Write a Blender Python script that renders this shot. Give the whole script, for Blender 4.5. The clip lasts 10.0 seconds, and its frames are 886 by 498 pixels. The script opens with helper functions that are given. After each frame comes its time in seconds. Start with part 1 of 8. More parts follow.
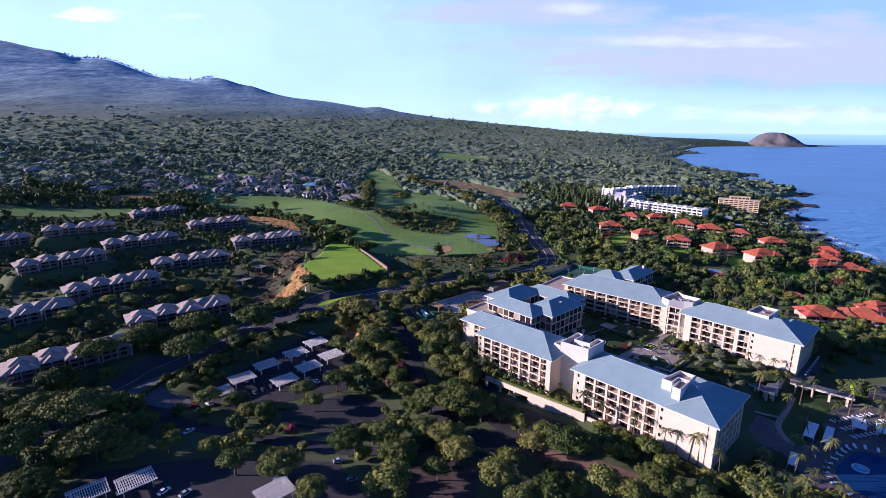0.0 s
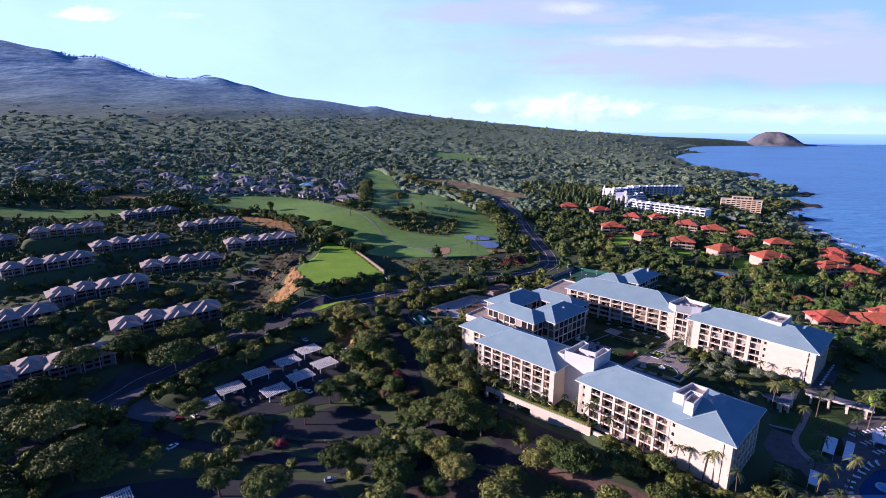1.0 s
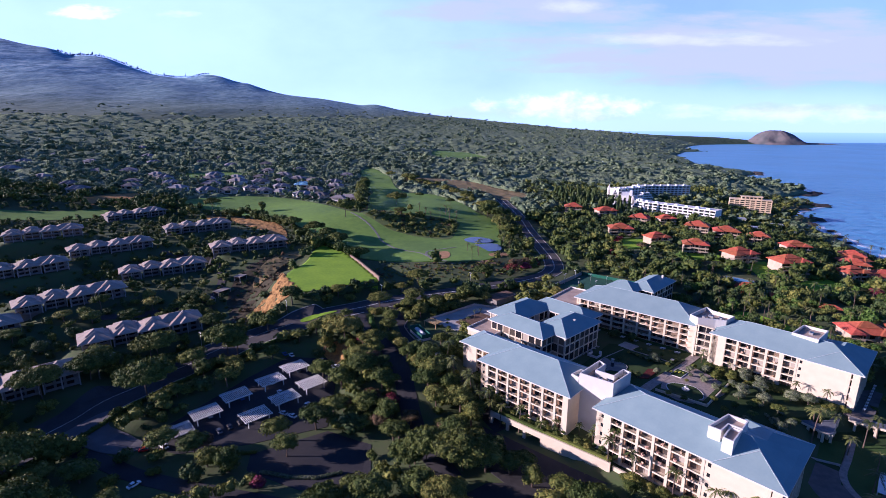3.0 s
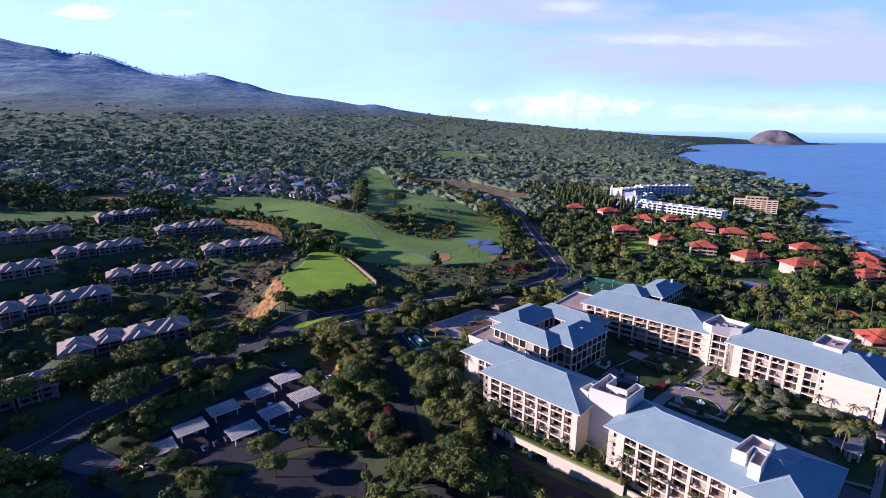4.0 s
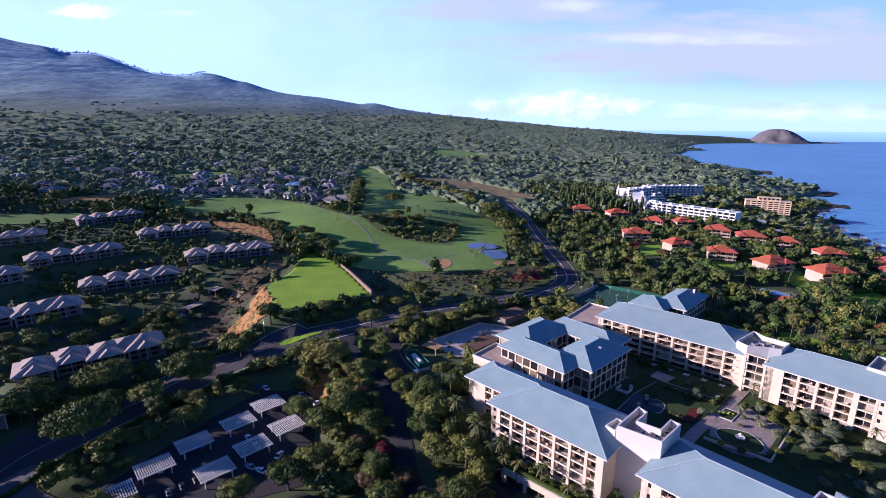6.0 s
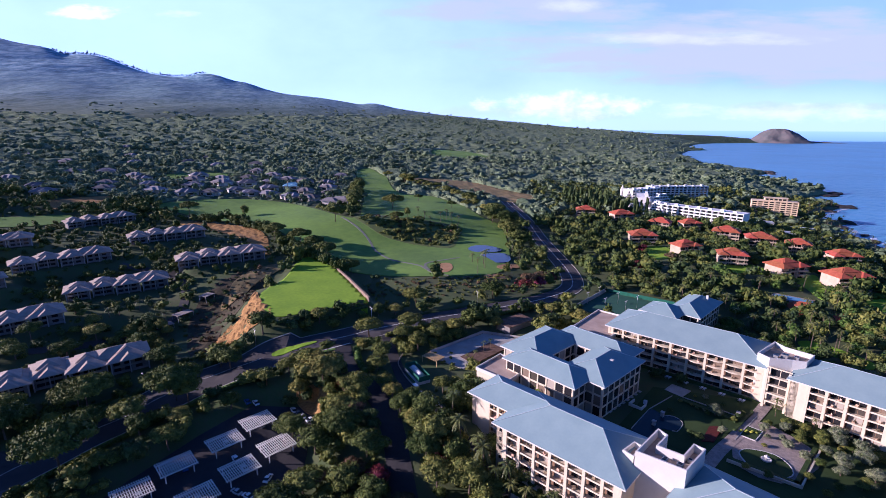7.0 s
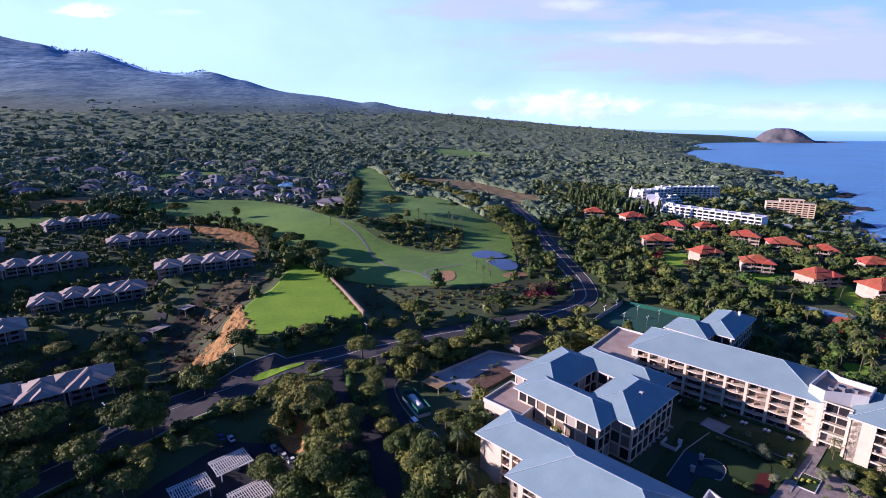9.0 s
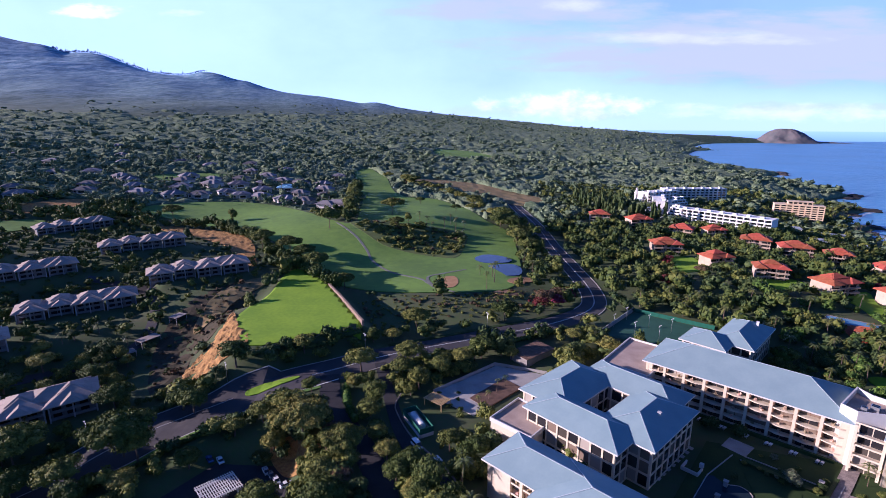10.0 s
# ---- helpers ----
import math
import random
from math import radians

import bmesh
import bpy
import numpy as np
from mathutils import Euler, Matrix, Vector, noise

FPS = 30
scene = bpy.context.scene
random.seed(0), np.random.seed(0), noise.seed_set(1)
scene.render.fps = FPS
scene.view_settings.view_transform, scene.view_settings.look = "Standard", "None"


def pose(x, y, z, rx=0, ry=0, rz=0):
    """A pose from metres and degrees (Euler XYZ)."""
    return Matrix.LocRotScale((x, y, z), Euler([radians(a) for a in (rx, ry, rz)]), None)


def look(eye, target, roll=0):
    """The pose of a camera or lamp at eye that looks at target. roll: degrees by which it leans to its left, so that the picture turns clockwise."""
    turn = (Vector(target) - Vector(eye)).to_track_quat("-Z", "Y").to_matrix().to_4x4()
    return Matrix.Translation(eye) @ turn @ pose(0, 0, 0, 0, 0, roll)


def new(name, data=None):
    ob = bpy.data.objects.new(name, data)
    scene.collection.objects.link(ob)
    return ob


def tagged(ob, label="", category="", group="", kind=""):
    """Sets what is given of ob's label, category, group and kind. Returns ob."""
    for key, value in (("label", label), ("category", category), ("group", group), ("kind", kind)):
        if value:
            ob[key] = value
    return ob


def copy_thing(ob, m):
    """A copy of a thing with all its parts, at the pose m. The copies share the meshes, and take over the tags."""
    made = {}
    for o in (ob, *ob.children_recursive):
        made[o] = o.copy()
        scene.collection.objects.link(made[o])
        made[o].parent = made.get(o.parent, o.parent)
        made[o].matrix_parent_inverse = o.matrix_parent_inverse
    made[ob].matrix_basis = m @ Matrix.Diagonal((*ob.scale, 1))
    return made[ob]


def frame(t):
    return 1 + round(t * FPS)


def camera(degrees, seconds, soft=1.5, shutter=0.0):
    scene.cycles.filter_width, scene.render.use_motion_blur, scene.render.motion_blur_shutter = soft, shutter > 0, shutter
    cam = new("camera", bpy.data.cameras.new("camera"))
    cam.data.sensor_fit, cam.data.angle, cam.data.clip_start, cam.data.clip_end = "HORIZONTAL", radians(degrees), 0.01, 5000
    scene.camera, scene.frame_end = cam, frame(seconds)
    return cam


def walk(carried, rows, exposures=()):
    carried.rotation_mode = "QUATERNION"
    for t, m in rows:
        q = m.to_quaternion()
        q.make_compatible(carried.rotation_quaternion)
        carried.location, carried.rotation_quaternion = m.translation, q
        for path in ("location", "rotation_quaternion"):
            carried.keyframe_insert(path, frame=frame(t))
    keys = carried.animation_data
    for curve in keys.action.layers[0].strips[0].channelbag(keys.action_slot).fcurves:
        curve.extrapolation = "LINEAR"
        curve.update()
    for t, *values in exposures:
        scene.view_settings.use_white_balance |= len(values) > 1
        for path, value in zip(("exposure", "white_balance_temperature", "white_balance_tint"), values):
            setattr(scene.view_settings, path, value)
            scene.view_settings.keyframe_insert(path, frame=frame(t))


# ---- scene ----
cam = camera(84.2, 10.0, soft=0.3)
PATH = [
    (0, (0.0, -0.007, 136.887), (-0.004, 1.936, 136.413), 0.3),
    (0.5, (0.183, 5.524, 136.645), (0.182, 7.467, 136.17), 0.3),
    (1, (0.307, 11.201, 136.311), (0.308, 13.144, 135.835), 0.3),
    (1.5, (0.404, 17.042, 135.91), (0.407, 18.984, 135.432), 0.3),
    (2, (0.422, 23.025, 135.496), (0.426, 24.966, 135.016), 0.3),
    (2.5, (0.417, 29.021, 135.109), (0.42, 30.963, 134.628), 0.3),
    (4, (0.306, 47.775, 133.532), (0.31, 49.716, 133.051), 0.3),
    (4.5, (0.249, 54.163, 133.096), (0.253, 56.104, 132.615), 0.3),
    (5, (0.122, 60.565, 132.658), (0.125, 62.506, 132.177), 0.2),
    (5.5, (-0.04, 67.039, 132.25), (-0.036, 68.979, 131.766), 0.3),
    (7, (-0.649, 86.668, 130.847), (-0.645, 88.609, 130.364), 0.2),
    (7.5, (-0.743, 93.259, 130.555), (-0.742, 95.199, 130.073), 0.2),
    (8, (-0.919, 99.886, 130.268), (-0.918, 101.826, 129.784), 0.2),
    (8.5, (-1.137, 106.512, 129.967), (-1.136, 108.453, 129.482), 0.2),
    (9, (-1.386, 113.092, 129.704), (-1.386, 115.031, 129.217), 0.3),
    (9.5, (-1.763, 119.346, 129.603), (-1.764, 121.286, 129.118), 0.3),
    (10, (-2.277, 124.793, 129.616), (-2.281, 126.733, 129.131), 0.3),
]
walk(cam, [(t, look(eye, target, roll)) for t, eye, target, roll in PATH], exposures=[(0, 0.98, 5030, 37), (10, 0.98, 5030, 37)])

# ---- world, sun, exposure ----
SUN_EL, SUN_DIR = radians(15.2), Vector((-1.0, 0.0, 0.0)).normalized()
SEA = 6.0

world = bpy.data.worlds.new("world")
scene.world = world
world.use_nodes = True


def build_world():
    nt = world.node_tree
    nt.nodes.clear()
    N, L = nt.nodes.new, nt.links.new

    def math_node(op, a, b=None, c=None):
        n = N("ShaderNodeMath")
        n.operation = op
        for k, v in enumerate((a, b, c)):
            if v is None:
                continue
            if isinstance(v, (int, float)):
                n.inputs[k].default_value = v
            else:
                L(v, n.inputs[k])
        return n.outputs[0]

    sky = N("ShaderNodeTexSky")
    sky.sky_type = "NISHITA"
    sky.sun_disc = False
    sky.sun_elevation = SUN_EL
    sky.sun_rotation = math.atan2(SUN_DIR.x, SUN_DIR.y)
    sky.altitude = 600
    sky.air_density, sky.dust_density, sky.ozone_density = 1.0, 0.1, 6.5
    tc = N("ShaderNodeTexCoord")
    sep = N("ShaderNodeSeparateXYZ")
    L(tc.outputs["Generated"], sep.inputs[0])
    X, Y, Z = sep.outputs
    ysafe = math_node("MAXIMUM", Y, 0.05)
    a = math_node("DIVIDE", X, ysafe)
    e = math_node("DIVIDE", Z, ysafe)
    ahead = math_node("GREATER_THAN", Y, 0.06)

    def cloud(a0, e0, wa, we, scale, stretch, low, high, seed, rugged=2.2):
        """Soft cloud: noise inside an ellipse of the sky."""
        da = math_node("DIVIDE", math_node("SUBTRACT", a, a0), wa)
        de = math_node("DIVIDE", math_node("SUBTRACT", e, e0), we)
        r = math_node("ADD", math_node("MULTIPLY", da, da), math_node("MULTIPLY", de, de))
        fall = math_node("SUBTRACT", 1.0, r)
        vec = N("ShaderNodeCombineXYZ")
        L(math_node("MULTIPLY", a, scale), vec.inputs[0])
        L(math_node("MULTIPLY", e, scale * stretch), vec.inputs[1])
        vec.inputs[2].default_value = seed
        noi = N("ShaderNodeTexNoise")
        noi.inputs["Scale"].default_value = 1.0
        noi.inputs["Detail"].default_value = 8.0
        noi.inputs["Roughness"].default_value = 0.6
        L(vec.outputs[0], noi.inputs["Vector"])
        v = math_node("ADD", math_node("MULTIPLY", math_node("SUBTRACT", noi.outputs["Fac"], 0.5), rugged), fall)
        mr = N("ShaderNodeMapRange")
        mr.interpolation_type = "SMOOTHSTEP"
        L(v, mr.inputs["Value"])
        mr.inputs["From Min"].default_value, mr.inputs["From Max"].default_value = low, high
        return math_node("MULTIPLY", mr.outputs[0], ahead)

    def mixed(base, colour, fac, amount):
        m = N("ShaderNodeMix")
        m.data_type = "RGBA"
        L(math_node("MULTIPLY", fac, amount), m.inputs["Factor"])
        L(base, m.inputs["A"])
        if isinstance(colour, tuple):
            m.inputs["B"].default_value = (*colour, 1)
        else:
            L(colour, m.inputs["B"])
        return m.outputs["Result"]

    col = sky.outputs[0]
    lav, white, haze = (5.8, 6.1, 8.7), (12.0, 11.8, 12.7), (7.3, 9.7, 15.0)
    for args, colour, amount in CLOUDS:
        col = mixed(col, {"lav": lav, "white": white, "haze": haze}[colour], cloud(*args), amount)
    below = N("ShaderNodeMapRange")
    L(Z, below.inputs["Value"])
    below.inputs["From Min"].default_value, below.inputs["From Max"].default_value = -0.0040, -0.0056
    deep = N("ShaderNodeMapRange")
    L(Z, deep.inputs["Value"])
    deep.inputs["From Min"].default_value, deep.inputs["From Max"].default_value = -0.006, -0.027
    far_sea = N("ShaderNodeMix")
    far_sea.data_type = "RGBA"
    far_sea.inputs["A"].default_value, far_sea.inputs["B"].default_value = (4.6, 7.0, 11.6, 1), (2.3, 4.2, 8.6, 1)
    L(deep.outputs[0], far_sea.inputs["Factor"])
    col = mixed(col, far_sea.outputs["Result"], below.outputs[0], 1.0)
    bg = N("ShaderNodeBackground")
    bg.inputs["Strength"].default_value = SKY
    L(col, bg.inputs["Color"])
    out = N("ShaderNodeOutputWorld")
    L(bg.outputs[0], out.inputs["Surface"])


# centre across and up, half sizes, noise scale, stretch, threshold low and high, seed; tint; cover
CLOUDS = [
    ((-0.75, 0.10, 1.05, 0.26, 1.5, 2.0, -0.5, 1.3, 20.0), "haze", 0.84),
    ((0.00, 0.10, 3.00, 0.42, 0.8, 1.0, -0.6, 1.3, 31.0), "haze", 0.48),
    ((0.30, 0.00, 2.00, 0.075, 1.0, 2.0, -0.4, 1.2, 25.0), "haze", 0.60),
    ((0.15, 0.216, 0.27, 0.030, 7.0, 4.5, -0.10, 0.90, 1.0, 2.6), "lav", 0.88),
    ((0.225, 0.222, 0.07, 0.014, 12.0, 2.5, 0.0, 1.60, 3.0, 2.6), "white", 0.35),
    ((0.70, 0.146, 0.62, 0.066, 5.0, 6.0, -0.25, 0.75, 4.0, 2.6), "lav", 0.95),
    ((0.50, 0.165, 0.30, 0.016, 8.0, 5.0, 0.10, 1.70, 41.0, 2.8), "white", 0.34),
    ((0.36, 0.108, 0.30, 0.010, 9.0, 7.0, 0.10, 1.30, 44.0, 3.0), "lav", 0.55),
    ((0.80, 0.098, 0.26, 0.010, 9.0, 7.0, 0.10, 1.30, 47.0, 3.0), "lav", 0.60),
    ((0.24, 0.042, 0.20, 0.034, 20.0, 1.7, 0.25, 1.30, 7.0, 2.8), "white", 0.75),
    ((0.17, 0.026, 0.30, 0.020, 14.0, 2.2, 0.20, 1.40, 52.0, 2.8), "lav", 0.35),
    ((0.70, 0.030, 0.36, 0.024, 14.0, 2.6, 0.20, 1.50, 9.0, 2.8), "white", 0.45),
    ((0.72, 0.040, 0.30, 0.014, 12.0, 3.6, 0.20, 1.30, 56.0, 3.0), "lav", 0.40),
    ((-0.655, 0.207, 0.11, 0.016, 14.0, 3.0, 0.35, 1.20, 12.0, 2.8), "white", 0.75),
    ((-0.50, 0.205, 0.06, 0.008, 20.0, 3.0, 0.20, 1.30, 14.0, 2.8), "white", 0.35),
]
SKY = 0.0595
build_world()
sun = new("sun", bpy.data.lights.new("sun", "SUN"))
sun.data.energy, sun.data.angle, sun.data.color = 5.0, radians(0.5), (1.0, 0.79, 0.55)
sun.matrix_world = look((0, 0, 300), Vector((0, 0, 300)) - (SUN_DIR * math.cos(SUN_EL) + Vector((0, 0, math.sin(SUN_EL)))))


# ---- materials ----
def material(name, c1, c2=None, scale=1.0, rough=0.8, metal=0.0, bump=0.0, bscale=None, vary=0.0, island=0.0, spec=0.2, coords="Object", detail=5.0, fine=0.25, stretch=(1, 1, 1)):
    """Procedural surface: a blend of two colours at two scales, fine relief, and variation from object to object or clump to clump."""
    m = bpy.data.materials.new(name)
    m.use_nodes = True
    nt = m.node_tree
    N, L = nt.nodes.new, nt.links.new
    bsdf = nt.nodes["Principled BSDF"]
    bsdf.inputs["Roughness"].default_value = rough
    bsdf.inputs["Metallic"].default_value = metal
    bsdf.inputs["Specular IOR Level"].default_value = spec
    c2 = c2 or tuple(v * 0.75 for v in c1)
    if coords == "World":
        vec = N("ShaderNodeNewGeometry").outputs["Position"]
    else:
        vec = N("ShaderNodeTexCoord").outputs["Object"]
    mp = N("ShaderNodeMapping")
    mp.inputs["Scale"].default_value = stretch
    L(vec, mp.inputs["Vector"])
    big, small = N("ShaderNodeTexNoise"), N("ShaderNodeTexNoise")
    for n, s in ((big, scale), (small, scale * 9.0)):
        n.inputs["Scale"].default_value = s
        n.inputs["Detail"].default_value = detail
        L(mp.outputs[0], n.inputs["Vector"])
    blend = N("ShaderNodeMix")
    blend.inputs["Factor"].default_value = fine
    L(big.outputs["Fac"], blend.inputs["A"])
    L(small.outputs["Fac"], blend.inputs["B"])
    ramp = N("ShaderNodeMapRange")
    ramp.inputs["From Min"].default_value, ramp.inputs["From Max"].default_value = 0.36, 0.64
    L(blend.outputs["Result"], ramp.inputs["Value"])
    mix = N("ShaderNodeMix")
    mix.data_type = "RGBA"
    mix.inputs["A"].default_value, mix.inputs["B"].default_value = (*c1, 1), (*c2, 1)
    L(ramp.outputs[0], mix.inputs["Factor"])
    col = mix.outputs["Result"]
    for amount, node, socket in ((vary, "ShaderNodeObjectInfo", "Random"), (island, "ShaderNodeNewGeometry", "Random Per Island")):
        if amount:
            r = N(node).outputs[socket]
            mr = N("ShaderNodeMapRange")
            mr.inputs["To Min"].default_value, mr.inputs["To Max"].default_value = 1 - amount, 1 + amount
            L(r, mr.inputs["Value"])
            hs = N("ShaderNodeHueSaturation")
            L(mr.outputs[0], hs.inputs["Value"])
            hue = N("ShaderNodeMapRange")
            hue.inputs["To Min"].default_value, hue.inputs["To Max"].default_value = 0.5 + 0.05 * amount, 0.5 - 0.09 * amount
            L(r, hue.inputs["Value"])
            L(hue.outputs[0], hs.inputs["Hue"])
            L(col, hs.inputs["Color"])
            col = hs.outputs[0]
    L(col, bsdf.inputs["Base Color"])
    if bump:
        bn, bt = N("ShaderNodeBump"), N("ShaderNodeTexNoise")
        bt.inputs["Scale"].default_value = bscale or scale * 6
        bt.inputs["Detail"].default_value = 4
        L(mp.outputs[0], bt.inputs["Vector"])
        bn.inputs["Strength"].default_value = min(1.0, bump)
        bn.inputs["Distance"].default_value = 0.1
        L(bt.outputs["Fac"], bn.inputs["Height"])
        L(bn.outputs[0], bsdf.inputs["Normal"])
    return m


M = {}
M["ground"] = material("ground", (0.064, 0.098, 0.034), (0.080, 0.088, 0.044), 0.05, 0.95, bump=0.9, bscale=0.8, coords="World", fine=0.5)


def high_slopes(m):
    """Dry scrub, coloured with blue haze, takes over from dark soil up the mountain."""
    nt = m.node_tree
    N, L = nt.nodes.new, nt.links.new
    bsdf = nt.nodes["Principled BSDF"]
    low = bsdf.inputs["Base Color"].links[0].from_socket
    pos = N("ShaderNodeNewGeometry").outputs["Position"]
    sep = N("ShaderNodeSeparateXYZ")
    L(pos, sep.inputs[0])
    def zone(lo, hi):
        up = N("ShaderNodeMapRange")
        up.inputs["From Min"].default_value, up.inputs["From Max"].default_value = lo, hi
        L(sep.outputs["Z"], up.inputs["Value"])
        return up.outputs[0]

    def mottled(stretch, scale, stops):
        mp = N("ShaderNodeMapping")
        mp.inputs["Scale"].default_value = stretch
        L(pos, mp.inputs["Vector"])
        noi = N("ShaderNodeTexNoise")
        noi.inputs["Scale"].default_value, noi.inputs["Detail"].default_value, noi.inputs["Roughness"].default_value = scale, 11, 0.72
        L(mp.outputs[0], noi.inputs["Vector"])
        ramp = N("ShaderNodeValToRGB")
        el = ramp.color_ramp.elements
        el[0].position, el[0].color = stops[0]
        el[1].position, el[1].color = stops[-1]
        for at, c in stops[1:-1]:
            el.new(at).color = c
        L(noi.outputs["Fac"], ramp.inputs[0])
        return ramp.outputs[0]

    def over(a, b, fac):
        mix = N("ShaderNodeMix")
        mix.data_type = "RGBA"
        L(fac, mix.inputs["Factor"])
        L(a, mix.inputs["A"])
        L(b, mix.inputs["B"])
        return mix.outputs["Result"]

    # distance haze is painted in: bluer and paler with height
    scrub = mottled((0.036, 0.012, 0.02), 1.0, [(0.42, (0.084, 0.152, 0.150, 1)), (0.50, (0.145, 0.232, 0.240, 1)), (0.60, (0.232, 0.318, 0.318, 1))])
    hazy_pasture = mottled((0.026, 0.0075, 0.012), 1.0, [(0.42, (0.096, 0.196, 0.262, 1)), (0.50, (0.180, 0.332, 0.425, 1)), (0.60, (0.38, 0.51, 0.54, 1))])
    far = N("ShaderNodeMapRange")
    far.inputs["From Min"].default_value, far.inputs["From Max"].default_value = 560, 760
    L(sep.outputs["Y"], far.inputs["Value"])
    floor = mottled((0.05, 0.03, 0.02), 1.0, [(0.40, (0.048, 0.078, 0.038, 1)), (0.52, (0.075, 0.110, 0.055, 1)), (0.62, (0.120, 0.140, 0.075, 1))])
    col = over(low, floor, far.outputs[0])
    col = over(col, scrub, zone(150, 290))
    col = over(col, hazy_pasture, zone(250, 500))
    L(col, bsdf.inputs["Base Color"])


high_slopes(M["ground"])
M["asphalt"] = material("asphalt", (0.056, 0.054, 0.058), (0.078, 0.072, 0.073), 0.15, 0.9, bump=0.2, bscale=8, coords="World")
# drive and lots: asphalt tone deepened to hold the tree shade
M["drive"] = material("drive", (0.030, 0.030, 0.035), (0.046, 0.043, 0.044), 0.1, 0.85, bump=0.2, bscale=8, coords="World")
M["concrete"] = material("concrete", (0.42, 0.40, 0.37), (0.32, 0.30, 0.27), 0.2, 0.85, bump=0.1, coords="World")
M["paving"] = material("paving", (0.37, 0.31, 0.27), (0.20, 0.165, 0.145), 0.8, 0.8, bump=0.3, coords="World", fine=0.45)
M["fairway"] = material("fairway", (0.168, 0.282, 0.048), (0.100, 0.178, 0.038), 0.022, 0.9, bump=0.5, bscale=1.5, coords="World", fine=0.4)
M["lawn"] = material("lawn", (0.235, 0.370, 0.020), (0.155, 0.280, 0.017), 0.06, 0.9, bump=0.6, bscale=1.5, coords="World", fine=0.45)
# garden greens, darkened so the shade of the wings is in the colour
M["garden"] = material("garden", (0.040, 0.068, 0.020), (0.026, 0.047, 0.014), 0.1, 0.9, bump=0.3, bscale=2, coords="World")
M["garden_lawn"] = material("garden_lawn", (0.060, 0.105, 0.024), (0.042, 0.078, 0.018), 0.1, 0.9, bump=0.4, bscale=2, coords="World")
M["dirt"] = material("dirt", (0.46, 0.27, 0.085), (0.20, 0.10, 0.04), 0.9, 0.95, bump=1.0, bscale=2.0, coords="World", fine=0.5)
# gully floor brown, kept dark to imitate the shade lying there
M["gully_shade"] = material("gully_shade", (0.075, 0.056, 0.034), (0.042, 0.042, 0.022), 0.15, 0.95, bump=1.0, bscale=1.2, coords="World", fine=0.5)
M["roughgrass"] = material("roughgrass", (0.13, 0.165, 0.05), (0.08, 0.11, 0.035), 0.12, 0.95, bump=0.8, bscale=1.5, coords="World", fine=0.5)
M["drygrass"] = material("drygrass", (0.27, 0.19, 0.085), (0.13, 0.12, 0.05), 0.06, 0.95, bump=0.7, coords="World", fine=0.5)
M["sand"] = material("sand", (0.42, 0.245, 0.115), (0.33, 0.185, 0.085), 0.2, 0.95, coords="World")
M["rock"] = material("rock", (0.03, 0.028, 0.026), (0.06, 0.05, 0.045), 0.1, 0.8, bump=0.8, coords="World")
M["cream"] = material("cream", (0.61, 0.525, 0.395), (0.55, 0.47, 0.35), 0.3, 0.75, bump=0.06, bscale=3)
M["white"] = material("white", (0.60, 0.58, 0.55), (0.53, 0.51, 0.48), 0.25, 0.7, bump=0.05, bscale=3)
M["hotel_white"] = material("hotel_white", (0.80, 0.78, 0.74), (0.70, 0.68, 0.65), 0.25, 0.7, bump=0.05, bscale=3)
# balcony back walls: warm brown, taken darker to carry the recess shade
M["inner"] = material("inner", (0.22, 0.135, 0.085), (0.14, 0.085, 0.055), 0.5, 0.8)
M["ridgecap"] = material("ridgecap", (0.40, 0.46, 0.48), (0.34, 0.40, 0.42), 0.3, 0.5)
M["roof"] = material("roof", (0.232, 0.318, 0.335), (0.198, 0.280, 0.302), 0.15, 0.8, bump=0.3, bscale=4, vary=0.04, spec=0.08)
M["flatroof"] = material("flatroof", (0.44, 0.345, 0.275), (0.33, 0.25, 0.20), 0.2, 0.9)
M["redroof"] = material("redroof", (0.44, 0.125, 0.058), (0.31, 0.080, 0.040), 0.6, 0.8, bump=0.4, bscale=6, vary=0.15)
M["condoroof"] = material("condoroof", (0.36, 0.30, 0.25), (0.27, 0.225, 0.19), 0.4, 0.8, bump=0.2, bscale=5, vary=0.08)
# fronts turned from the sun: eave shade is put into this wall grey
M["condowall"] = material("condowall", (0.195, 0.182, 0.182), (0.143, 0.130, 0.130), 0.4, 0.8)
M["condotrim"] = material("condotrim", (0.34, 0.33, 0.33), (0.27, 0.26, 0.26), 0.5, 0.8)
M["villawall"] = material("villawall", (0.46, 0.37, 0.28), (0.38, 0.30, 0.22), 0.4, 0.8, vary=0.1)
M["tan"] = material("tan", (0.66, 0.52, 0.35), (0.58, 0.45, 0.30), 0.3, 0.8)
M["wood_white"] = material("wood_white", (0.75, 0.73, 0.70), (0.6, 0.58, 0.55), 0.6, 0.7)
M["bark"] = material("bark", (0.16, 0.12, 0.09), (0.09, 0.065, 0.05), 1.5, 0.95, bump=0.6)
def leaves(name, c1, c2, vary=0.4, island=0.35):
    return material(name, c1, c2, 0.8, 0.65, vary=vary, island=island, spec=0.12, bump=1.0, bscale=2.2, fine=0.45)


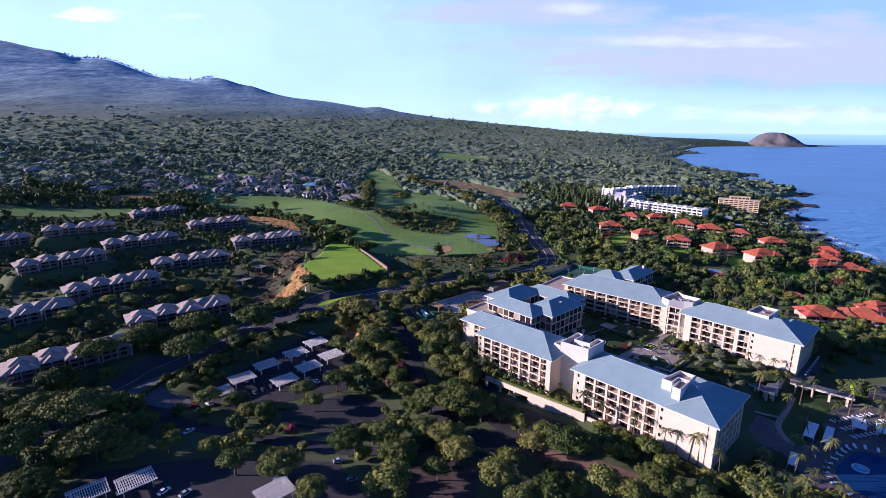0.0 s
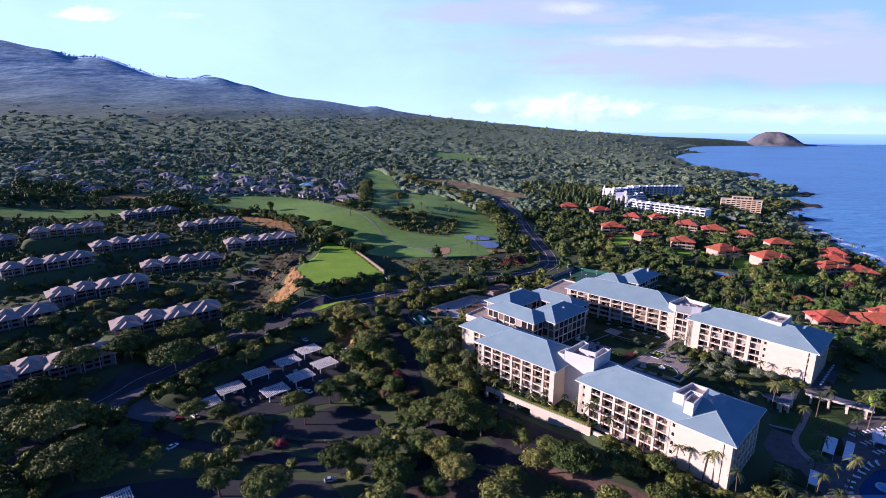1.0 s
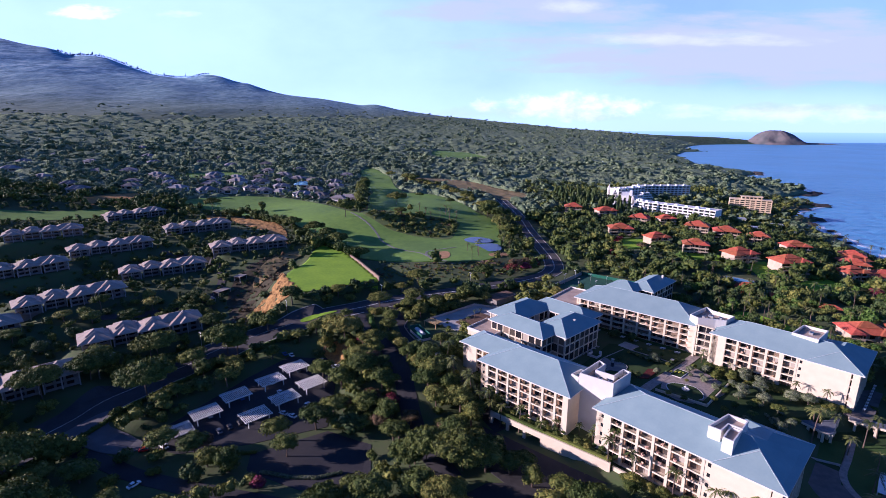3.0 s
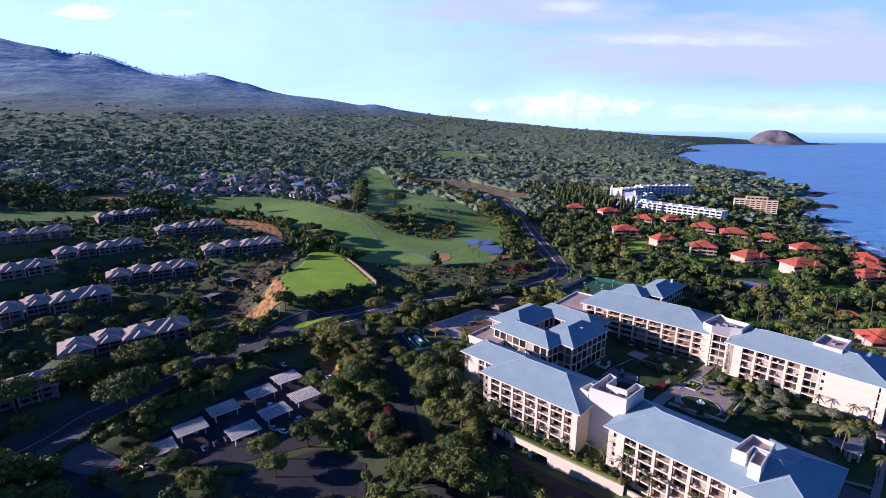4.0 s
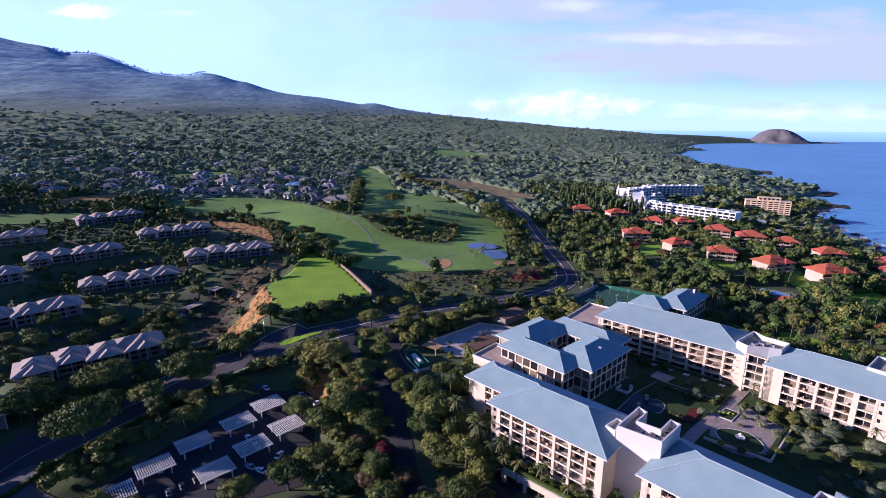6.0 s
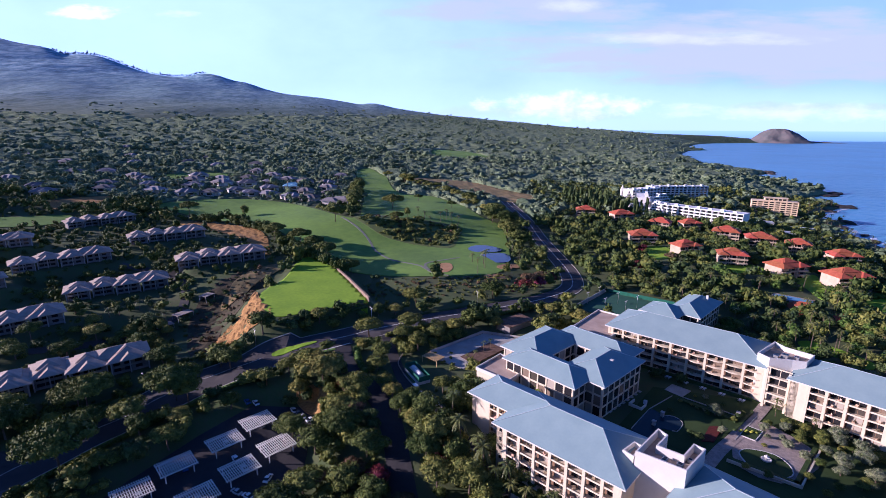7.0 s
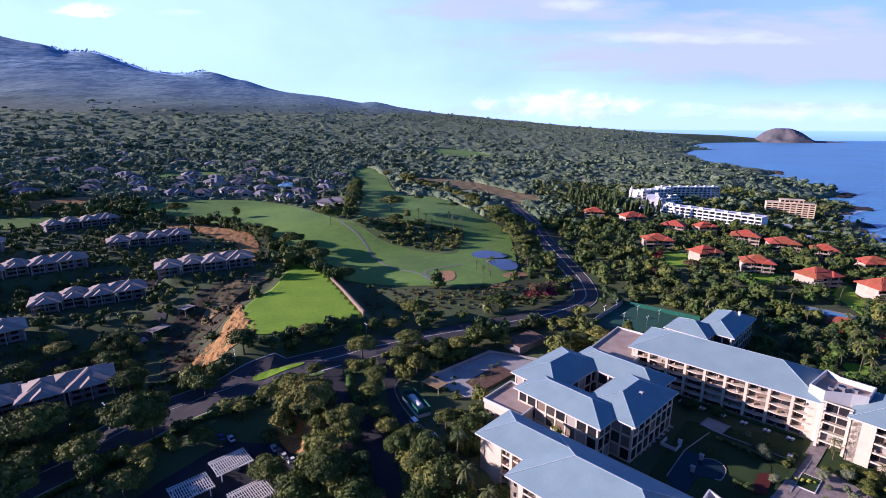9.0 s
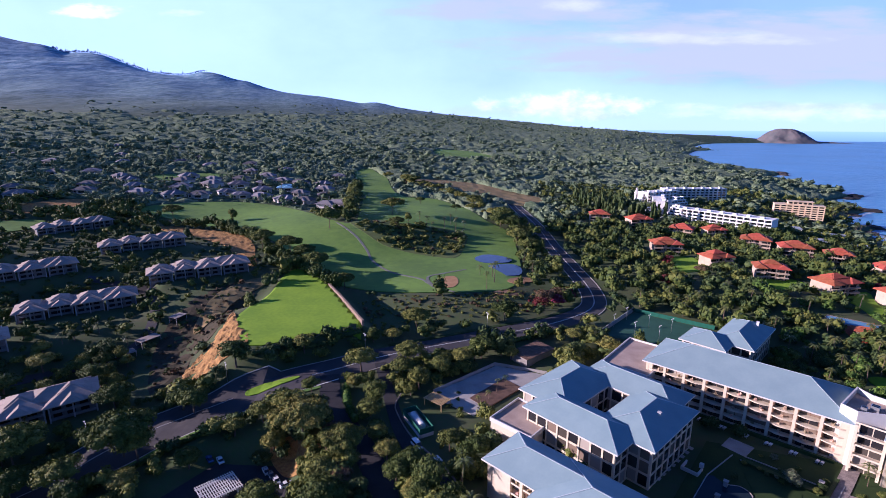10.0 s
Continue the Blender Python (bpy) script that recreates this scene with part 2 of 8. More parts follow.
M["leaf"] = leaves("leaf", (0.112, 0.148, 0.030), (0.056, 0.086, 0.021))
M["leaf_light"] = leaves("leaf_light", (0.158, 0.178, 0.036), (0.088, 0.110, 0.025), 0.35)
M["leaf_dark"] = leaves("leaf_dark", (0.080, 0.120, 0.036), (0.042, 0.070, 0.023), 0.3)
M["leaf_green"] = leaves("leaf_green", (0.108, 0.190, 0.032), (0.058, 0.112, 0.022), 0.3)
# skyline foliage, blue-grey because haze is painted into it
M["hazy_trees"] = material("hazy_trees", (0.105, 0.150, 0.215), (0.080, 0.118, 0.175), 0.02, 0.9, coords="World", spec=0.1)
M["palm_leaf"] = material("palm_leaf", (0.11, 0.13, 0.035), (0.07, 0.095, 0.025), 0.5, 0.5, vary=0.35, island=0.3)
M["redleaf"] = material("redleaf", (0.20, 0.035, 0.028), (0.10, 0.022, 0.018), 0.5, 0.6, vary=0.3, island=0.4)
M["drybush"] = material("drybush", (0.135, 0.098, 0.042), (0.075, 0.062, 0.030), 0.6, 0.8, vary=0.25, island=0.4)
M["blossom"] = material("blossom", (0.075, 0.110, 0.040), (0.185, 0.205, 0.135), 0.8, 0.7, vary=0.1, island=0.5)
M["woods"] = material("woods", (0.178, 0.222, 0.122), (0.072, 0.116, 0.066), 0.05, 0.85, island=0.25, coords="World", spec=0.1, fine=0.62, bump=1.0, bscale=0.4)
for n in M["woods"].node_tree.nodes:
    if n.type == "BUMP":
        n.inputs["Distance"].default_value = 1.6
M["metal"] = material("metal", (0.55, 0.55, 0.55), (0.45, 0.45, 0.45), 1.0, 0.4, 0.8)


def water_material(name, deep, rough, bscale, strength, dist):
    m = material(name, deep, tuple(v * 0.8 for v in deep), 0.004, rough, coords="World", bump=strength, bscale=bscale)
    for n in m.node_tree.nodes:
        if n.type == "BUMP":
            n.inputs["Distance"].default_value = dist
    m.node_tree.nodes["Principled BSDF"].inputs["IOR"].default_value = 1.33
    return m


M["sea"] = water_material("sea", (0.095, 0.300, 0.51), 0.38, 0.05, 1.0, 5.0)
M["sea"].node_tree.nodes["Principled BSDF"].inputs["Specular IOR Level"].default_value = 0.45
M["pond"] = water_material("pond", (0.010, 0.026, 0.075), 0.12, 0.5, 0.1, 0.05)
M["pond"].node_tree.nodes["Principled BSDF"].inputs["Specular IOR Level"].default_value = 0.25
M["garden_pond"] = water_material("garden_pond", (0.02, 0.034, 0.045), 0.10, 0.5, 0.1, 0.05)
M["garden_pond"].node_tree.nodes["Principled BSDF"].inputs["Specular IOR Level"].default_value = 0.3
M["lap_pool"] = water_material("lap_pool", (0.16, 0.34, 0.50), 0.12, 0.8, 0.1, 0.05)
M["pool"] = water_material("pool", (0.010, 0.042, 0.135), 0.10, 0.8, 0.1, 0.05)


def glass_material(name, tint, rough=0.08):
    m = bpy.data.materials.new(name)
    m.use_nodes = True
    b = m.node_tree.nodes["Principled BSDF"]
    b.inputs["Base Color"].default_value = (*tint, 1)
    b.inputs["Roughness"].default_value = rough
    b.inputs["Specular IOR Level"].default_value = 0.6
    return m


M["glass"] = glass_material("glass", (0.018, 0.02, 0.024))


def door_material():
    """Glass doors, some of them with pale curtains drawn behind."""
    m = glass_material("door_glass", (0.02, 0.02, 0.024))
    nt = m.node_tree
    N, L = nt.nodes.new, nt.links.new
    ramp = N("ShaderNodeValToRGB")
    ramp.color_ramp.interpolation = "CONSTANT"
    el = ramp.color_ramp.elements
    el[0].position, el[0].color = 0.0, (0.02, 0.02, 0.024, 1)
    el[1].position, el[1].color = 0.82, (0.36, 0.32, 0.27, 1)
    el.new(0.5).color = (0.07, 0.06, 0.05, 1)
    el.new(0.68).color = (0.20, 0.15, 0.11, 1)
    L(N("ShaderNodeObjectInfo").outputs["Random"], ramp.inputs[0])
    L(ramp.outputs[0], nt.nodes["Principled BSDF"].inputs["Base Color"])
    return m


M["door_glass"] = door_material()


# ---- mesh helpers ----
def box(bm, x0, x1, y0, y1, z0, z1):
    vs = [bm.verts.new(p) for p in ((x0, y0, z0), (x1, y0, z0), (x1, y1, z0), (x0, y1, z0), (x0, y0, z1), (x1, y0, z1), (x1, y1, z1), (x0, y1, z1))]
    for f in ((0, 3, 2, 1), (4, 5, 6, 7), (0, 1, 5, 4), (1, 2, 6, 5), (2, 3, 7, 6), (3, 0, 4, 7)):
        bm.faces.new([vs[i] for i in f])
    return bm


def boxes(*rows):
    bm = bmesh.new()
    for r in rows:
        box(bm, *r)
    return bm


def mesh_of(name, bm, mat):
    me = bpy.data.meshes.new(name)
    bm.to_mesh(me)
    bm.free()
    me.materials.append(M[mat])
    return me


def part(name, bm, mat, parent, label="", at=None):
    """Link a bmesh, or a mesh that is shared, as one mesh object under a thing or a part."""
    me = bm if isinstance(bm, bpy.types.Mesh) else mesh_of(name, bm, mat)
    ob = new(name, me)
    ob.parent = parent
    if at is not None:
        ob.matrix_local = at
    if label:
        tagged(ob, label)
    return ob


def thing(name, m, label, category, group="", kind=""):
    ob = new(name)
    ob.empty_display_size = 0.5
    ob.matrix_world = m
    return tagged(ob, label, category, group, kind)


def from_arrays(name, verts, faces, mat):
    """A mesh from numpy arrays of corners and triangles or quads."""
    me = bpy.data.meshes.new(name)
    n, k = faces.shape
    me.vertices.add(len(verts))
    me.vertices.foreach_set("co", np.ascontiguousarray(verts, dtype=np.float32).ravel())
    me.loops.add(n * k)
    me.loops.foreach_set("vertex_index", np.ascontiguousarray(faces, dtype=np.int32).ravel())
    me.polygons.add(n)
    me.polygons.foreach_set("loop_start", np.arange(0, n * k, k, dtype=np.int32))
    me.update(calc_edges=True)
    me.materials.append(M[mat])
    return me


# ---- the lie of the land ----
COAST_Y = [-700, 300, 478, 612, 710, 740, 790, 879, 960, 1041, 1204, 1400, 1480, 1530, 1570, 2032, 2500, 2900, 2960, 3030, 3600, 3945, 4200, 4330, 4450, 4700, 6000]
COAST_X = [330, 405, 441, 482, 512, 560, 540, 660, 640, 770, 820, 830, 930, 960, 830, 1010, 1160, 1400, 1600, 1400, 1750, 1960, 2180, 2420, 2800, 3080, 3300]
SHORE_D = [-900, -60, 0, 12, 40, 75, 145, 200, 400, 600, 1000, 1500, 2000, 3000, 8000]
SHORE_Z = [-25, -8, 5.2, 8, 11, 15, 27, 31, 36, 48, 72, 100, 128, 138, 138]
SPOTS = [
    (-135, 195, 15), (-102, 176, 14.5), (-39, 198, 14), (20, 150, 16), (-150, 120, 13),
    (-106, 262, 20), (-61, 304, 28.5), (-30, 335, 28.5), (-10, 264, 27), (30, 205, 18), (75, 160, 18.5),
    (105, 226, 25.5), (60, 240, 25.5), (110, 268, 25.5), (155, 205, 24.5), (150, 140, 18), (70, 325, 29), (95, 392, 29),
    (-160, 290, 21), (-200, 365, 30), (-145, 412, 37), (-215, 465, 40), (-300, 520, 42), (-215, 310, 28), (-190, 225, 18),
    (-64, 308, 27.2), (-82, 298, 25.2), (-92, 291, 24.2), (-103, 283, 22.8), (-112, 275, 21.4), (-128, 255, 18.6), (-145, 233, 16.6), (-155, 211, 15.2), (-164, 185, 14.4),
    (0, 410, 33), (205, 440, 33), (300, 570, 29), (-90, 590, 46), (230, 265, 27),
]
LAWN = [(-100, 436), (-76, 413), (-42, 348), (-52, 341), (-70, 330), (-88, 323), (-99, 340), (-106, 358), (-101, 388), (-103, 415)]


CONDOS = [(51, (-321, 499), (-286, 538)), (49.5, (-237, 448), (-194, 479)), (46, (-174, 396), (-126, 424)), (53, (-337, 402), (-297, 433)), (45, (-276, 387), (-235, 424)),
          (38, (-218, 354), (-174, 384)), (43, (-298, 328), (-262, 368)), (37, (-237, 291), (-198, 328)), (31, (-177, 257), (-133, 291)), (33, (-262, 242), (-225, 281)),
          (28, (-200, 202), (-162, 236)), (46, (-392, 370), (-356, 411))]


def oriented(a, b, y0, y1, x0=0.0, x1=0.0):
    """Rectangle beside the line from a to b."""
    d = np.array((b[0] - a[0], b[1] - a[1]))
    d = d / np.linalg.norm(d)
    n = np.array((-d[1], d[0]))
    a, b = np.array(a) + d * x0, np.array(b) + d * x1
    return [tuple(a + n * y0), tuple(b + n * y0), tuple(b + n * y1), tuple(a + n * y1)]


# levelled ground: outline, height, width of the slope round it
PADS = [(oriented(a, b, -3, 18, -3, 3), ze - 7.0, 9.0) for ze, a, b in CONDOS] + [
    ([(-121, 203), (-108, 224), (-92, 250), (-76, 267), (-52, 268), (-48, 240), (-30, 200), (-25, 176), (-75, 185), (-105, 190)], lambda y: 13.7 + 0.125 * np.maximum(0, y - 218), 7.0),
    ([(118, 165), (150, 202), (178, 206), (205, 200), (205, 160), (172, 128), (130, 118)], 19.3, 12.0),
    ([(16, 274), (83, 341), (120, 318), (187, 238), (160, 211), (74, 216), (47, 231)], 25.2, 8.0),
    ([(19, 231), (48, 203), (62, 190), (76, 214), (30, 252), (8, 246)], 22.3, 6.0),
    ([(18, 212), (38, 194), (57, 178), (50, 170), (30, 184), (8, 204)], 16.9, 8.0),
    (oriented((53.8, 190.4), (94.1, 147.4), 0, 33), 20.4, 8.0),
]
PADS += [
    ([(-28, 300), (21, 324), (42, 314), (10, 282), (12, 240), (0, 242), (-20, 276)], 26.8, 6.0),
    ([(74, 352), (105, 386), (138, 360), (107, 334)], 28.7, 6.0),
]


# skyline of the mountain, as tangents of bearing and of height
RIDGE_A = [-1.4311, -0.9948, -0.8409, -0.8205, -0.7948, -0.7633, -0.7428, -0.7301, -0.72, -0.6959, -0.669, -0.6481, -0.6275, -0.6071, -0.5864, -0.5688, -0.539, -0.5087, -0.4901, -0.4788, -0.4643, -0.4459, -0.4298,
           -0.414, -0.3981, -0.3797, -0.3605, -0.3392, -0.3068, -0.2685, -0.2356, -0.2028, -0.1588, -0.1477, -0.1311, -0.1146, -0.0926, -0.0594, 0.0073, 0.0966, 0.1862, 0.2424, 0.3438, 0.4229, 0.5809, 1.5969]
RIDGE_E = [0.2972, 0.1869, 0.1606, 0.1557, 0.1498, 0.1459, 0.1409, 0.1339, 0.1298, 0.1319, 0.131, 0.127, 0.12, 0.1119, 0.1047, 0.0986, 0.0936, 0.0916, 0.0917, 0.0948, 0.098, 0.097, 0.0939,
           0.0888, 0.0837, 0.0817, 0.0755, 0.0682, 0.061, 0.0569, 0.0538, 0.0487, 0.0414, 0.0435, 0.0436, 0.0405, 0.0352, 0.03, 0.0216, 0.0123, 0.005, -0.0002, -0.0064, -0.0116, -0.0166, -0.0208]


def inside_distance(poly, x, y):
    """Signed distance to a closed outline, positive inside."""
    x, y = np.asarray(x, float), np.asarray(y, float)
    best, odd = np.full(x.shape, 1e9), np.zeros(x.shape, bool)
    for (ax, ay), (bx, by) in zip(poly, poly[1:] + poly[:1]):
        ex, ey = bx - ax, by - ay
        k = np.clip(((x - ax) * ex + (y - ay) * ey) / (ex * ex + ey * ey + 1e-9), 0, 1)
        best = np.minimum(best, np.hypot(x - ax - k * ex, y - ay - k * ey))
        cross = ((ay > y) != (by > y)) & (x < (bx - ax) * (y - ay) / (by - ay + 1e-12) + ax)
        odd ^= cross
    return np.where(odd, best, -best)


def smooth(v, a, b):
    k = np.clip((v - a) / (b - a), 0, 1)
    return k * k * (3 - 2 * k)


def waves(x, y, size, seed):
    """Cheap rolling noise between -1 and 1."""
    rng = np.random.RandomState(seed)
    out = np.zeros(np.shape(x))
    for k in range(5):
        ang, ph, f = rng.uniform(0, 6.28), rng.uniform(0, 6.28), rng.uniform(0.6, 1.7)
        out = out + np.sin((x * math.cos(ang) + y * math.sin(ang)) * f * 6.28 / size + ph + 1.3 * np.sin((x * math.sin(ang) - y * math.cos(ang)) * 3.1 / size + k))
    return out / 5


def lie(x, y):
    x, y = np.asarray(x, float), np.asarray(y, float)
    d = (np.interp(y, COAST_Y, COAST_X) - x) * 0.87
    h = np.interp(d, SHORE_D, SHORE_Z)
    # the mountain behind: the slope climbs to its skyline at the back
    bearing = x / np.maximum(y - 62, 60)
    e = np.interp(bearing, RIDGE_A, RIDGE_E)
    plain = np.mean([np.interp(bearing + o, RIDGE_A, RIDGE_E) for o in (-0.15, -0.1, -0.05, 0.0, 0.05, 0.1, 0.15)], axis=0) - 0.004
    edge_ = smooth(y, 3700, 4600)
    crest = 132.7 + (y - 62) * (plain * (1 - edge_) + e * edge_)
    back = np.where(y > 0, smooth(y, 900, 4600) ** 1.15, 0) * (d > 0)
    inland = smooth(d, 60, 500)
    roll = (waves(x, y, 700, 3) * 9 + waves(x, y, 260, 5) * 5) * smooth(y, 900, 2500) * (1 - smooth(y, 3600, 4500)) * inland * np.clip(e * 12, 0.1, 1)
    h = h * (1 - back * inland) + crest * back * inland + roll
    # spot heights shape the near ground
    wsum, hsum = np.full(x.shape, 1e-12), np.zeros(x.shape)
    for px, py, pz in SPOTS:
        w = 1.0 / (((x - px) ** 2 + (y - py) ** 2) + 60.0) ** 2
        wsum, hsum = wsum + w, hsum + w * pz
    near = smooth(900 - np.hypot(x - 0, y - 250), 330, 560) * smooth(d, 40, 150)
    h = h * (1 - near) + hsum / wsum * near
    # level plateau of the lawn
    k = smooth(inside_distance(LAWN, x, y), np.where((x < -75) & (y < 372), -26, -8), 1)
    h = h * (1 - k) + (37 + 0.02 * (y - 380)) * k
    for poly, z, soft in PADS:
        xs, ys = [p[0] for p in poly], [p[1] for p in poly]
        box_ = (x > min(xs) - soft) & (x < max(xs) + soft) & (y > min(ys) - soft) & (y < max(ys) + soft)
        k = smooth(inside_distance(poly, x[box_], y[box_]), -soft, 0)
        h[box_] = h[box_] * (1 - k) + (z(y[box_]) if callable(z) else z) * k
    return h


def graded(lo, a, b, hi, step, growth, most):
    mid = list(np.arange(a, b + step, step))
    s, v = step, a
    while v > lo:
        s = min(s * growth, most)
        v -= s
        mid.insert(0, v)
    s, v = step, mid[-1]
    while v < hi:
        s = min(s * growth, most)
        v += s
        mid.append(v)
    return np.array(mid)


GX, GY = graded(-6000, -400, 470, 5500, 4.0, 1.09, 42.0), graded(-500, 80, 660, 4990, 4.0, 1.07, 70.0)
GZ = lie(*np.meshgrid(GX, GY))


def ground(x, y):
    """Height of the ground sheet."""
    x, y = np.asarray(x, float), np.asarray(y, float)
    i, j = np.clip(np.searchsorted(GX, x) - 1, 0, len(GX) - 2), np.clip(np.searchsorted(GY, y) - 1, 0, len(GY) - 2)
    fx, fy = (x - GX[i]) / (GX[i + 1] - GX[i]), (y - GY[j]) / (GY[j + 1] - GY[j])
    fx, fy = np.clip(fx, 0, 1), np.clip(fy, 0, 1)
    return (GZ[j, i] * (1 - fx) + GZ[j, i + 1] * fx) * (1 - fy) + (GZ[j + 1, i] * (1 - fx) + GZ[j + 1, i + 1] * fx) * fy


def grid_mesh(name, xs, ys, zs, mat):
    xx, yy = np.meshgrid(xs, ys)
    v = np.stack([xx.ravel(), yy.ravel(), zs.ravel()], 1)
    n, m = len(xs), len(ys)
    i = (np.arange(m - 1)[:, None] * n + np.arange(n - 1)[None]).ravel()
    me = from_arrays(name, v, np.stack([i, i + 1, i + n + 1, i + n], 1), mat)
    me.shade_smooth()
    return me


tagged(new("ground", grid_mesh("ground", GX, GY, GZ, "ground")), "dark soil and scrub rising to a dry mountain slope tinted with haze", "ground", kind="structure")
sx, sy = np.array([-200, 300, 420, 600, 900, 1500, 2500, 4000, 7000.0]), np.linspace(-600, 4990, 20)
tagged(new("water", grid_mesh("water", sx, sy, np.full((len(sy), len(sx)), SEA), "sea")), "deep blue ocean with small wind waves", "sea", kind="structure")


def rounded(poly, steps=4):
    """Closed outline through the corners, smoothed."""
    out, n = [], len(poly)
    for i in range(n):
        p0, p1, p2, p3 = (np.array(poly[(i + k) % n], float) for k in (-1, 0, 1, 2))
        for s in range(steps):
            t = s / steps
            out.append(tuple(0.5 * (2 * p1 + (p2 - p0) * t + (2 * p0 - 5 * p1 + 4 * p2 - p3) * t * t + (3 * p1 - p0 - 3 * p2 + p3) * t ** 3)))
    return out


def patch(name, poly, mat, lift, label, category, step=4.0, level=None, kind="structure", skirt=0.4, rugged=0.0):
    """A sheet laid over the ground inside an outline, with an edge that goes down into it."""
    bm = bmesh.new()
    f = bm.faces.new([bm.verts.new((p[0], p[1], 0)) for p in poly])
    xs, ys = [p[0] for p in poly], [p[1] for p in poly]
    if level is None:
        for lo, hi, ax in ((min(xs), max(xs), 0), (min(ys), max(ys), 1)):
            for v in np.arange(math.floor(lo / step) * step + step, hi, step):
                co, no = [0, 0, 0], [0, 0, 0]
                co[ax], no[ax] = v, 1
                bmesh.ops.bisect_plane(bm, geom=bm.verts[:] + bm.edges[:] + bm.faces[:], plane_co=co, plane_no=no)
    bmesh.ops.triangulate(bm, faces=bm.faces[:])
    bm.normal_update()
    bmesh.ops.reverse_faces(bm, faces=[f for f in bm.faces if f.normal.z < 0])
    edge = [e for e in bm.edges if e.is_boundary]
    ex = bmesh.ops.extrude_edge_only(bm, edges=edge)
    low = {v for v in ex["geom"] if isinstance(v, bmesh.types.BMVert)}
    co = np.array([v.co[:2] for v in bm.verts])
    z = ground(co[:, 0], co[:, 1]) + lift if level is None else np.full(len(co), level)
    for v, h in zip(bm.verts, z):
        v.co.z = h - (skirt if v in low else 0)
        if rugged and v not in low:
            v.co.z += rugged * (noise.noise(Vector((v.co.x * 0.22, v.co.y * 0.22, 1))) + 0.6 * noise.noise(Vector((v.co.x * 0.6, v.co.y * 0.6, 4))))
    ob = new(name, mesh_of(name, bm, mat))
    return tagged(ob, label, category, kind=kind)


def ribbon_outline(points, width):
    """Outline of a strip along a line of points; width may vary from point to point."""
    pts = [np.array(p, float) for p in points]
    left, right = [], []
    for i, p in enumerate(pts):
        d = pts[min(i + 1, len(pts) - 1)] - pts[max(i - 1, 0)]
        d = d / np.linalg.norm(d)
        w = (width[i] if isinstance(width, (list, tuple)) else width) / 2
        left.append(tuple(p + w * np.array((-d[1], d[0]))))
        right.append(tuple(p - w * np.array((-d[1], d[0]))))
    return right + left[::-1]


def curve_points(points, steps=5):
    """Open smooth line through points."""
    out, n = [], len(points)
    for i in range(n - 1):
        p0, p1, p2, p3 = (np.array(points[min(max(i + k, 0), n - 1)], float) for k in (-1, 0, 1, 2))
        for s in range(steps):
            t = s / steps
            out.append(tuple(0.5 * (2 * p1 + (p2 - p0) * t + (2 * p0 - 5 * p1 + 4 * p2 - p3) * t * t + (3 * p1 - p0 - 3 * p2 + p3) * t ** 3)))
    return out + [tuple(points[-1])]


def cinder_hill():
    """Round red-brown cone on the far point, its seaward front broken into a cliff, with a low tail."""
    n, m = 96, 26
    bm = bmesh.new()
    rings = []
    for j in range(m + 1):
        q = j / m
        ring = []
        for i in range(n):
            a = 2 * math.pi * i / n
            ca, sa = math.cos(a), math.sin(a)
            r = 262 * (1 - q) * (1 + 0.07 * noise.noise(Vector((ca * 2, sa * 2, q * 3))))
            z = 122 * float(smooth(q, -0.05, 0.86)) ** 0.8
            # gullies down the flanks and the broken front below the summit
            z -= 9 * (1 - q) * abs(noise.noise(Vector((ca * 7, sa * 7, 2)))) + 4 * noise.noise(Vector((ca * 14 * (1 - q), sa * 14 * (1 - q), 8)))
            front = math.exp(-((a - 4.25) / 0.42) ** 2) * math.exp(-((q - 0.42) / 0.2) ** 2)
            ring.append(bm.verts.new((r * ca * (1.12 if ca > 0 else 0.98) - 18 * q, r * sa, z - 34 * front - 4)))
        rings.append(ring)
    for a, b in zip(rings, rings[1:]):
        for i in range(n):
            bm.faces.new((a[i], a[(i + 1) % n], b[(i + 1) % n], b[i]))
    tail = [[bm.verts.new((170 + 360 * k / 11, -60 - 120 * k / 11 + w, -4 + (h * (1.1 - k / 11) * (0.8 + 0.5 * abs(noise.noise(Vector((k * 0.9, w, 3))))) if h else 0))) for w, h in ((-60, 0), (-25, 20), (30, 26), (70, 0))] for k in range(12)]
    for a, b in zip(tail, tail[1:]):
        for i in range(3):
            bm.faces.new((a[i], b[i], b[i + 1], a[i + 1]))
    for f in bm.faces:
        f.smooth = True
    ob = new("hill", mesh_of("hill", bm, "cinder"))
    ob.matrix_world = pose(2965, 4524, SEA)
    return tagged(ob, "round red-brown cinder hill on the far point, greyed with haze", "hill", kind="structure")


# cinder brown taken towards grey, with distance haze mixed into it
M["cinder"] = material("cinder", (0.180, 0.150, 0.150), (0.100, 0.110, 0.112), 0.014, 0.95, bump=1.0, bscale=0.05, coords="World", fine=0.4)
cinder_hill()


# ---- roads, lawns, golf course ----
STREET = curve_points([(-180, 120), (-172, 160), (-164, 187), (-154, 211), (-145, 233), (-128, 255), (-112, 275), (-103, 283), (-92, 291), (-82, 298), (-64, 308), (-47, 318), (-24, 331), (2, 343), (37, 357), (64, 372), (84, 392), (91, 425), (91, 470), (90, 533), (91, 610), (84, 740)])
STREET_W = [float(np.interp(p[0], [-60, -10], [21.0, 14.0])) for p in STREET]
DRIVE = curve_points([(-50, 312), (-44, 290), (-30, 268), (-20, 247), (-14, 225), (-8, 203), (4, 180)])
LANE = curve_points([(-30, 322), (-24, 300), (-17, 275), (-8, 256), (2, 244), (14, 226), (24, 208)])
